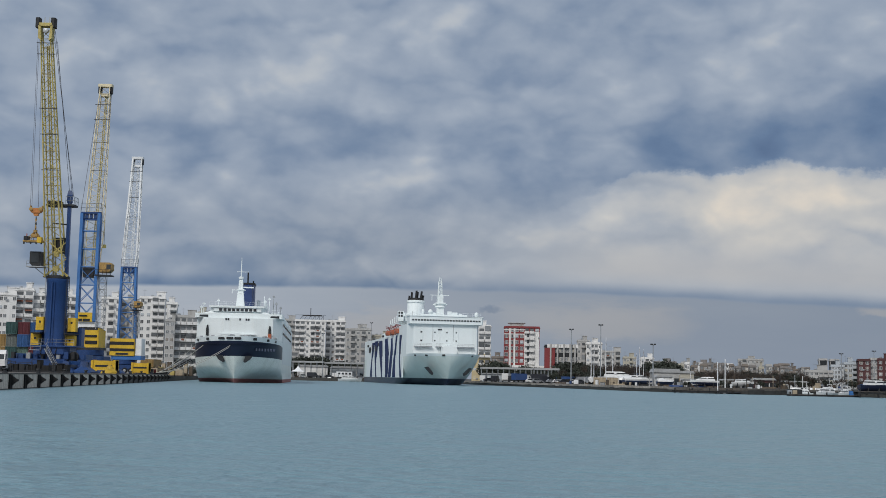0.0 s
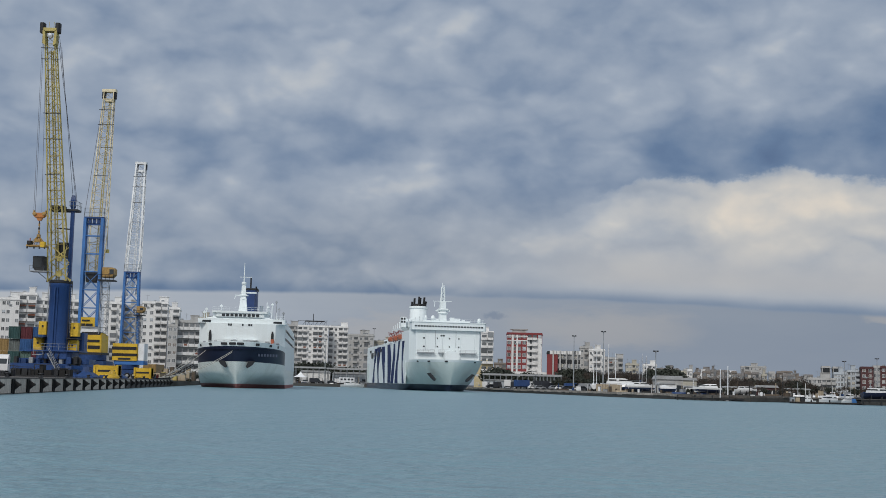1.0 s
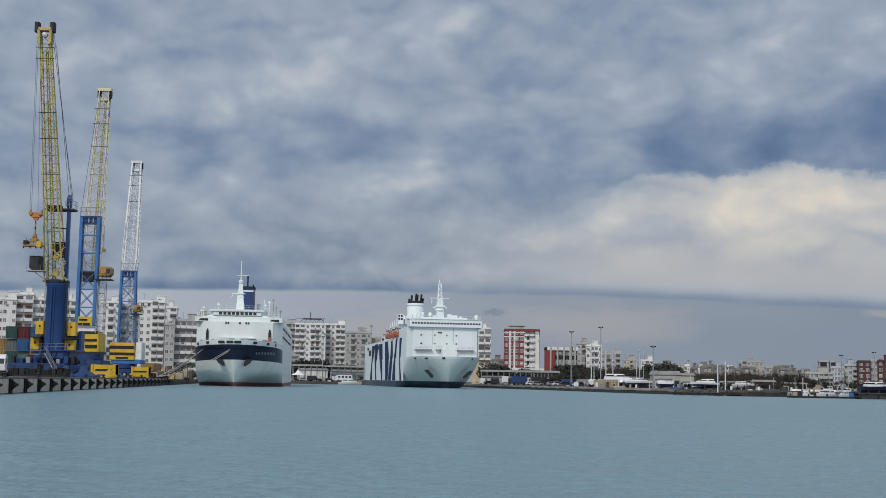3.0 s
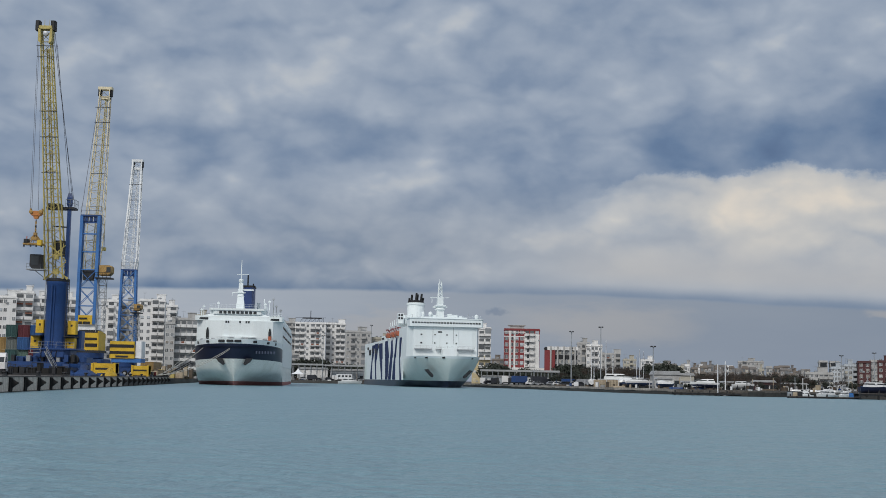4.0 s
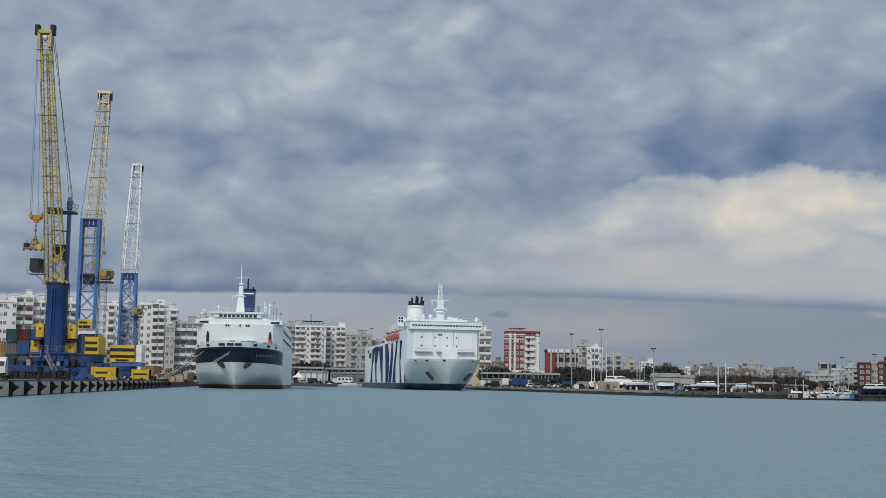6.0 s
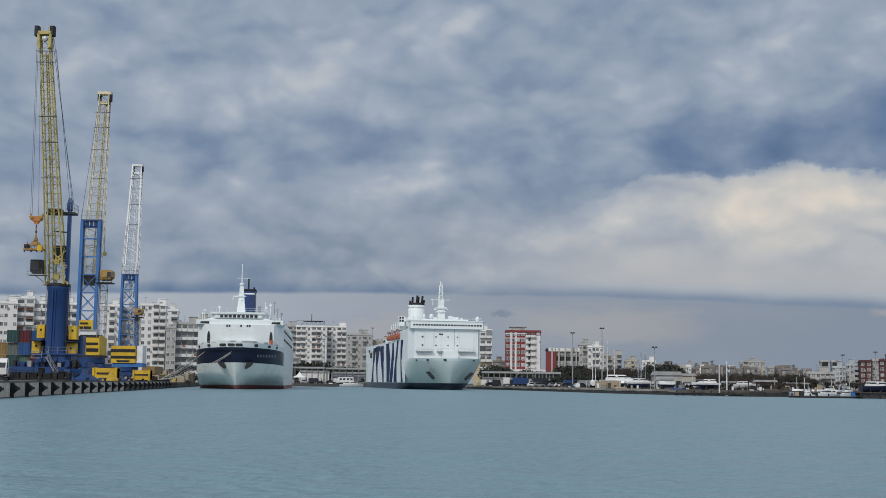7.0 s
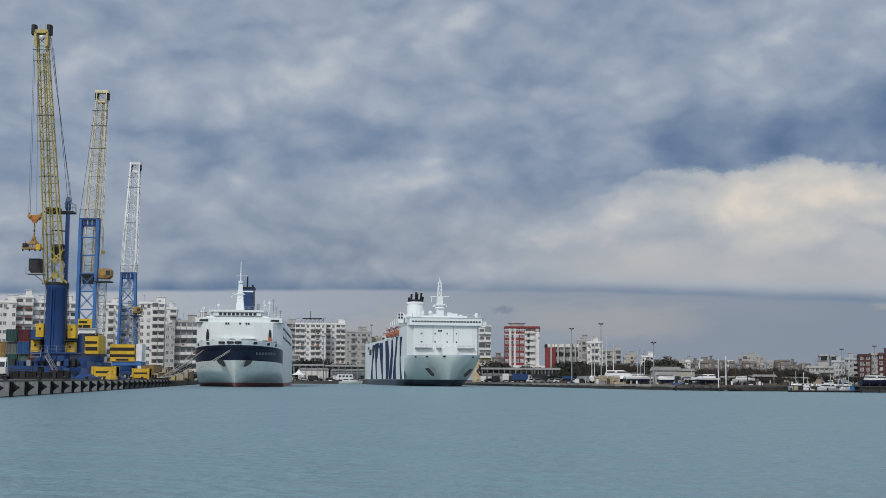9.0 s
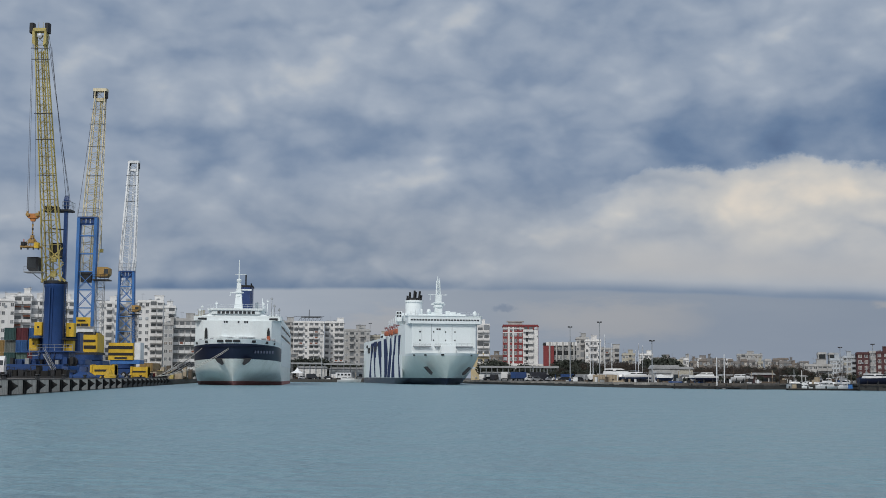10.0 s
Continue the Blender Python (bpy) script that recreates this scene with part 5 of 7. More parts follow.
def crane_cab(crane, ox, oz, x0, x1, z0, z1, y, cage_to):
    cb_ = part("cab", Mesh().prism([(x0 - ox, z0 - oz), (x1 - ox - 0.6, z0 - oz), (x1 - ox, z0 - oz + 0.6), (x1 - ox, z1 - oz - 0.3), (x1 - ox - 0.4, z1 - oz), (x0 - ox, z1 - oz)], y - 1.2, y + 1.2), RUSTY, crane, "rusty orange operator's cab")
    part("pane", Mesh().box(x1 - ox - 1.0, x1 - ox - 0.1, y - 1.24, y - 1.2, z0 - oz + 0.7, z1 - oz - 0.4), GLASS, cb_)
    part("cab_platform", rail(Mesh().box(x0 - ox - 0.8, x1 - ox, y - 1.5, y + 1.5, z0 - oz - 0.7, z0 - oz - 0.45), [(x0 - ox - 0.8, y - 1.5, z0 - oz - 0.45), (x1 - ox, y - 1.5, z0 - oz - 0.45)], 1.0, 0.05, 0.8), DARK, crane)
    part("stair_tower", Mesh().lattice((x0 - ox + 0.5, y, cage_to - oz), (x0 - ox + 0.5, y, z0 - oz - 0.7), 1.5, 1.5, 1.5, 1.5, 8, 0.07, 0.05), GREYM, crane, "grey ladder cage below the cab")


crane_cab(c2, c2x, c2z, -70.9, -68.4, 22.6, 24.7, 0.0, 10.9)
part("hook_block", Mesh().box(-72.0 - c2x - 0.5, -72.0 - c2x + 0.4, 5.6, 6.4, 28.4 - c2z, 29.1 - c2z, 0.15), OLIVE, c2)
part("hoist_rope", Mesh().bar((-72.0 - c2x, 6.0, 29.1 - c2z), (-72.2 - c2x, 6.0, 62.2 - c2z), 0.05, 4), ROPE, c2)
part("winch_house", Mesh().box(-74.8 - c2x, -72.3 - c2x, 0.6, 2.6, 21.7 - c2z, 23.7 - c2z, 0.2), DARK, c2, "dark winch in the tower")

c3, c3x, c3z = crane_portal(dict(
    d=327.0, px=-80.0, label="harbour crane with a blue lattice tower and white boom", bays=5, open=(), leg=0.36, chord=0.27,
    tower=(-81.7, -77.4, 9.7, 28.7, -81.4, -77.9),
    foot=(-80.0, 22.9), head=(-80.0, 57.7), w0=3.5, w1=2.2, hw=1.5,
    boom_m=BWHITE, cat_m=BWHITE, boom_label="white lattice boom", under=UBLUE, base=5.3,
    house=[("machine_house", YELLOW, -83.5, -77.2, 6.3, 10.6, -3.5, 4.0),
           ("black_stripe", BLACK, -83.6, -77.3, 9.0, 9.8, -3.56, -1.4),
           ("black_stripe", BLACK, -83.5, -77.2, 7.4, 8.1, -3.56, -1.4),
           ("lettering_bar", DARK, -82.0, -78.7, 6.5, 7.0, -3.54, -1.4),
           ("engine_box", BWHITE, -77.2 + 0.01, -75.5, 6.4, 10.7, -3.0, 3.0),
           ("skirt", LBLUE, -83.1, -75.5, 5.3, 6.3 - 0.004, -3.2, 3.5)]))
crane_cab(c3, c3x, c3z, -77.7, -75.9, 18.4, 20.1, 0.0, 11.5)

# ---------- on the crane quay ----------
def beam_thing(name, x0, x1, d, z0, z1, material, label, cat):
    """A box-girder lifting beam with end plates, lying on the quay."""
    m = Mesh().box(x0, x1, d - 1.2, d + 1.2, z0 + 0.25, z1, 0.2)
    m.box(x0, x0 + 0.5, d - 1.4, d + 1.4, z0, z1 + 0.15, 0.1).box(x1 - 0.5, x1, d - 1.4, d + 1.4, z0, z1 + 0.15, 0.1)
    o = part(name, m, material)
    tagged(o, label, cat)
    part("lettering_bar", Mesh().box((x0 + x1) / 2 - 1.6, (x0 + x1) / 2 + 1.8, d - 1.25, d - 1.2, (z0 + z1) / 2, (z0 + z1) / 2 + 0.4), DARK, o)
    return o


beam_thing("hopper_beam", -70.3, -65.3, 262, 1.852, 4.4, YELLOW, "yellow steel box beam lying on the quay", "lifting beam")
beam_thing("hopper_beam", -75.5, -71.2, 318, 1.852, 4.4, YELLOW, "short yellow box beam on the quay", "lifting beam")
gm = Mesh()
gx = -65.0
gm.loft([[(gx + r * 1.25 * cos(a), 255 + r * sin(a), z) for a in [2 * pi * i / 10 for i in range(10)]] for r, z in ((1.45, 1.852), (1.35, 2.2), (0.7, 2.7), (0.4, 3.3), (0.15, 3.5))])
gm.bar((gx, 255, 3.3), (gx + 1.2, 254.6, 2.2), 0.12).bar((gx, 255, 3.3), (gx - 1.2, 254.6, 2.2), 0.12)
tagged(part("grab", gm, YELLOW), "yellow clamshell grab standing on the quay", "grab")


CORR = {}


def container(x, y, z, col, label, rz=0.0, length=12.2):
    """A shipping container: ribbed box, corner posts, door with lock rods."""
    key = tuple(col)
    if key not in CORR:
        mt = mat("container_paint", col, 0.55, grain=4, stain=0.5, vary=0.22, dirt=(0.5, 0.42, 0.36), streak=0.6)
        body = Mesh()
        pts = []
        for i in range(4 * 6):
            xx = -1.15 + 2.3 * i / 23
            pts.append((xx, 0.06 if (i // 2) % 2 else 0.0))
        outline = pts + [(1.18, length - 0.02), (-1.18, length - 0.02)]
        body.loft([[(xx, yy + 0.03, zz) for xx, yy in outline] for zz in (0.12, 2.5)])
        fr = Mesh()
        for sx in (-1, 1):
            fr.box(sx * 1.16 - 0.06, sx * 1.16 + 0.06, 0.0, 0.16, 0.0, 2.59)
            fr.box(sx * 1.16 - 0.06, sx * 1.16 + 0.06, length - 0.16, length, 0.0, 2.59)
            fr.box(sx * 1.16 - 0.05, sx * 1.16 + 0.05, 0.16, length - 0.16, 2.48, 2.585)
        fr.box(-1.1, 1.1, 0.0, 0.12, 2.44, 2.588).box(-1.1, 1.1, 0.0, 0.12, 0.0, 0.15)
        rods = Mesh().bar((0, -0.03, 0.15), (0, -0.03, 2.45), 0.035, 4)
        CORR[key] = (mesh_data("body", body, mt), mesh_data("corner_frame", fr, mt), mesh_data("lock_rod", rods, mt))
    c = thing("container", pose(x, y, z, 0, 0, rz), label, "container", "stacked containers")
    part("body", CORR[key][0], None, c)
    part("corner_frame", CORR[key][1], None, c)
    for xx in (-0.85, -0.35, 0.35, 0.85):
        part("lock_rod", CORR[key][2], None, c).location = (xx, 0, 0)
    return c


GREENC, REDC, BLUEC, GREYC, LGREEN, TAN = (0.028, 0.075, 0.075), (0.10, 0.02, 0.028), (0.026, 0.09, 0.24), (0.13, 0.15, 0.145), (0.09, 0.15, 0.13), (0.28, 0.185, 0.07)
names = {GREENC: "dark green", REDC: "dark red", BLUEC: "blue", GREYC: "grey", LGREEN: "pale green", TAN: "ochre"}
cx = -90.4
for col, cols in enumerate(((GREYC, GREENC, GREYC, GREENC), (BLUEC, LGREEN, BLUEC, REDC), (REDC, REDC, BLUEC, BLUEC), (BLUEC, REDC, BLUEC), (GREYC, BLUEC))):
    for row, cc in enumerate(cols):
        container(cx + col * 2.5, 272 + (0.25 * ((col + row) % 3)), 1.852 + row * 2.6, cc, names[cc] + " steel shipping container in a stack")
for row, cc in enumerate((GREYC, TAN, TAN)):
    container(cx - 2.6, 273, 1.852 + row * 2.6, cc, "ochre steel shipping container in a stack")
container(-98.3, 430, 1.4, TAN, "ochre steel shipping container in the yard")
container(-96.4, 430.4, 1.4, TAN, "ochre steel shipping container in the yard")
for k, (px_, cc) in enumerate(((-98.3, TAN), (-96.4, TAN), (-93.0, BLUEC))):
    container(px_, 430.2, 4.0 if k < 2 else 1.4, cc, names[cc] + " steel shipping container in the yard")


# ---------- the town ----------
def block(name, x0, x1, d, z0, z1, floors, cols, wall, label, balconies=(), depth=14.0, category="apartment block", group="", win=(1.1, 1.25),
          roofhouse=True, rz=0.0, band=None, shutter=None, blank=()):
    """A flat-roofed building: wall, roof slab, windows with frames, balconies with parapets."""
    rnd = random.Random(int(abs(x0) * 10 + d))
    w, h = x1 - x0, z1 - z0
    rz = rz or -0.85 * math.degrees(atan2((x0 + x1) / 2, d))
    b = thing(name, pose((x0 + x1) / 2, d, z0, 0, 0, rz), label, category, group)
    part("wall", Mesh().box(-w / 2, w / 2, 0, depth, 0, h - 0.5), wall, b)
    rf = Mesh().box(-w / 2 - 0.25, w / 2 + 0.25, -0.25, depth + 0.25, h - 0.496, h - 0.1)
    rf.box(-w / 2, w / 2, 0, 0.25, h - 0.1, h + 0.5).box(-w / 2, -w / 2 + 0.25, 0.25, depth, h - 0.1, h + 0.5).box(w / 2 - 0.25, w / 2, 0.25, depth, h - 0.1, h + 0.5)
    roof = part("roof", rf, wall, b)
    if roofhouse:
        rx = rnd.uniform(-0.25, 0.2) * w
        part("stair_house", Mesh().box(rx, rx + min(4.5, w * 0.35), 3, 8, h - 0.1, h + 2.4).box(rx - 0.2, rx + min(4.5, w * 0.35) + 0.2, 2.8, 8.2, h + 2.4, h + 2.6), wall, roof)
        for k in range(int(w / 7) + 1):
            t_ = Mesh().turned([(0.6, h - 0.1), (0.62, h + 1.0), (0.3, h + 1.2)], 8, (rnd.uniform(-0.45, 0.45) * w, rnd.uniform(1.5, 5)))
            part("water_tank", t_, GREYM, roof)
        a_ = rnd.uniform(-0.4, 0.4) * w
        part("aerial", Mesh().bar((a_, 2, h), (a_, 2, h + 3.2), 0.06, 3).bar((a_ - 0.8, 2, h + 2.8), (a_ + 0.8, 2, h + 2.8), 0.05, 3), GREYM, roof)
    fh, cw = h / floors, w / cols
    ww, wh = min(win[0], cw * 0.7), min(win[1], fh * 0.62)
    frame_me = mesh_data("window", Mesh().box(-ww / 2 - 0.08, ww / 2 + 0.08, -0.06, 0.04, -0.08, 0.0).box(-ww / 2 - 0.08, ww / 2 + 0.08, -0.06, 0.04, wh, wh + 0.08)
                         .box(-ww / 2 - 0.08, -ww / 2, -0.05, 0.04, 0, wh).box(ww / 2, ww / 2 + 0.08, -0.05, 0.04, 0, wh).box(-0.03, 0.03, -0.05, 0.04, 0, wh), PLASTER[0])
    pane_me = mesh_data("pane", Mesh().box(-ww / 2, ww / 2, -0.02, 0.03, 0, wh), HAZEGLASS)
    bw, bd = cw * 0.92, 1.3
    bal_me = mesh_data("balcony", Mesh().box(-bw / 2, bw / 2, -bd, 0, -0.18, 0).box(-bw / 2, bw / 2, -bd, -bd + 0.1, 0.0, 0.95)
                       .box(-bw / 2, -bw / 2 + 0.1, -bd + 0.1, 0, 0, 0.95).box(bw / 2 - 0.1, bw / 2, -bd + 0.1, 0, 0, 0.95), band or wall)
    door_me = mesh_data("balcony_door", Mesh().box(-bw * 0.4, bw * 0.4, -0.05, 0.03, 0, min(2.2, fh * 0.75)), HAZEGLASS)
    awn_me = mesh_data("awning", Mesh().prism([(-0.1, 0), (-1.2, -0.5), (-1.2, -0.6), (0, -0.1)], -bw * 0.4, bw * 0.4, "x"), shutter or PLASTER[2])
    ac_me = mesh_data("air_conditioner", Mesh().box(-0.42, 0.42, -0.38, 0.0, 0, 0.6, 0.05), GREYM)
    infill_me = mesh_data("balcony_glazing", Mesh().box(-bw / 2 + 0.02, bw / 2 - 0.02, -bd + 0.02, -bd + 0.08, 0.95, fh - 0.2), HAZEGLASS)
    shut_me = mesh_data("shutter", Mesh().box(-ww / 2 + 0.02, ww / 2 - 0.02, -0.045, -0.022, wh * 0.25, wh), PLASTER[rnd.randrange(1, 5)])
    rail_me = mesh_data("laundry", Mesh().box(-bw * 0.3, bw * 0.25, -bd - 0.06, -bd - 0.01, 0.2, 0.9), [TILE, PLASTER[3], PLASTER[2], DGREY][rnd.randrange(4)])
    for f in range(floors):
        for c_ in range(cols):
            if (c_, f) in blank or c_ in [q for q in blank if isinstance(q, int)]:
                continue
            x, z = -w / 2 + cw * (c_ + 0.5), fh * f
            if c_ in balconies and f > 0:
                o = part("balcony", bal_me, None, b)
                o.location = (x, -0.003, z + 0.15)
                o2 = part("balcony_door", door_me, None, o)
                o2.location = (0, 0, 0.05)
                q = rnd.random()
                if q < 0.14:
                    part("balcony_glazing", infill_me, None, o)
                elif q < 0.24:
                    part("laundry", rail_me, None, o, "cloth hung over the parapet")
                if shutter and rnd.random() < 0.3:
                    o3 = part("awning", awn_me, None, o)
                    o3.location = (0, 0, min(2.5, fh * 0.85))
            else:
                o = part("window", frame_me, None, b)
                o.location = (x, 0, z + fh * 0.28)
                part("pane", pane_me, None, o)
                q = rnd.random()
                if q < 0.22:
                    part("shutter", shut_me, None, o)
                elif q < 0.34:
                    part("air_conditioner", ac_me, None, b).location = (x + cw * 0.36, -0.003, z + fh * 0.2)
    return b


G0 = 1.35
TOWER = "apartments behind the port"
PW, PG, PC, PB, PN = PLASTER
block("apartment_block", -158.9, -148.6, 450, G0, 28.5, 9, 7, PW, "white apartment block with a nearly blank gable wall", (), group=TOWER, blank=(0, 1, 2, 5), win=(1.3, 1.2))
block("apartment_block", -150.3, -144.1, 455, G0, 30.6, 9, 2, PW, "white apartment block with long balconies", (0, 1), group=TOWER, shutter=TILE)
block("apartment_block", -145.0, -139.8, 458, G0, 29.0, 9, 2, PW, "white apartment block with stacked balconies", (0, 1), group=TOWER)
block("apartment_block", -140.2, -132.8, 470, G0, 29.5, 9, 3, PW, "white apartment block behind the cranes", (1, 2), group=TOWER)
block("apartment_block", -131.7, -124.2, 500, G0, 30.7, 10, 3, PW, "white apartment block behind the cranes", (1,), group=TOWER)
block("apartment_block", -125.3, -117.5, 505, G0, 29.8, 9, 3, PG, "grey-white apartment block behind the cranes", (0, 2), group=TOWER)
block("apartment_block", -114.6, -105.0, 490, G0, 30.6, 11, 4, PW, "tall white apartment block with corner balconies", (2, 3), group=TOWER)
block("apartment_block", -112.6, -106.4, 520, G0, 30.2, 10, 2, PW, "white apartment block with balconies", (1,), group=TOWER)
block("apartment_block", -102.4, -98.9, 480, G0, 21.7, 7, 2, PG, "dark grey concrete block", (), group=TOWER)
block("apartment_block", -99.8, -91.2, 485, G0, 23.5, 7, 4, PG, "grey apartment block with long balconies", (0, 1, 2, 3), group=TOWER, band=PW)
block("apartment_block", -104.3, -96.8, 540, G0, 27.5, 8, 3, PC, "cream apartment block behind the ferry", (0,), group=TOWER)
b6 = block("apartment_block", -87.4, -77.0, 700, G0, 32.2, 10, 3, PG, "grey-white apartment block with balconies", (0, 1, 2), group=TOWER)
b7 = block("apartment_block", -76.6, -60.5, 680, G0, 31.2, 10, 6, PW, "white apartment block with glazed balconies and a steel roof canopy", (0, 1, 3, 4), group=TOWER, roofhouse=False)
cp = Mesh()
wq, hq = (-60.5 - -76.6) / 2, 31.2 - G0
cp.box(-wq * 0.5, wq * 0.75, 0, 8, hq + 2.6, hq + 2.9)
for k in range(6):
    x = -wq * 0.7 + k * wq * 0.27
    cp.bar((x, 0.2, hq + 0.3), (x + 1.6, 0.2, hq + 2.7), 0.12)
    cp.bar((x + 1.6, 0.2, hq + 0.3), (x + 1.6, 0.2, hq + 2.7), 0.1)
cp.bar((0, 2, hq + 2.8), (0, 2, hq + 6.6), 0.25).bar((-wq, 2, hq + 2.9), (wq, 2, hq + 3.0), 0.1)
part("roof_canopy", cp, DARK, b7, "dark steel roof canopy with an aerial")
block("apartment_block", -61.1, -50.8, 690, G0, 31.6, 10, 4, PW, "white apartment block with balconies", (0, 2, 3), group=TOWER)
block("apartment_block", -47.0, -34.0, 640, G0, 25.7, 7, 5, PG, "grey apartment block in the town", (1, 3), group=TOWER)
block("apartment_block", -34.5, -17.4, 650, G0, 23.0, 6, 6, PC, "cream apartment block in the town", (2, 4), group=TOWER)
cr_ = block("apartment_block", 15.0, 23.7, 600, G0, 27.0, 7, 3, PW, "white and cream apartment block with balconies", (1, 2), group=TOWER)
part("cream_base", Mesh().box(-4.345, 4.345, -0.03, -0.004, 0, 12.6), mat("plaster_ochre", (0.50, 0.42, 0.26), 0.85, stain=0.15, vary=0.14, streak=0.8), cr_, "ochre lower storeys")
# the red and white tower
xr0, xr1, dr = 30.8, 47.9, 620
rt = block("apartment_block", xr0, xr1, dr, G0 + 5.5, 27.5, 7, 7, REDP, "red and white apartment tower with white balconies", (4, 5), group=TOWER, band=PW, roofhouse=False, win=(1.5, 1.6))
hr = 27.5 - G0 - 5.5
wr = (xr1 - xr0) / 2
for k, (a, b_) in enumerate(((-0.72, -0.6), (-0.46, -0.36), (0.14, 0.98))):
    part("white_panel", Mesh().box(wr * a, wr * b_, -0.12, -0.004, 0, hr - (0.6 if k < 2 else 2.2)), PW, rt)
for z in (hr * 0.83, hr * 0.93):
    part("white_band", Mesh().box(-wr * 1.0, wr * 0.2, -0.16, -0.004, z, z + 0.4), PW, rt)
part("crown", Mesh().box(-wr * 0.7, wr * 0.1, 3, 9, hr + 0.3, hr + 2.0).box(-wr * 0.8, wr * 0.2, 2.5, 9.5, hr + 2.0, hr + 2.3), PG, rt)
part("white_window_strip", Mesh().box(wr * 0.3, wr * 0.42, -0.2, -0.12, 1, hr - 3), GLASS, rt)
block("podium_building", 27.6, 50.0, 615, G0, G0 + 7.3, 2, 12, PW, "pink and white podium under the red tower", (), category="building", depth=19, roofhouse=False, rz=0)
# red and dark office row with upright fins
ob = block("office_building", 48.7, 64.0, 600, G0, 18.4, 4, 14, DARK, "dark glass office building with a red bay and white fins", (), category="office", roofhouse=False, win=(0.9, 2.0))
wo, ho = (64.0 - 48.7) / 2, 18.4 - G0
part("red_bay", Mesh().box(-wo, -wo * 0.35, -0.9, -0.004, 3.2, ho - 1.0), REDP, ob, "red wall panel")
for f in (-0.62, -0.2, 0.18, 0.55, 0.85):
    part("parapet", Mesh().box(wo * f - 1.6, wo * f + 1.45, -0.88, -0.3, ho - 0.9, ho + 0.7), PW, ob, "white roof parapet")
    part("fin", Mesh().box(wo * f - 0.35, wo * f + 0.35, -1.3, -0.91, 0, ho + 0.9), PG, ob)
block("apartment_block", 68.2, 74.4, 640, G0, 22.3, 6, 3, PG, "grey apartment block in the town", (1,), group=TOWER)
block("apartment_block", 71.6, 79.3, 630, G0, 20.9, 6, 4, PW, "white apartment block in the town", (1, 2), group=TOWER)
block("apartment_block", 87.5, 97.9, 700, G0, 18.6, 6, 4, PG, "grey apartment block in the town", (1, 3), group=TOWER)
block("apartment_block", 98.2, 105.0, 690, G0, 15.4, 5, 4, PC, "cream apartment block in the town", (2,), group=TOWER)
block("apartment_block", 112.1, 119.6, 720, G0, 15.9, 5, 3, PW, "white apartment block in the town", (1,), group=TOWER)
# right-hand blocks
gl_ = block("apartment_block", 170.7, 174.3, 580, G0, 14.2, 5, 2, PG, "grey apartment block with dark glazing", (), group=TOWER, roofhouse=False)
for k in range(5):
    part("glazed_front", Mesh().box(-1.45, 1.45, -0.25, -0.08, 0.5 + k * 2.5, 2.5 + k * 2.5), GLASS, gl_, "dark window strip")
gl_ = block("apartment_block", 176.2, 180.2, 582, G0, 14.1, 5, 2, PG, "grey apartment block with dark glazing", (), group=TOWER, roofhouse=False)
for k in range(5):
    part("glazed_front", Mesh().box(-1.65, 0.40, -0.25, -0.08, 0.5 + k * 2.5, 2.5 + k * 2.5), GLASS, gl_, "dark window strip")
block("apartment_block", 163.9, 169.1, 540, G0, 10.9, 5, 4, PB, "blue-white apartment block with small windows", (), group=TOWER)
block("apartment_block", 170.9, 176.2, 545, G0, 12.1, 5, 3, PB, "blue-white apartment block with small windows", (2,), group=TOWER)
block("apartment_block", 147.4, 158.3, 520, G0, 8.2, 3, 6, PG, "pale grey-green low block with long balconies", (3, 4, 5), group=TOWER)
block("apartment_block", 172.0, 176.9, 530, G0, 13.3, 5, 2, BRICK, "red-brown brick block with an arched window bay", (), group=TOWER, roofhouse=False)
block("apartment_block", 177.7, 180.6, 532, G0, 13.9, 5, 2, PG, "grey window bay of a brick block", (), group=TOWER, roofhouse=False)
block("apartment_block", 180.0, 187.8, 530, G0, 13.7, 5, 3, BRICK, "red-brown brick apartment block", (), group=TOWER)

# low town along the far shore
rng = random.Random(7)
walls = [PG, DGREY, PN, DGREY, PC, PW, DGREY]
wn = {0: "grey", 1: "dark grey", 2: "brown", 3: "dark grey", 4: "cream", 5: "white", 6: "dark grey"}
xb = 1160
spots = []
while xb < 1600:
    wpx = rng.uniform(9, 20)
    spots.append((xb, xb + wpx, rng.uniform(640, 860), rng.uniform(2.0, 4.6), rng.randrange(7)))
    xb += wpx + rng.uniform(-4, 3)
for bx0, bx1, d, st, wi in spots:
    fx0, fx1 = (bx0 - 780) / 2289 * d, (bx1 - 780) / 2289 * d
    fl = int(st)
    block("town_house", fx0, fx1, d, G0, G0 + 1.0 + fl * 2.9, fl, max(2, int((fx1 - fx0) / 2.8)), walls[wi], wn[wi] + " low town house with a flat roof", (rng.randrange(3),),
          roofhouse=rng.random() < 0.4, category="house", group="low town", depth=9)
for bx0, wpx, d, fl, wi in ((500, 30, 640, 4, 0), (640, 30, 700, 5, 1), (872, 26, 680, 4, 2), (1160, 40, 900, 5, 1), (1230, 50, 920, 5, 3), (1310, 44, 900, 6, 0), (1385, 40, 940, 4, 2), (1560, 40, 700, 4, 1)):
    fx0, fx1 = (bx0 - 780) / 2289 * d, (bx0 + wpx - 780) / 2289 * d
    block("town_house", fx0, fx1, d, G0, G0 + 1.0 + fl * 2.9, fl, max(2, int((fx1 - fx0) / 2.8)), walls[wi], wn[wi] + " town building with a flat roof", (1,), category="house", group="low town", depth=9)

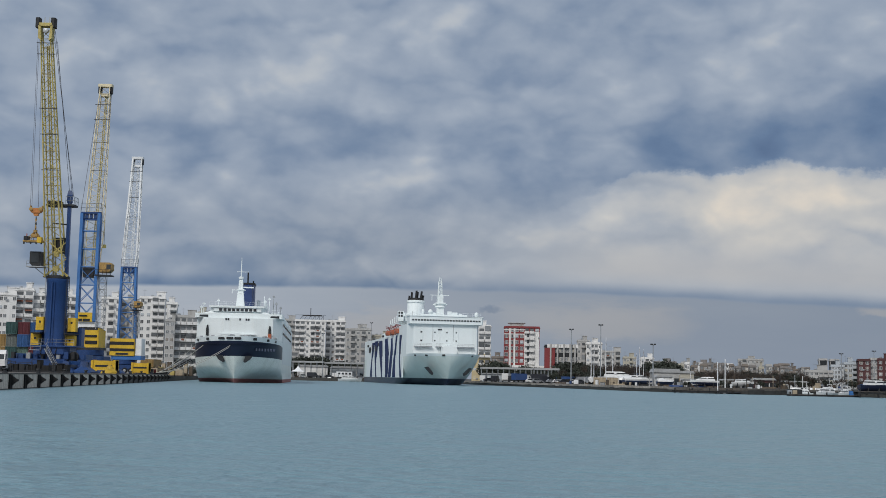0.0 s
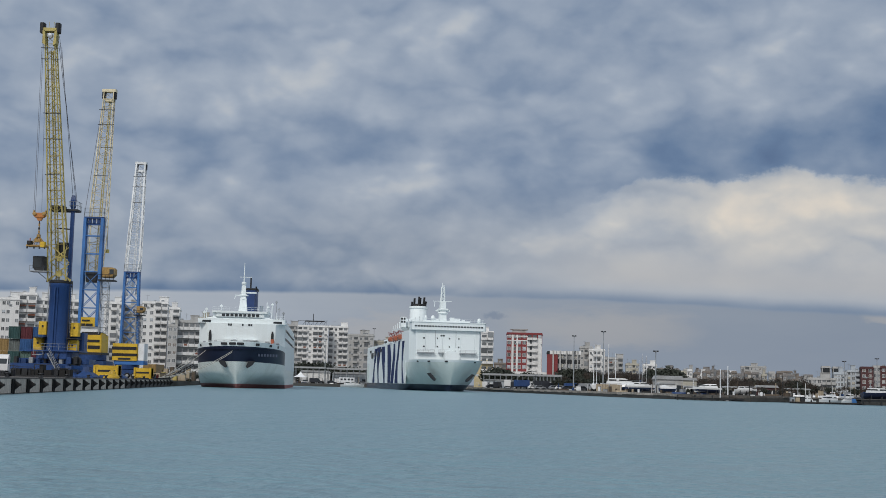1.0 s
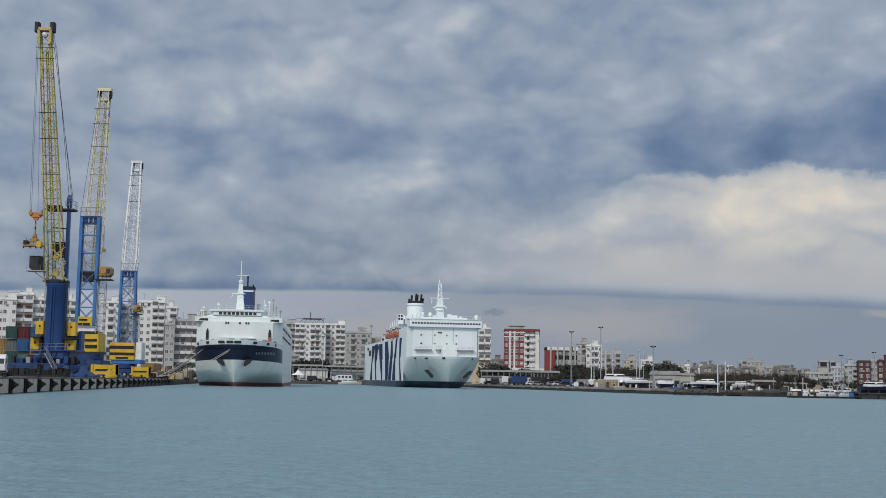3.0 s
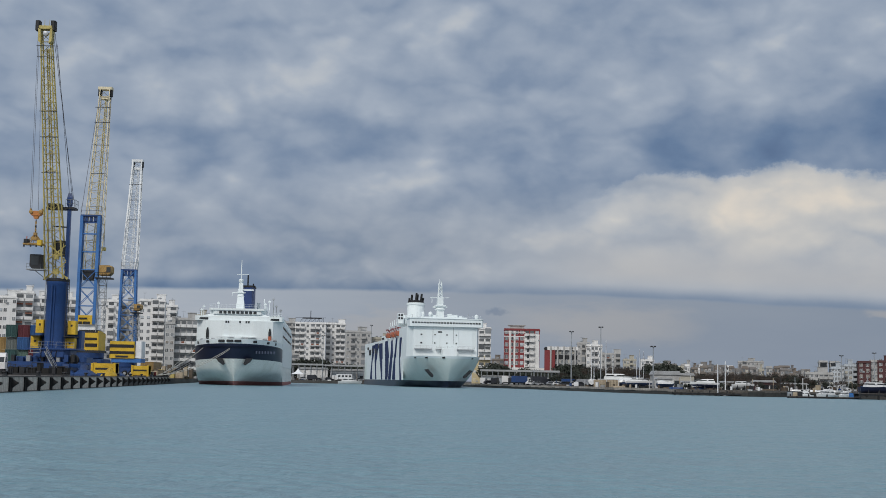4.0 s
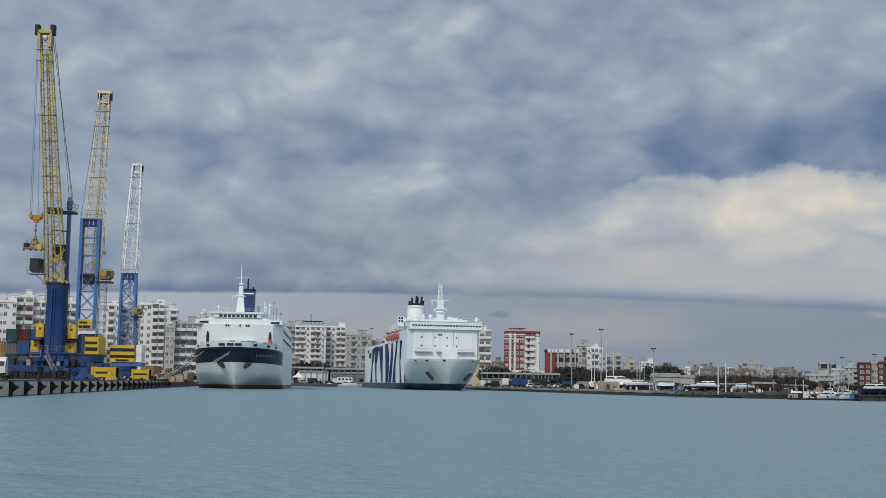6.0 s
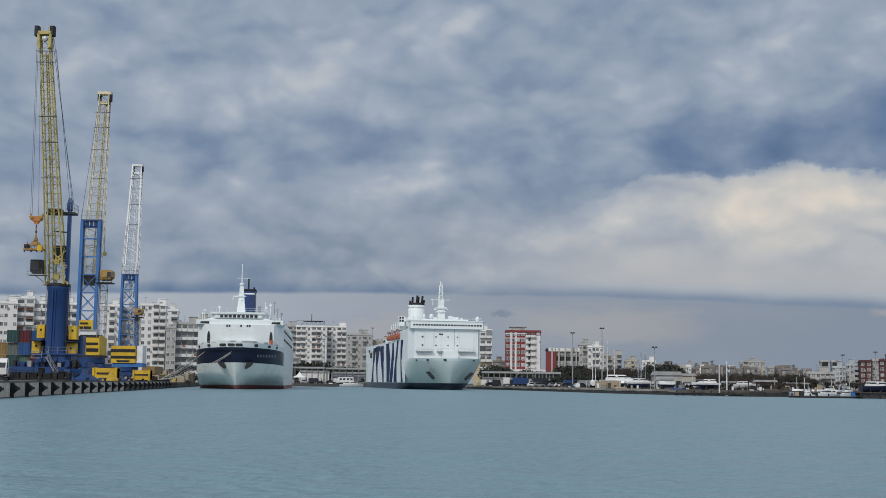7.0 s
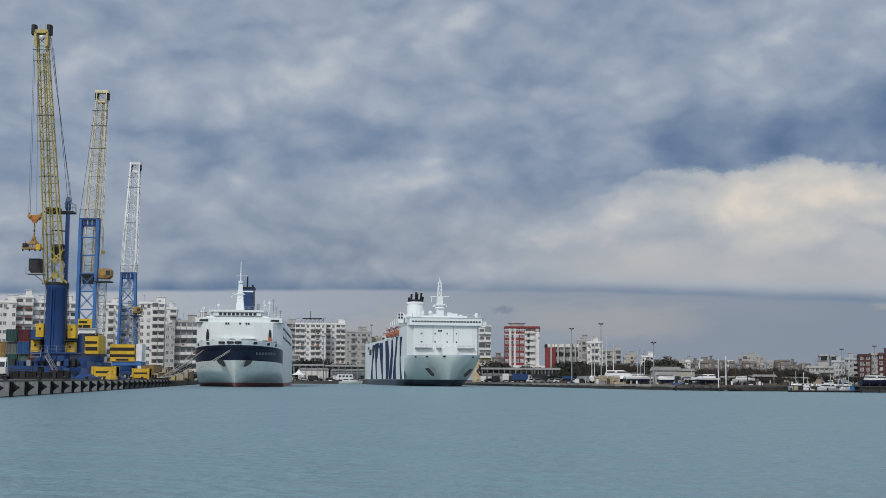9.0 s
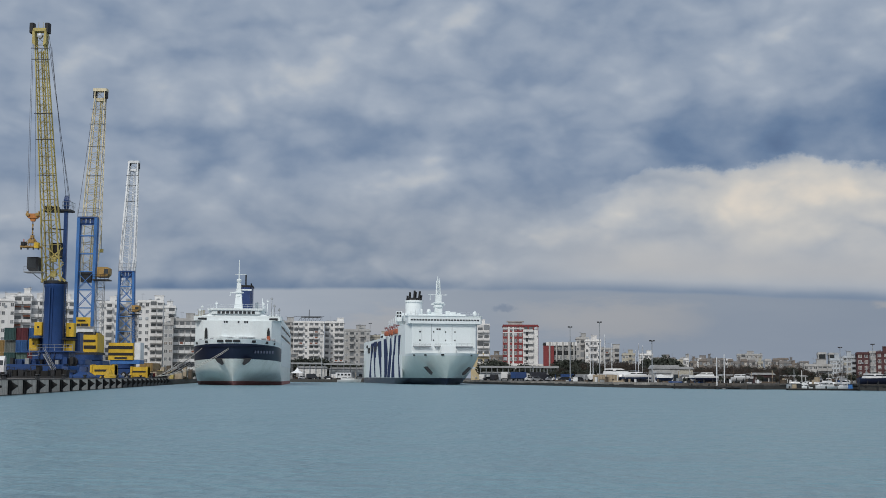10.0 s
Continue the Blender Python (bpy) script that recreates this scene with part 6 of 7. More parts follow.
# denser brown and grey houses in front of them
xb = 1192
while xb < 1424:
    wpx = rng.uniform(7, 15)
    d = rng.uniform(560, 632)
    fl = 3 if xb < 1395 else 2
    wi = rng.choice((1, 2, 2, 1, 0, 2, 4, 5))
    fx0, fx1 = (xb - 780) / 2289 * d, (xb + wpx - 780) / 2289 * d
    block("town_house", fx0, fx1, d, G0, G0 + rng.uniform(0.4, 1.8) + fl * 2.75, fl, max(2, int((fx1 - fx0) / 2.0)), walls[wi], wn[wi] + " narrow town house with a flat roof", (rng.randrange(2),),
          roofhouse=rng.random() < 0.35, category="house", group="low town", depth=8, win=(0.8, 1.0))
    xb += wpx + rng.uniform(0, 6)


# ---------- trees ----------
def tree_meshes(seed, h, w, bare):
    rnd = random.Random(seed)
    tr = Mesh()
    tr.bar((0, 0, 0), (0.1, 0, h * 0.4), 0.24, 6, 0.16)
    tips = []

    def grow(p, d, length, r, depth):
        q = p + d * length
        tr.bar(p, q, r, 4 if depth < 2 else 3, r * 0.65)
        tips.append(q)
        if depth < (4 if bare else 2):
            for _ in range(3):
                nd = (d + Vector((rnd.uniform(-0.8, 0.8), rnd.uniform(-0.8, 0.8), rnd.uniform(-0.1, 0.5)))).normalized()
                grow(q, nd, length * rnd.uniform(0.6, 0.8), max(r * 0.6, 0.025), depth + 1)

    for k in range(4):
        a = 2 * pi * k / 4 + rnd.random()
        grow(Vector((0.05, 0, h * (0.12 + 0.06 * k))), Vector((cos(a) * 0.6, sin(a) * 0.6, 0.8)).normalized(), h * 0.22, 0.11, 0)
    cr = Mesh()
    for _ in range(760 if not bare else 320):
        if bare:
            c = rnd.choice(tips) + Vector((rnd.gauss(0, 0.4), rnd.gauss(0, 0.4), rnd.gauss(0, 0.4)))
            d = Vector((rnd.gauss(0, 1), rnd.gauss(0, 1), rnd.gauss(0.4, 1))).normalized() * rnd.uniform(0.4, 0.9)
            cr.bar(c, c + d, 0.03, 3)
            continue
        lob = rnd.choice(tips[:40])
        c = lob + Vector((rnd.gauss(0, w * 0.13), rnd.gauss(0, w * 0.13), rnd.gauss(0.1, h * 0.09)))
        s = rnd.uniform(0.22, 0.6)
        vs = [c + Vector((rnd.uniform(-1, 1), rnd.uniform(-1, 1), rnd.uniform(-1, 1))) * s for _ in range(4)]
        cr.add(vs, [(0, 1, 2), (0, 2, 3), (0, 3, 1), (1, 3, 2)])
    return mesh_data("trunk", tr, BARK), mesh_data("crown", cr, BARE if bare else LEAF)


KINDS = [(tree_meshes(11 + k, 7.0, 6.0, False), False) for k in range(4)] + [(tree_meshes(31 + k, 7.5, 6.0, True), True) for k in range(3)]


def tree(px, d, h, kind, z=G0):
    (tm, cm), bare = KINDS[kind]
    t_ = thing("tree", pose(px, d, z, 0, 0, (px * 37) % 360) @ Matrix.Scale(h / 8.5, 4), "bare brown winter tree behind the shore" if bare else "dark evergreen tree with a ragged crown", "tree", "trees along the shore")
    part("trunk", tm, None, t_)
    part("crown", cm, None, t_)


def tree_row(a, b, d, h, n, kinds, spread=8.0):
    for k in range(n):
        px = a + (b - a) * (k + rng.random()) / n
        dd = d + rng.uniform(-spread, spread)
        tree((px - 780) / 2289 * dd, dd, h * rng.uniform(0.75, 1.2), rng.choice(kinds))


tree_row(520, 580, 617, 12.0, 22, (0, 1, 2, 3))
tree_row(575, 655, 619, 9.5, 24, (0, 1, 2, 4))
tree_row(866, 905, 560, 10.5, 12, (0, 1, 2))
tree_row(925, 965, 560, 9.0, 10, (1, 2, 3))
tree_row(965, 1000, 540, 7.5, 10, (1, 0, 4))
tree_row(995, 1040, 520, 10.0, 14, (0, 2, 3))
tree_row(1040, 1080, 540, 9.5, 12, (0, 3, 5))
tree_row(1085, 1150, 540, 8.5, 16, (4, 5, 0, 1))
tree_row(1158, 1176, 520, 12.0, 9, (0, 1, 2))
tree_row(1180, 1196, 520, 11.5, 9, (0, 1, 2))
tree_row(1150, 1205, 510, 7.5, 10, (0, 1, 2))
tree_row(1225, 1300, 430, 5.5, 24, (4, 5, 6, 0, 1))
tree_row(1300, 1440, 390, 5.0, 50, (4, 5, 6, 4, 5, 1))
tree_row(1200, 1440, 560, 8.0, 40, (4, 5, 6, 0, 2))
tree_row(1440, 1580, 480, 4.5, 16, (1, 4, 6))
tree_row(255, 345, 470, 3.5, 8, (0, 4))


# ---------- boats, vehicles and yard clutter ----------
HULLW = mat("white_gelcoat", (0.64, 0.65, 0.655), 0.3, stain=0.4, vary=0.08)
HULLB = mat("blue_antifouling", (0.03, 0.05, 0.11), 0.5)
YGLASS = mat("tinted_boat_window", (0.012, 0.014, 0.018), 0.5, vary=0.2, spec=0.2)
TANC = mat("tan_block", (0.36, 0.30, 0.22), 0.85, stain=0.6, vary=0.2)
CARS = {"white": mat("white_car_paint", (0.7, 0.7, 0.7), 0.3, vary=0.05), "dark": mat("dark_car_paint", (0.03, 0.032, 0.04), 0.3, vary=0.1),
        "silver": mat("silver_car_paint", (0.33, 0.34, 0.36), 0.3, metal=0.5, vary=0.08), "blue": mat("blue_car_paint", (0.03, 0.07, 0.2), 0.3, vary=0.1)}


def boat_hull(L, B, H, material, name, parent, draft=0.5):
    m = Mesh()
    rings = []
    for k in range(13):
        f = k / 12
        w = B / 2 * (1 - max(0.0, (f - 0.45) / 0.55) ** 2.2) * (0.88 + 0.12 * min(1, f * 3))
        w = max(w, 0.03)
        sh = H * (1 + 0.28 * f ** 2)
        x = -L / 2 + L * f
        rings.append([(x, -w, sh), (x, -w * 0.93, sh * 0.45), (x - 0.06 * L * f ** 3, -w * 0.55, -draft * 0.4), (x - 0.1 * L * f ** 3, 0, -draft),
                      (x - 0.06 * L * f ** 3, w * 0.55, -draft * 0.4), (x, w * 0.93, sh * 0.45), (x, w, sh)])
    m.loft(rings)
    return part(name, m, material, parent, smooth=True)


def motor_yacht(x, y, z, L, rz, label, ashore=False, fly=True, bottom=None, paint=None):
    """A motor yacht: flared hull, deckhouse with dark windows, flybridge, radar arch."""
    b = thing("motor_yacht", pose(x, y, z, 0, 0, rz), label, "boat", "boats along the shore")
    B, H = L * 0.28, L * 0.112
    boat_hull(L, B, H, paint or HULLW, "hull", b)
    if bottom:
        boat_hull(L * 0.97, B * 0.96, H * 0.45, bottom, "bottom_paint", b, 0.56)

    TINT = YGLASS

    def house(nm, x0, x1, w, z0, z1, material, r0=0.9, r1=0.5, inset=0.0):
        part(nm, Mesh().loft([[(x0 + inset, -w, z0), (x1, -w * 0.75, z0), (x1, w * 0.75, z0), (x0 + inset, w, z0)],
                              [(x0 + 0.2, -w * 0.92, z1), (x1 - (z1 - z0) * r0, -w * 0.68, z1), (x1 - (z1 - z0) * r0, w * 0.68, z1), (x0 + 0.2, w * 0.92, z1)]]), material, b)

    house("deckhouse", -L * 0.36, L * 0.36, B * 0.40, H * 1.02, H * 1.58, HULLW, 2.4)
    house("window_band", -L * 0.30, L * 0.22, B * 0.385, H * 1.584, H * 1.86, TINT, 2.2)
    part("pillar", Mesh().box(-L * 0.12, -L * 0.06, -B * 0.39, B * 0.39, H * 1.58, H * 1.87), HULLW, b)
    house("hardtop", -L * 0.33, L * 0.15, B * 0.40, H * 1.864, H * 2.10, HULLW, 3.0, inset=0.1)
    if fly:
        house("flybridge", -L * 0.28, L * 0.06, B * 0.34, H * 2.124, H * 2.62, HULLW, 1.6)
        house("screen", -L * 0.04, L * 0.0, B * 0.3, H * 2.624, H * 2.95, TINT, 1.0)
        part("radar_arch", Mesh().tube([(-L * 0.2, -B * 0.34, H * 2.6), (-L * 0.23, -B * 0.28, H * 3.2), (-L * 0.23, B * 0.28, H * 3.2), (-L * 0.2, B * 0.34, H * 2.6)], 0.07), HULLW, b)
        part("aerial", Mesh().bar((-L * 0.23, 0, H * 3.2), (-L * 0.23, 0, H * 5.0), 0.05, 3), HULLW, b)
    part("rail", rail(Mesh(), [(L * 0.1, -B * 0.45, H * 1.1), (L * 0.36, -B * 0.3, H * 1.2), (L * 0.49, 0, H * 1.3), (L * 0.36, B * 0.3, H * 1.2), (L * 0.1, B * 0.45, H * 1.1)], 0.7, 0.03, 1.2), GREYM, b)
    if ashore:
        for k in (-0.3, 0.0, 0.28):
            part("cradle", Mesh().box(L * k - 0.2, L * k + 0.2, -B * 0.35, B * 0.35, -1.0, -0.25).bar((L * k, -B * 0.4, -1.0), (L * k, -B * 0.4, 0.4), 0.12).bar((L * k, B * 0.4, -1.0), (L * k, B * 0.4, 0.4), 0.12), DARK, b)
    return b


def sail_boat(x, y, z, L, mast, rz, label, thick=0.09, ashore=False):
    b = thing("sailing_yacht", pose(x, y, z, 0, 0, rz), label, "boat", "boats along the shore")
    boat_hull(L, L * 0.3, L * 0.1, HULLW, "hull", b, 0.6)
    part("coachroof", Mesh().loft([[(-L * 0.15, -L * 0.08, L * 0.1), (L * 0.2, -L * 0.05, L * 0.1), (L * 0.2, L * 0.05, L * 0.1), (-L * 0.15, L * 0.08, L * 0.1)],
                                   [(-L * 0.13, -L * 0.07, L * 0.15), (L * 0.15, -L * 0.04, L * 0.14), (L * 0.15, L * 0.04, L * 0.14), (-L * 0.13, L * 0.07, L * 0.15)]]), HULLW, b)
    part("mast", Mesh().bar((L * 0.05, 0, L * 0.1), (L * 0.05, 0, mast), thick, 8, thick * 0.7), BWHITE, b, "tall white mast")
    part("boom", Mesh().bar((L * 0.05, 0, L * 0.24), (-L * 0.38, 0, L * 0.25), 0.13, 6), HULLW, b)
    st = Mesh()
    for a in ((L * 0.49, 0, L * 0.13), (-L * 0.49, 0, L * 0.12), (0, L * 0.14, L * 0.1), (0, -L * 0.14, L * 0.1)):
        st.bar(a, (L * 0.05, 0, mast * 0.97), 0.018, 3)
    st.bar((L * 0.05, -L * 0.1, mast * 0.6), (L * 0.05, L * 0.1, mast * 0.6), 0.03, 3)
    part("rigging", st, ROPE, b)
    if ashore:
        for k in (-0.25, 0.2):
            part("cradle", Mesh().box(L * k - 0.2, L * k + 0.2, -L * 0.1, L * 0.1, -1.1, -0.3), DARK, b)
    return b


def car(x, y, z, rz, colour, kind="car"):
    L, W, H = {"car": (4.2, 1.75, 1.45), "van": (5.2, 2.0, 2.4), "truck": (8.0, 2.5, 3.3)}[kind]
    c = thing(kind if kind != "car" else "parked_car", pose(x, y, z, 0, 0, rz), colour + {"car": " parked car on the quay", "van": " parked delivery van on the quay", "truck": " box truck parked on the quay"}[kind], kind, "vehicles on the shore")
    mt = CARS[colour]
    if kind == "car":
        prof = [(-L / 2, 0.35), (L / 2, 0.35), (L / 2, 0.7), (L * 0.28, 0.88), (L * 0.1, H), (-L * 0.3, H), (-L * 0.46, 0.95), (-L / 2, 0.85)]
        gl = [(L * 0.25, 0.9), (L * 0.09, H - 0.08), (-L * 0.28, H - 0.08), (-L * 0.42, 0.95)]
    elif kind == "van":
        prof = [(-L / 2, 0.4), (L / 2, 0.4), (L / 2, 1.0), (L * 0.42, 1.2), (L * 0.28, H), (-L / 2, H)]
        gl = [(L * 0.40, 1.25), (L * 0.29, H - 0.2), (L * 0.14, H - 0.2), (L * 0.14, 1.25)]
    else:
        prof = [(-L / 2, 0.9), (L * 0.24, 0.9), (L * 0.24, H), (-L / 2, H)]
        gl = [(L * 0.46, 1.6), (L * 0.45, 2.3), (L * 0.34, 2.3), (L * 0.34, 1.6)]
        part("cab", Mesh().prism([(L * 0.26, 0.5), (L * 0.5, 0.5), (L * 0.5, 1.5), (L * 0.46, 2.5), (L * 0.26, 2.6)], -W / 2, W / 2), CARS["white"], c)
        part("chassis", Mesh().box(-L / 2, L * 0.3, -W * 0.35, W * 0.35, 0.55, 0.896), DARK, c)
    part("body", Mesh().prism(prof, -W / 2, W / 2), mt, c)
    part("glazing", Mesh().prism(gl, -W / 2 - 0.02, W / 2 + 0.02), GLASS, c)
    for sx in (-0.32, 0.32):
        for sy in (-1, 1):
            part("wheel", Mesh().loft([[(L * sx + 0.33 * cos(2 * pi * i / 10), sy * (W / 2 - 0.1) + dy, 0.335 + 0.33 * sin(2 * pi * i / 10)) for i in range(10)] for dy in (-0.1, 0.1)]), RUBBER, c)
    return c


def lamp_pole(x, y, h, label="tall grey floodlight pole", z=G0, double=False):
    p = thing("floodlight_pole", pose(x, y, z), label, "light pole", "floodlight poles")
    part("pole", Mesh().bar((0, 0, 0), (0, 0, h), 0.2, 8, 0.11), GREYM, p, smooth=True)
    part("head_ring", Mesh().turned([(0.3, h - 0.2), (0.55, h - 0.1), (0.55, h + 0.05), (0.2, h + 0.15)], 10), GREYM, p)
    for k in range(4):
        a = pi / 4 + k * pi / 2
        part("floodlight", Mesh().box(0.6 * cos(a) - 0.25, 0.6 * cos(a) + 0.25, 0.6 * sin(a) - 0.2, 0.6 * sin(a) + 0.2, h - 0.15, h + 0.2, 0.04), DARK, p)
    return p


lamp_pole(48.9, 392, 19.4 - G0)
lamp_pole(41.8, 410, 18.6 - G0)
lamp_pole(57.9, 350, 12.6 - G0)
lamp_pole(-32.0, 600, 27.3 - G0)
lamp_pole(-53.4, 590, 21.6 - G0)
lamp_pole(155.7, 500, 14.9 - G0)
lamp_pole(168.4, 500, 16.2 - G0)
lamp_pole(-101.5, 330, 26.1 - G0)

# ship and quay ropes
def rope(a, b, sag, label):
    a, b = Vector(a), Vector(b)
    pts = [a.lerp(b, k / 10) - Vector((0, 0, sag * 4 * (k / 10) * (1 - k / 10))) for k in range(11)]
    tagged(part("mooring_rope", Mesh().tube(pts, 0.065, 5), HEMP), label, "rope", "mooring ropes")


rope((-52.3, 333, 10.9), (-69.6, 318, 2.2), 1.6, "pale mooring rope from the ferry bow to the quay")
rope((-52.0, 333, 10.9), (-70.2, 322, 2.2), 1.9, "pale mooring rope from the ferry bow to the quay")
rope((-60.5, 338, 10.9), (-70.8, 325, 2.2), 0.8, "pale mooring rope from the ferry bow to the quay")
rope((-64.2, 345, 10.8), (-71.4, 330, 2.2), 0.5, "pale mooring rope from the ferry bow to the quay")

# rubble heap at the quay's end
rr = random.Random(4)
hp = Mesh()
n1, n2 = 22, 12
hp.loft([[(-78.5 - 14 + 14 * 2 * i / n1 * 0.5, 392 + j * 1.6, max(1.3, 1.3 + 2.6 * exp(-((i / n1 - 0.62) * 3) ** 2) * sin(pi * j / n2) * rr.uniform(0.6, 1.15))) for i in range(n1 + 1)] for j in range(n2 + 1)], close=False)
tagged(part("rubble_heap", hp, EARTH), "brown heap of earth and rubble on the quay", "rubble")

# gangway from the quay up to the ferry
gw = thing("gangway", pose(0, 0, 0), "grey lattice gangway between quay and ferry", "gangway")
part("truss", Mesh().lattice((-75.5, 356, 2.3), (-68.3, 356, 6.6), 1.2, 1.2, 1.2, 1.2, 9, 0.07, 0.045, side=(0, 1, 0)), GREYM, gw)
part("tread", Mesh().bar((-75.5, 356, 1.95), (-68.3, 356, 6.0), 0.5, 4), DARK, gw)
part("foot", Mesh().box(-77.2, -75.2, 355, 357, 1.352, 2.0, 0.1), DARK, gw)
# white tractor unit at the quay's near end
tk = thing("truck_tractor", pose(-69.9, 205, 1.852, 0, 0, -80), "white truck tractor standing on the quay", "truck")
part("cab", Mesh().prism([(-0.4, 0.9), (1.9, 0.9), (2.0, 1.9), (1.75, 2.8), (1.3, 3.3), (0.6, 3.45), (-0.2, 3.3), (-0.4, 3.0)], -1.25, 1.25), CARS["white"], tk)
part("windscreen", Mesh().prism([(2.0, 1.95), (1.79, 2.75), (1.7, 2.75), (1.9, 1.95)], -1.1, 1.1), GLASS, tk)
part("side_window", Mesh().prism([(0.6, 1.95), (1.65, 1.95), (1.45, 2.75), (0.6, 2.75)], -1.28, 1.28), GLASS, tk)
part("chassis", Mesh().box(-4.2, 1.9, -0.9, 0.9, 0.6, 0.896), DARK, tk)
part("fuel_tank", Mesh().box(-2.2, -0.8, -1.2, 1.2, 0.5, 1.1, 0.15), GREYM, tk)
for sx in (-3.4, -2.4, 1.1):
    for sy in (-1, 1):
        part("wheel", Mesh().loft([[(sx + 0.5 * cos(2 * pi * i / 14), sy * 1.05 + dy, 0.5 + 0.5 * sin(2 * pi * i / 14)) for i in range(14)] for dy in (-0.18, 0.18)]), RUBBER, tk)


def clutter(x, y, z, w, h, seed, material, label, cat="equipment"):
    """A low heap of gear: a skid with crates, drums and a frame."""
    r = random.Random(seed)
    g = thing("yard_gear", pose(x, y, z), label, cat, "gear on the quay")
    part("skid", Mesh().box(-w / 2, w / 2, -1, 1, 0.002, 0.3), DARK, g)
    xx = -w / 2
    while xx < w / 2 - 0.6:
        ww = r.uniform(0.6, 1.4)
        hh = h * r.uniform(0.35, 0.9)
        if r.random() < 0.3:
            part("drum", Mesh().turned([(0.3, 0.3), (0.32, 0.6), (0.3, 0.62), (0.32, 1.1), (0.25, 1.2)], 10, (xx + 0.4, r.uniform(-0.4, 0.2))), r.choice([DARK, LBLUE, REDP]), g, smooth=True)
        else:
            part("crate", Mesh().box(xx, xx + ww, -0.8, 0.8, 0.3, 0.3 + hh, 0.06), r.choice([material, DARK, RUBBER]), g)
        xx += ww + 0.15
    part("frame", Mesh().tube([(-w / 2, -0.9, 0.3), (-w / 2, -0.9, h), (w / 2, -0.9, h), (w / 2, -0.9, 0.3)], 0.06), DARK, g)
    return g


clutter(-69.0, 215, 1.85, 3.2, 1.6, 3, DARK, "dark crates and drums on a skid by the crane")
clutter(-66.1, 212, 1.85, 2.2, 1.2, 5, REDP, "rusty gear on a skid by the crane")
clutter(-74.2, 225, 1.85, 1.4, 1.8, 8, RUSTY, "rusty gear cabinet by the crane")
clutter(-63.6, 208, 1.85, 3.4, 2.0, 31, DARK, "dark oily gear and drums under the crane")
clutter(-63.4, 216, 1.85, 3.0, 1.5, 33, DARK, "dark cable reels and crates under the crane")
clutter(-74.5, 222, 1.85, 2.4, 1.9, 36, DARK, "dark crates and drums by the crane")
clutter(-73.8, 338, 1.85, 6.0, 1.6, 9, TANC, "mixed crates near the end of the quay")
clutter(-76.0, 330, 1.85, 4.0, 2.4, 12, YELLOW, "yellow and tan crates near the end of the quay")
for k in range(7):
    o = thing("stacked_pipe_rack", pose(-86.9 + k * 1.5, 400 + k, G0), "tan upright cargo frame in the yard", "cargo frame", "cargo frames")
    part("frame", Mesh().box(-0.55, 0.55, -1, 1, 0.2, 3.2 + (k % 3) * 0.5, 0.05).box(-0.65, 0.65, -1.1, 1.1, 0.002, 0.2), TANC if k % 2 else EARTH, o)

for k in range(9):
    xx = -86.8 + k * 1.25
    o = thing("cargo_crate", pose(xx, 385 + (k % 2) * 0.6, G0 + 0.002), ("yellow" if k % 3 == 0 else "tan") + " timber cargo crate stacked in the yard", "crate", "crates in the yard")
    part("body", Mesh().box(-0.58, 0.58, -0.8, 0.8, 0.15, 1.9 + (k % 4) * 0.22, 0.04), OLIVE if k % 3 == 0 else TANC, o)
    part("pallet", Mesh().box(-0.6, 0.6, -0.85, 0.85, 0.0, 0.15), BARK, o)
# basin end: footbridge-like canopy, parked vehicles, moored launch
def canopy(x0, x1, y, h, label, posts=8, depth=5.0):
    c = thing("canopy", pose((x0 + x1) / 2, y, G0), label, "canopy")
    w = (x1 - x0) / 2
    part("roof", Mesh().prism([(-w, h), (w, h), (w, h + 0.5), (w * 0.98, h + 0.75), (-w * 0.98, h + 0.75), (-w, h + 0.5)], -depth / 2, depth / 2), ROOFM, c, "pale flat roof")
    for k in range(posts):
        for s in (-1, 1):
            part("post", Mesh().bar((-w * 0.95 + 1.9 * w * k / (posts - 1), s * depth * 0.42, 0), (-w * 0.95 + 1.9 * w * k / (posts - 1), s * depth * 0.42, h), 0.13, 6), GREYM, c)
    return c


canopy(-67.3, -53.1, 592, 8.1 - G0, "long grey shed roof at the basin's end", 6)
canopy(-52.9, -34.4, 596, 7.9 - G0, "long pale elevated roof at the basin's end", 7)
canopy(16.4, 37.5, 520, 6.4 - G0, "long white canopy roof along the quay", 10)
canopy(36.7, 46.8, 505, 6.3 - G0, "white canopy roof along the quay", 8)
motor_yacht(-39.4, 572, 0.0, 10.5, 12, "white motor launch moored at the basin's end", fly=False)
cv = thing("caravan", pose(-43.0, 586, G0, 0, 0, 4), "pale site caravan parked at the basin's end", "caravan")
part("body", Mesh().box(-3.6, 3.6, -1.2, 1.2, 0.6, 3.0, 0.25), BWHITE, cv)
for q in range(4):
    part("window", Mesh().box(-2.8 + q * 1.6, -1.8 + q * 1.6, -1.23, -1.18, 1.7, 2.5), GLASS, cv)
part("skirt", Mesh().box(-3.4, 3.4, -1.1, 1.1, 0.002, 0.596), DARK, cv)
tn = thing("marquee_tent", pose(-64.2, 588, G0), "white peaked tent on the quay", "tent")
part("roof", Mesh().loft([[(x_ * w_, y_ * w_, z_) for x_, y_ in ((-1, -1), (1, -1), (1, 1), (-1, 1))] for w_, z_ in ((3.0, 2.6), (1.2, 3.6), (0.15, 5.0))]), BWHITE, tn)
for x_ in (-2.8, 2.8):
    for y_ in (-2.8, 2.8):
        part("leg", Mesh().bar((x_, y_, 0), (x_, y_, 2.6), 0.08, 5), GREYM, tn)
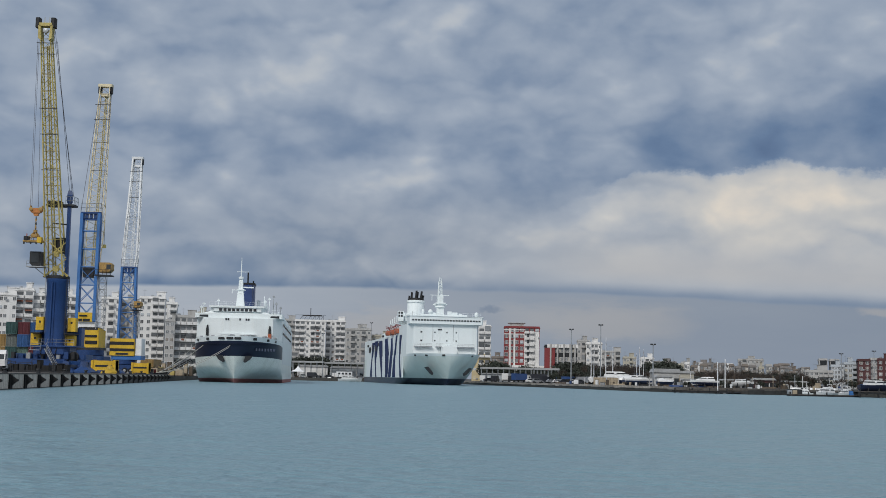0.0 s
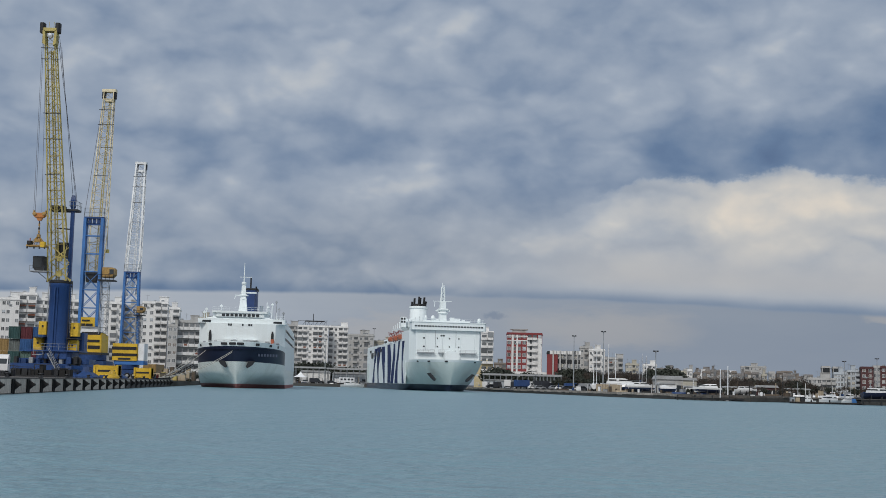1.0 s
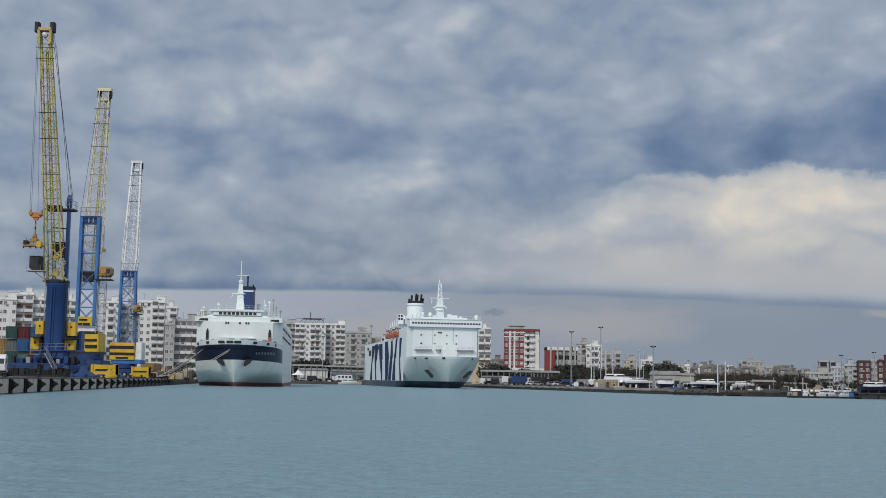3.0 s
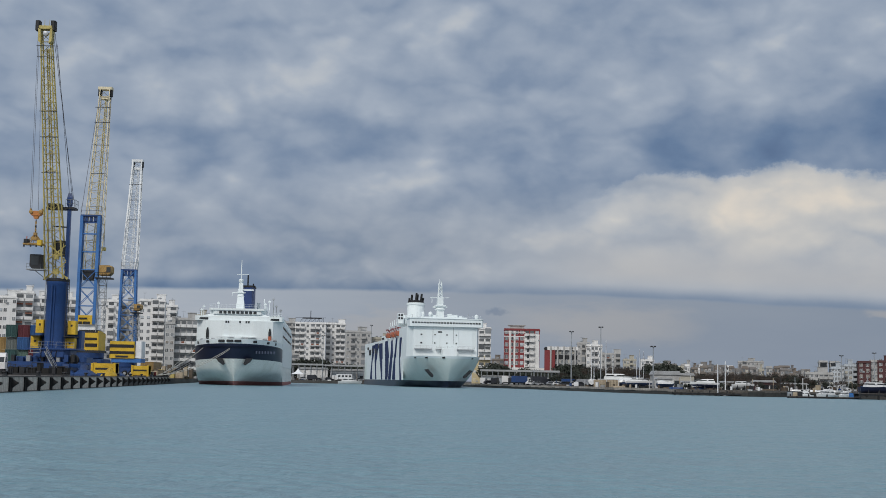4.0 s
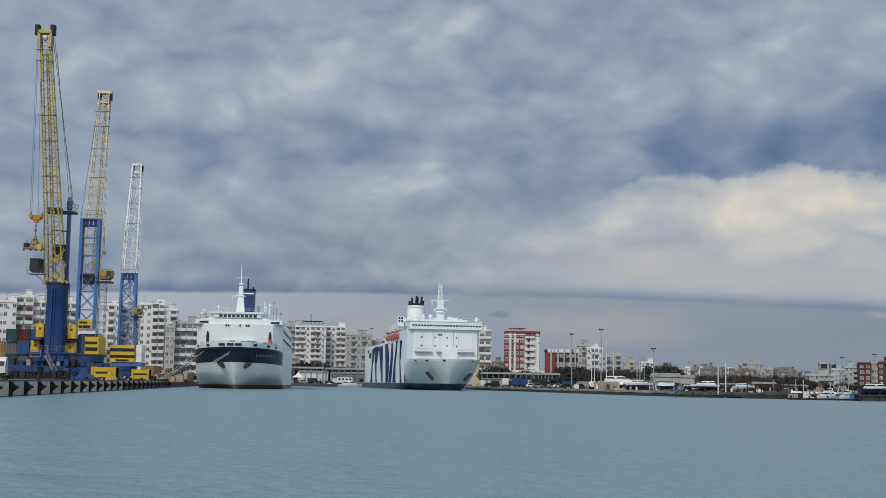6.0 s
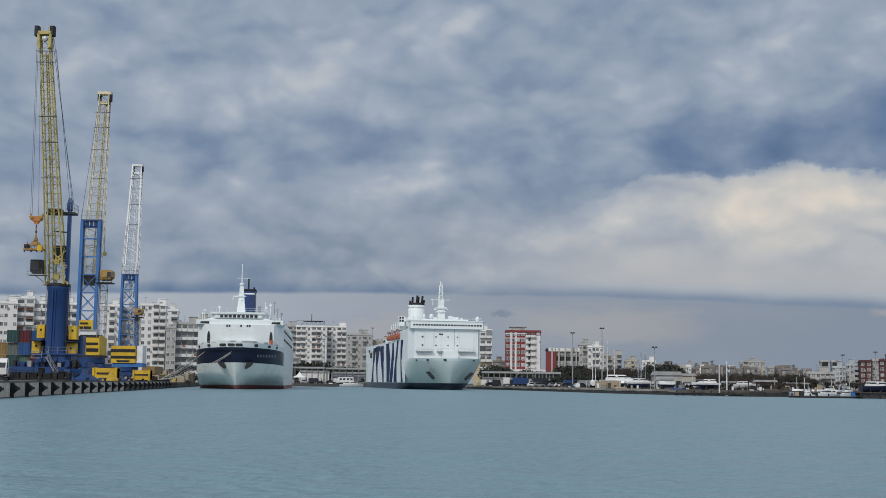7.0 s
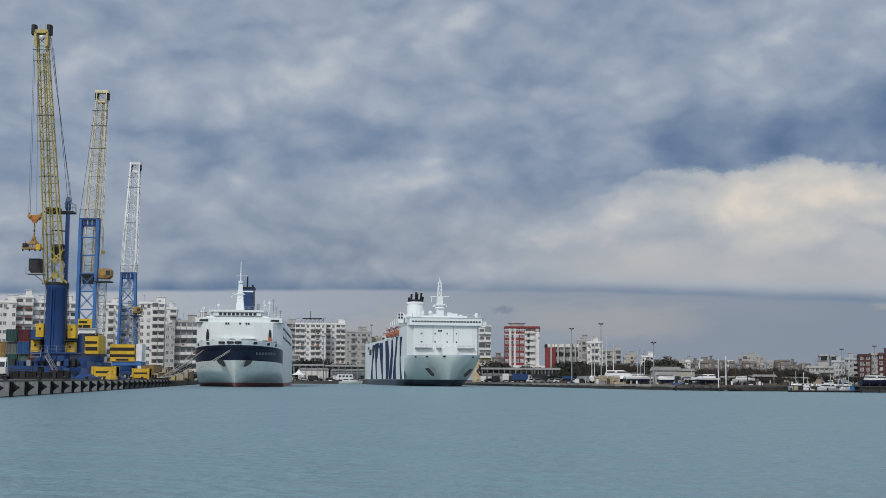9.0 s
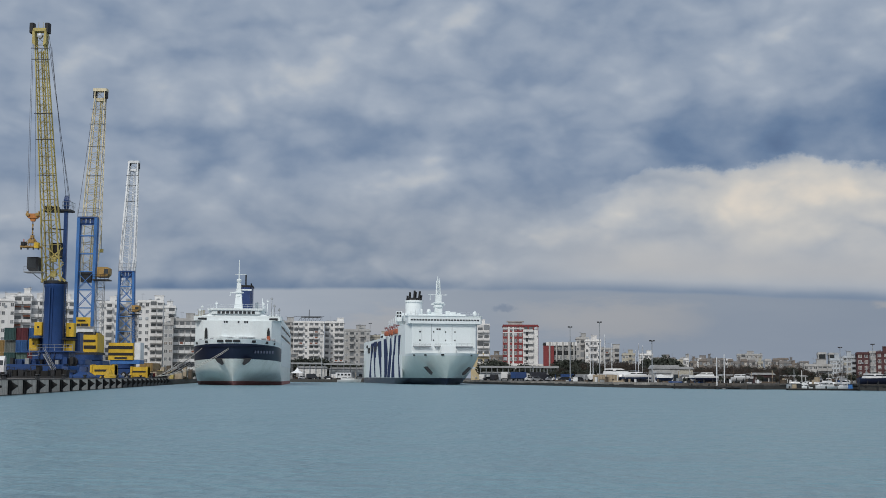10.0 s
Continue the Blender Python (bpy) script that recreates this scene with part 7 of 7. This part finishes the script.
for px_, d_, col, kind in ((-50.0, 588, "dark", "car"), (-46.3, 590, "white", "van"), (-36.0, 590, "silver", "car"), (-61.6, 588, "white", "car"), (-57.5, 588, "dark", "van")):
    car(px_, d_, G0, 8, col, kind)
for k, (px_, d_, col, kind, rz) in enumerate(((17.5, 512, "white", "van", 80), (19.6, 508, "dark", "car", 20), (21.9, 505, "dark", "van", 70), (25.6, 500, "white", "truck", 85),
        (27.7, 495, "dark", "van", 80), (31.1, 490, "blue", "truck", 40), (33.5, 470, "white", "car", 10), (35.6, 468, "silver", "car", 5),
        (38.5, 470, "dark", "van", 30), (39.8, 455, "silver", "car", 8), (41.7, 452, "white", "car", 0), (42.9, 440, "dark", "car", 10),
        (44.8, 432, "white", "car", 5), (45.3, 450, "blue", "van", 15), (47.0, 430, "dark", "car", 0), (39.4, 500, "dark", "truck", 15),
        (49.3, 440, "silver", "van", 5))):
    car(px_, d_, G0, rz, col, kind)

# boatyard on the far shore
for x0, x1, d_ in ((46.0, 49.7, 385), (49.8, 53.3, 383)):
    t_ = thing("concrete_block", pose((x0 + x1) / 2, d_, G0), "tan concrete block wall by the boatyard", "block")
    w_ = (x1 - x0) / 2
    for r_ in range(3):
        for k in range(4):
            part("block", Mesh().box(-w_ + k * w_ / 2 + 0.02, -w_ + (k + 1) * w_ / 2 - 0.02, -0.6, 0.6, r_ * 0.72, r_ * 0.72 + 0.7, 0.04), TANC, t_)
motor_yacht(58.0, 374, G0 + 1.0, 8.0, -8, "white motor yacht with a dark blue bottom on a cradle", True, False, HULLB)
motor_yacht(55.0, 395, G0 + 1.0, 13.0, -9, "large white motor yacht on a cradle in the boatyard", True, False)
motor_yacht(49.4, 440, G0 + 1.0, 6.0, 10, "white cabin boat on a cradle", True, False)
for px_, ztop, d_ in ((48.2, 15.1, 410), (49.3, 14.1, 412), (52.2, 16.1, 405), (54.8, 13.4, 408)):
    sail_boat(px_, d_, G0 + 1.1, 8.5, ztop - G0 - 1.1, 85, "white sailing yacht on a cradle with a bare mast", 0.13, True)
for px_, ztop, d_ in ((61.9, 13.3, 400), (63.5, 12.7, 402), (61.6, 11.3, 404)):
    sail_boat(px_, d_, G0 + 1.1, 7.5, ztop - G0 - 1.1, 70, "sailing yacht on a cradle with a thin mast", 0.07, True)



def covered_boat(x, y, L, rz, label):
    """A boat on the hard under a white winter cover: hull, ridged cover with folds, cradle."""
    b = thing("covered_boat", pose(x, y, G0 + 0.9, 0, 0, rz), label, "boat", "boats along the shore")
    boat_hull(L, L * 0.3, L * 0.09, HULLB, "hull", b, 0.5)
    r = random.Random(int(L * 100))
    rings = []
    for k in range(11):
        f = k / 10
        w = L * 0.155 * (1 - max(0.0, (f - 0.5) / 0.5) ** 2.4) + 0.05
        top = L * (0.2 + 0.07 * sin(pi * min(1, f * 1.5))) * (1 - 0.25 * f) + r.uniform(-0.12, 0.12)
        xx = -L * 0.49 + L * 0.97 * f
        rings.append([(xx, -w * 1.03, L * 0.07), (xx, -w * 0.8, L * 0.07 + (top - L * 0.07) * 0.6 + r.uniform(-0.08, 0.08)), (xx, 0, top), (xx, w * 0.8, L * 0.07 + (top - L * 0.07) * 0.6 + r.uniform(-0.08, 0.08)), (xx, w * 1.03, L * 0.07)])
    part("cover", Mesh().loft(rings), HULLW, b, "white sheet cover")
    for k in (-0.28, 0.22):
        part("cradle", Mesh().box(L * k - 0.2, L * k + 0.2, -L * 0.1, L * 0.1, -0.9, -0.2), DARK, b)
    return b


covered_boat(54.6, 388, 8.5, 168, "boat under a white winter cover on a cradle")
covered_boat(57.8, 381, 7.5, 15, "boat under a white winter cover on a cradle")
covered_boat(61.6, 352, 5.0, 10, "small boat under a white winter cover")


def shed(x0, x1, y, h, wall, label, ridge=1.2, depth=8.0, openings=3):
    s = thing("shed", pose((x0 + x1) / 2, y, G0), label, "shed", "sheds on the shore")
    w = (x1 - x0) / 2
    part("wall", Mesh().box(-w, w, 0, depth, 0, h), wall, s)
    part("roof", Mesh().prism([(-w - 0.3, h + 0.004), (w + 0.3, h + 0.004), (w * 0.9, h + ridge), (-w * 0.9, h + ridge)], -0.4, depth + 0.4), ROOFM, s, "grey sheet roof")
    for k in range(openings):
        x = -w + 2 * w * (k + 0.5) / openings
        o = part("door", Mesh().box(x - 0.9, x + 0.9, -0.05, 0.03, 0.05, min(2.4, h * 0.7)), GLASS if k % 2 else HULLW, s)
    return s


shed(67.3, 75.6, 405, 6.5 - G0 - 1.0, PG, "grey workshop shed with a sheet roof", openings=4)
shed(62.3, 66.7, 370, 2.6, PW, "small white shed by the water", 0.5, 4, 3)
shed(78.1, 82.8, 420, 6.3 - G0 - 0.8, PC, "cream stone boathouse by the slipway", 0.8, 7, 4)
shed(79.2, 84.7, 360, 3.7 - G0 - 0.4, PC, "low cream building behind the jetty", 0.4, 6, 5)
shed(85.7, 91.0, 350, 2.2, BRICK, "low brown hut on the shore", 0.6, 4, 3)
shed(94.2, 100.3, 352, 1.8, PN, "long low brown wall and hut", 0.4, 4, 5)
shed(65.2, 67.9, 345, 1.9, PW, "small white kiosk on the shore", 0.3, 3, 2)

# jetties
shed(-66.0, -52.0, 601.5, 5.0, PW, "long white shed behind the basin's end", 0.9, 3.5, 3)
shed(-51.0, -34.0, 602.0, 4.6, PB, "long pale blue-grey shed behind the basin's end", 0.9, 3.5, 4)
shed(17.5, 29.5, 528, 3.0, PB, "low blue-grey shed behind the canopy", 0.5, 4, 3)
shed(30.5, 45.5, 527, 2.6, PG, "low grey shed behind the canopy", 0.5, 4, 4)


def jetty(x0, x1, y, w, label, z=0.75):
    j = thing("jetty", pose(x0, y, 0, 0, 0, 0), label, "jetty")
    L = x1 - x0
    n = max(2, int(L / 1.0))
    plank = mesh_data("plank", Mesh().box(0.02, L / n - 0.02, -w / 2, w / 2, z - 0.12, z), CONCD)
    for k in range(n):
        o = part("plank", plank, None, j)
        o.location = (k * L / n, 0, 0)
    part("beam", Mesh().box(0, L, -w / 2 + 0.1, -w / 2 + 0.35, z - 0.5, z - 0.124).box(0, L, w / 2 - 0.35, w / 2 - 0.1, z - 0.5, z - 0.124), DARK, j)
    for k in range(max(2, int(L / 4))):
        part("pile", Mesh().bar((0.3 + k * 4, -w / 2 + 0.2, -2.5), (0.3 + k * 4, -w / 2 + 0.2, z + 0.5), 0.17, 8), DARK, j)
        part("tyre_fender", Mesh().turned([(0.2, -0.12), (0.36, -0.1), (0.36, 0.1), (0.2, 0.12)], 10), RUBBER, j).matrix_basis = pose(1.6 + k * 4, -w / 2 - 0.12, z - 0.35, 90)
    return j


jetty(54.2, 75.6 - 4, 300, 3.0, "dark low wooden jetty with tyre fenders")
jetty(76.6, 92.4, 284, 2.2, "dark low wooden jetty with tyre fenders", 0.42)
jetty(90.3, 100.3, 280, 4.0, "dark low wooden pier with tyre fenders", 1.3)
motor_yacht(64.1, 312, G0 + 0.9, 7.0, 168, "white sports yacht with dark windows by the jetty", True, False, NAVY)
motor_yacht(69.4, 304, 0.0, 4.6, 175, "small white boat at the jetty", False, False)
motor_yacht(74.1, 315, G0 + 0.9, 5.5, 5, "small white boat ashore", True, False)
sail_boat(65.3, 303, 0.1, 4.0, 7.3, 80, "sailing yacht with a tall white mast at the jetty", 0.16)
sail_boat(67.4, 304.5, 0.1, 5.0, 8.1, 80, "sailing yacht with a tall white mast at the jetty", 0.16)
motor_yacht(83.0, 296, 0.05, 5.2, 190, "white motor yacht moored at the jetty")
motor_yacht(86.4, 289, 0.05, 7.2, 220, "white motor yacht with a flybridge moored at the jetty")
motor_yacht(90.9, 289.5, 0.05, 6.2, 226, "white motor yacht with a flybridge moored at the jetty")
motor_yacht(98.4, 290, 1.75, 8.6, 5, "cabin boat with a dark hull and white top on the pier", True, False, paint=NAVY)
for k, (px_, d_, cc) in enumerate(((90.6, 284, LBLUE), (91.4, 284, DARK), (77.0, 284, GREYM), (78.1, 284, TANC), (79.2, 284, DARK), (72.1, 300, BWHITE), (75.3, 312, DARK))):
    o = thing("storage_bin", pose(px_, d_, 0.422 if d_ == 284 else 0.752 if d_ < 301 else G0), "small covered storage bin on the jetty", "bin", "bins on the jetties")
    part("body", Mesh().box(-0.5, 0.5, -0.4, 0.4, 0.0, 0.9, 0.06), cc, o)
    part("lid", Mesh().prism([(-0.55, 0.9), (0.55, 0.9), (0.5, 1.05), (-0.5, 1.05)], -0.45, 0.45), DARK, o)
# coping along the shore, and dark foreshore gear
DIRTYC = mat("dirty_quay_concrete", (0.30, 0.275, 0.25), 0.9, grain=2, stain=0.7, vary=0.35, bump=0.4, per_object=0.3)
cr_rnd = random.Random(33)
for k, (a, b) in enumerate(zip(SHORE[3:13], SHORE[4:14])):
    av, bv = Vector((a[0], a[1], 0)), Vector((b[0], b[1], 0))
    d_ = bv - av
    cp_ = thing("coping", Matrix.Translation((a[0], a[1], 0)) @ pose(0, 0, 0, 0, 0, math.degrees(atan2(d_.y, d_.x))), "pale concrete coping along the shore", "coping", kind="structure")
    n_ = max(1, int(d_.length / 4.0)) if d_.length < 120 else 30
    st_ = mesh_data("stone", Mesh().box(0.03, d_.length / n_ - 0.03, -0.22, 0.9, 0.85 if k < 6 else 1.06, 1.42, 0.05), DIRTYC if k < 5 else CONCD)
    for q in range(n_):
        o = part("stone", st_, None, cp_)
        o.location = (q * d_.length / n_, cr_rnd.uniform(-0.12, 0.1), cr_rnd.uniform(-0.16, 0.03))
    part("wet_band", Mesh().box(0, d_.length, -0.12, 0.0, -0.6, 1.05), WETC, cp_, "dark wet quay face")
gr_ = random.Random(21)
pts_ = [(16, 500), (31.9, 429), (38, 396), (48, 343), (58, 316), (71, 297), (84, 305), (97, 286)]
cols_ = [DARK, GREYM, HULLW, TANC, UBLUE, BARK, EARTH, RUBBER, BWHITE]
names_ = {0: "dark", 1: "grey", 2: "white", 3: "tan", 4: "blue", 5: "brown", 6: "brown", 7: "black", 8: "white"}
for k in range(190):
    s_ = gr_.randrange(1, len(pts_) - 1)
    f_ = gr_.random()
    gx_, gy_ = [pts_[s_][q] + (pts_[s_ + 1][q] - pts_[s_][q]) * f_ for q in (0, 1)]
    back = gr_.uniform(1.5, 34)
    gx_, gy_ = gx_ + back * 0.55, gy_ + back
    if k >= 130:
        gy_ = gr_.uniform(582.5, 600)
        gx_ = gr_.uniform(-66, -32)
    ci = gr_.randrange(len(cols_))
    w_, h_ = gr_.uniform(0.5, 1.6), gr_.uniform(0.5, 1.7)
    kind_ = gr_.randrange(4)
    o = thing(("crate", "oil_drum", "small_dinghy", "post")[kind_], pose(gx_, gy_, G0 + 0.002, 0, 0, gr_.uniform(-40, 40)),
              names_[ci] + (" storage crate on the shore", " steel drum on the shore", " upturned dinghy on the shore", " mooring post on the shore")[kind_], ("crate", "drum", "boat", "post")[kind_], "gear along the shore")
    if kind_ == 0:
        part("body", Mesh().box(-w_ / 2, w_ / 2, -0.5, 0.5, 0, h_, 0.05), cols_[ci], o)
        part("lid", Mesh().box(-w_ / 2 - 0.04, w_ / 2 + 0.04, -0.54, 0.54, h_, h_ + 0.07), DARK, o)
    elif kind_ == 1:
        part("body", Mesh().turned([(0.28, 0), (0.3, 0.3), (0.28, 0.32), (0.3, 0.6), (0.28, 0.62), (0.3, 0.9), (0.1, 0.92)], 10), cols_[ci], o, smooth=True)
    elif kind_ == 2:
        part("hull", Mesh().loft([[(xx, -ww_, 0), (xx, -ww_ * 0.7, 0.45), (xx, ww_ * 0.7, 0.45), (xx, ww_, 0)] for xx, ww_ in ((-1.6, 0.5), (-0.5, 0.75), (0.8, 0.65), (1.9, 0.05))]), cols_[ci], o)
    else:
        part("pole", Mesh().bar((0, 0, 0), (0, 0, h_ * 2.2), 0.09, 6), cols_[ci], o)
tree_row(985, 1050, 470, 5.5, 10, (0, 1, 2, 5))
tree_row(1100, 1165, 440, 5.0, 10, (0, 4, 5))
tree_row(1098, 1128, 432, 8.0, 6, (4, 5, 4))
tree_row(1045, 1140, 520, 9.0, 16, (0, 1, 4, 5))
tree_row(1205, 1440, 345, 2.6, 46, (4, 5, 6, 0, 3))


# ---------- what moves: the cloud cover drifts, the ripples run ----------
def motions():
    walk(sky_backdrop, [(0.0, pose(0, 0, 0, 0, 0, 0.30)), (4.5, pose(0, 0, 0)), (10.0, pose(0, 0, 0, 0, 0, -0.385))])
    walk(water, [(0.0, pose(0, 0, 0)), (10.0, pose(-3.0, -2.0, 0))])


motions()
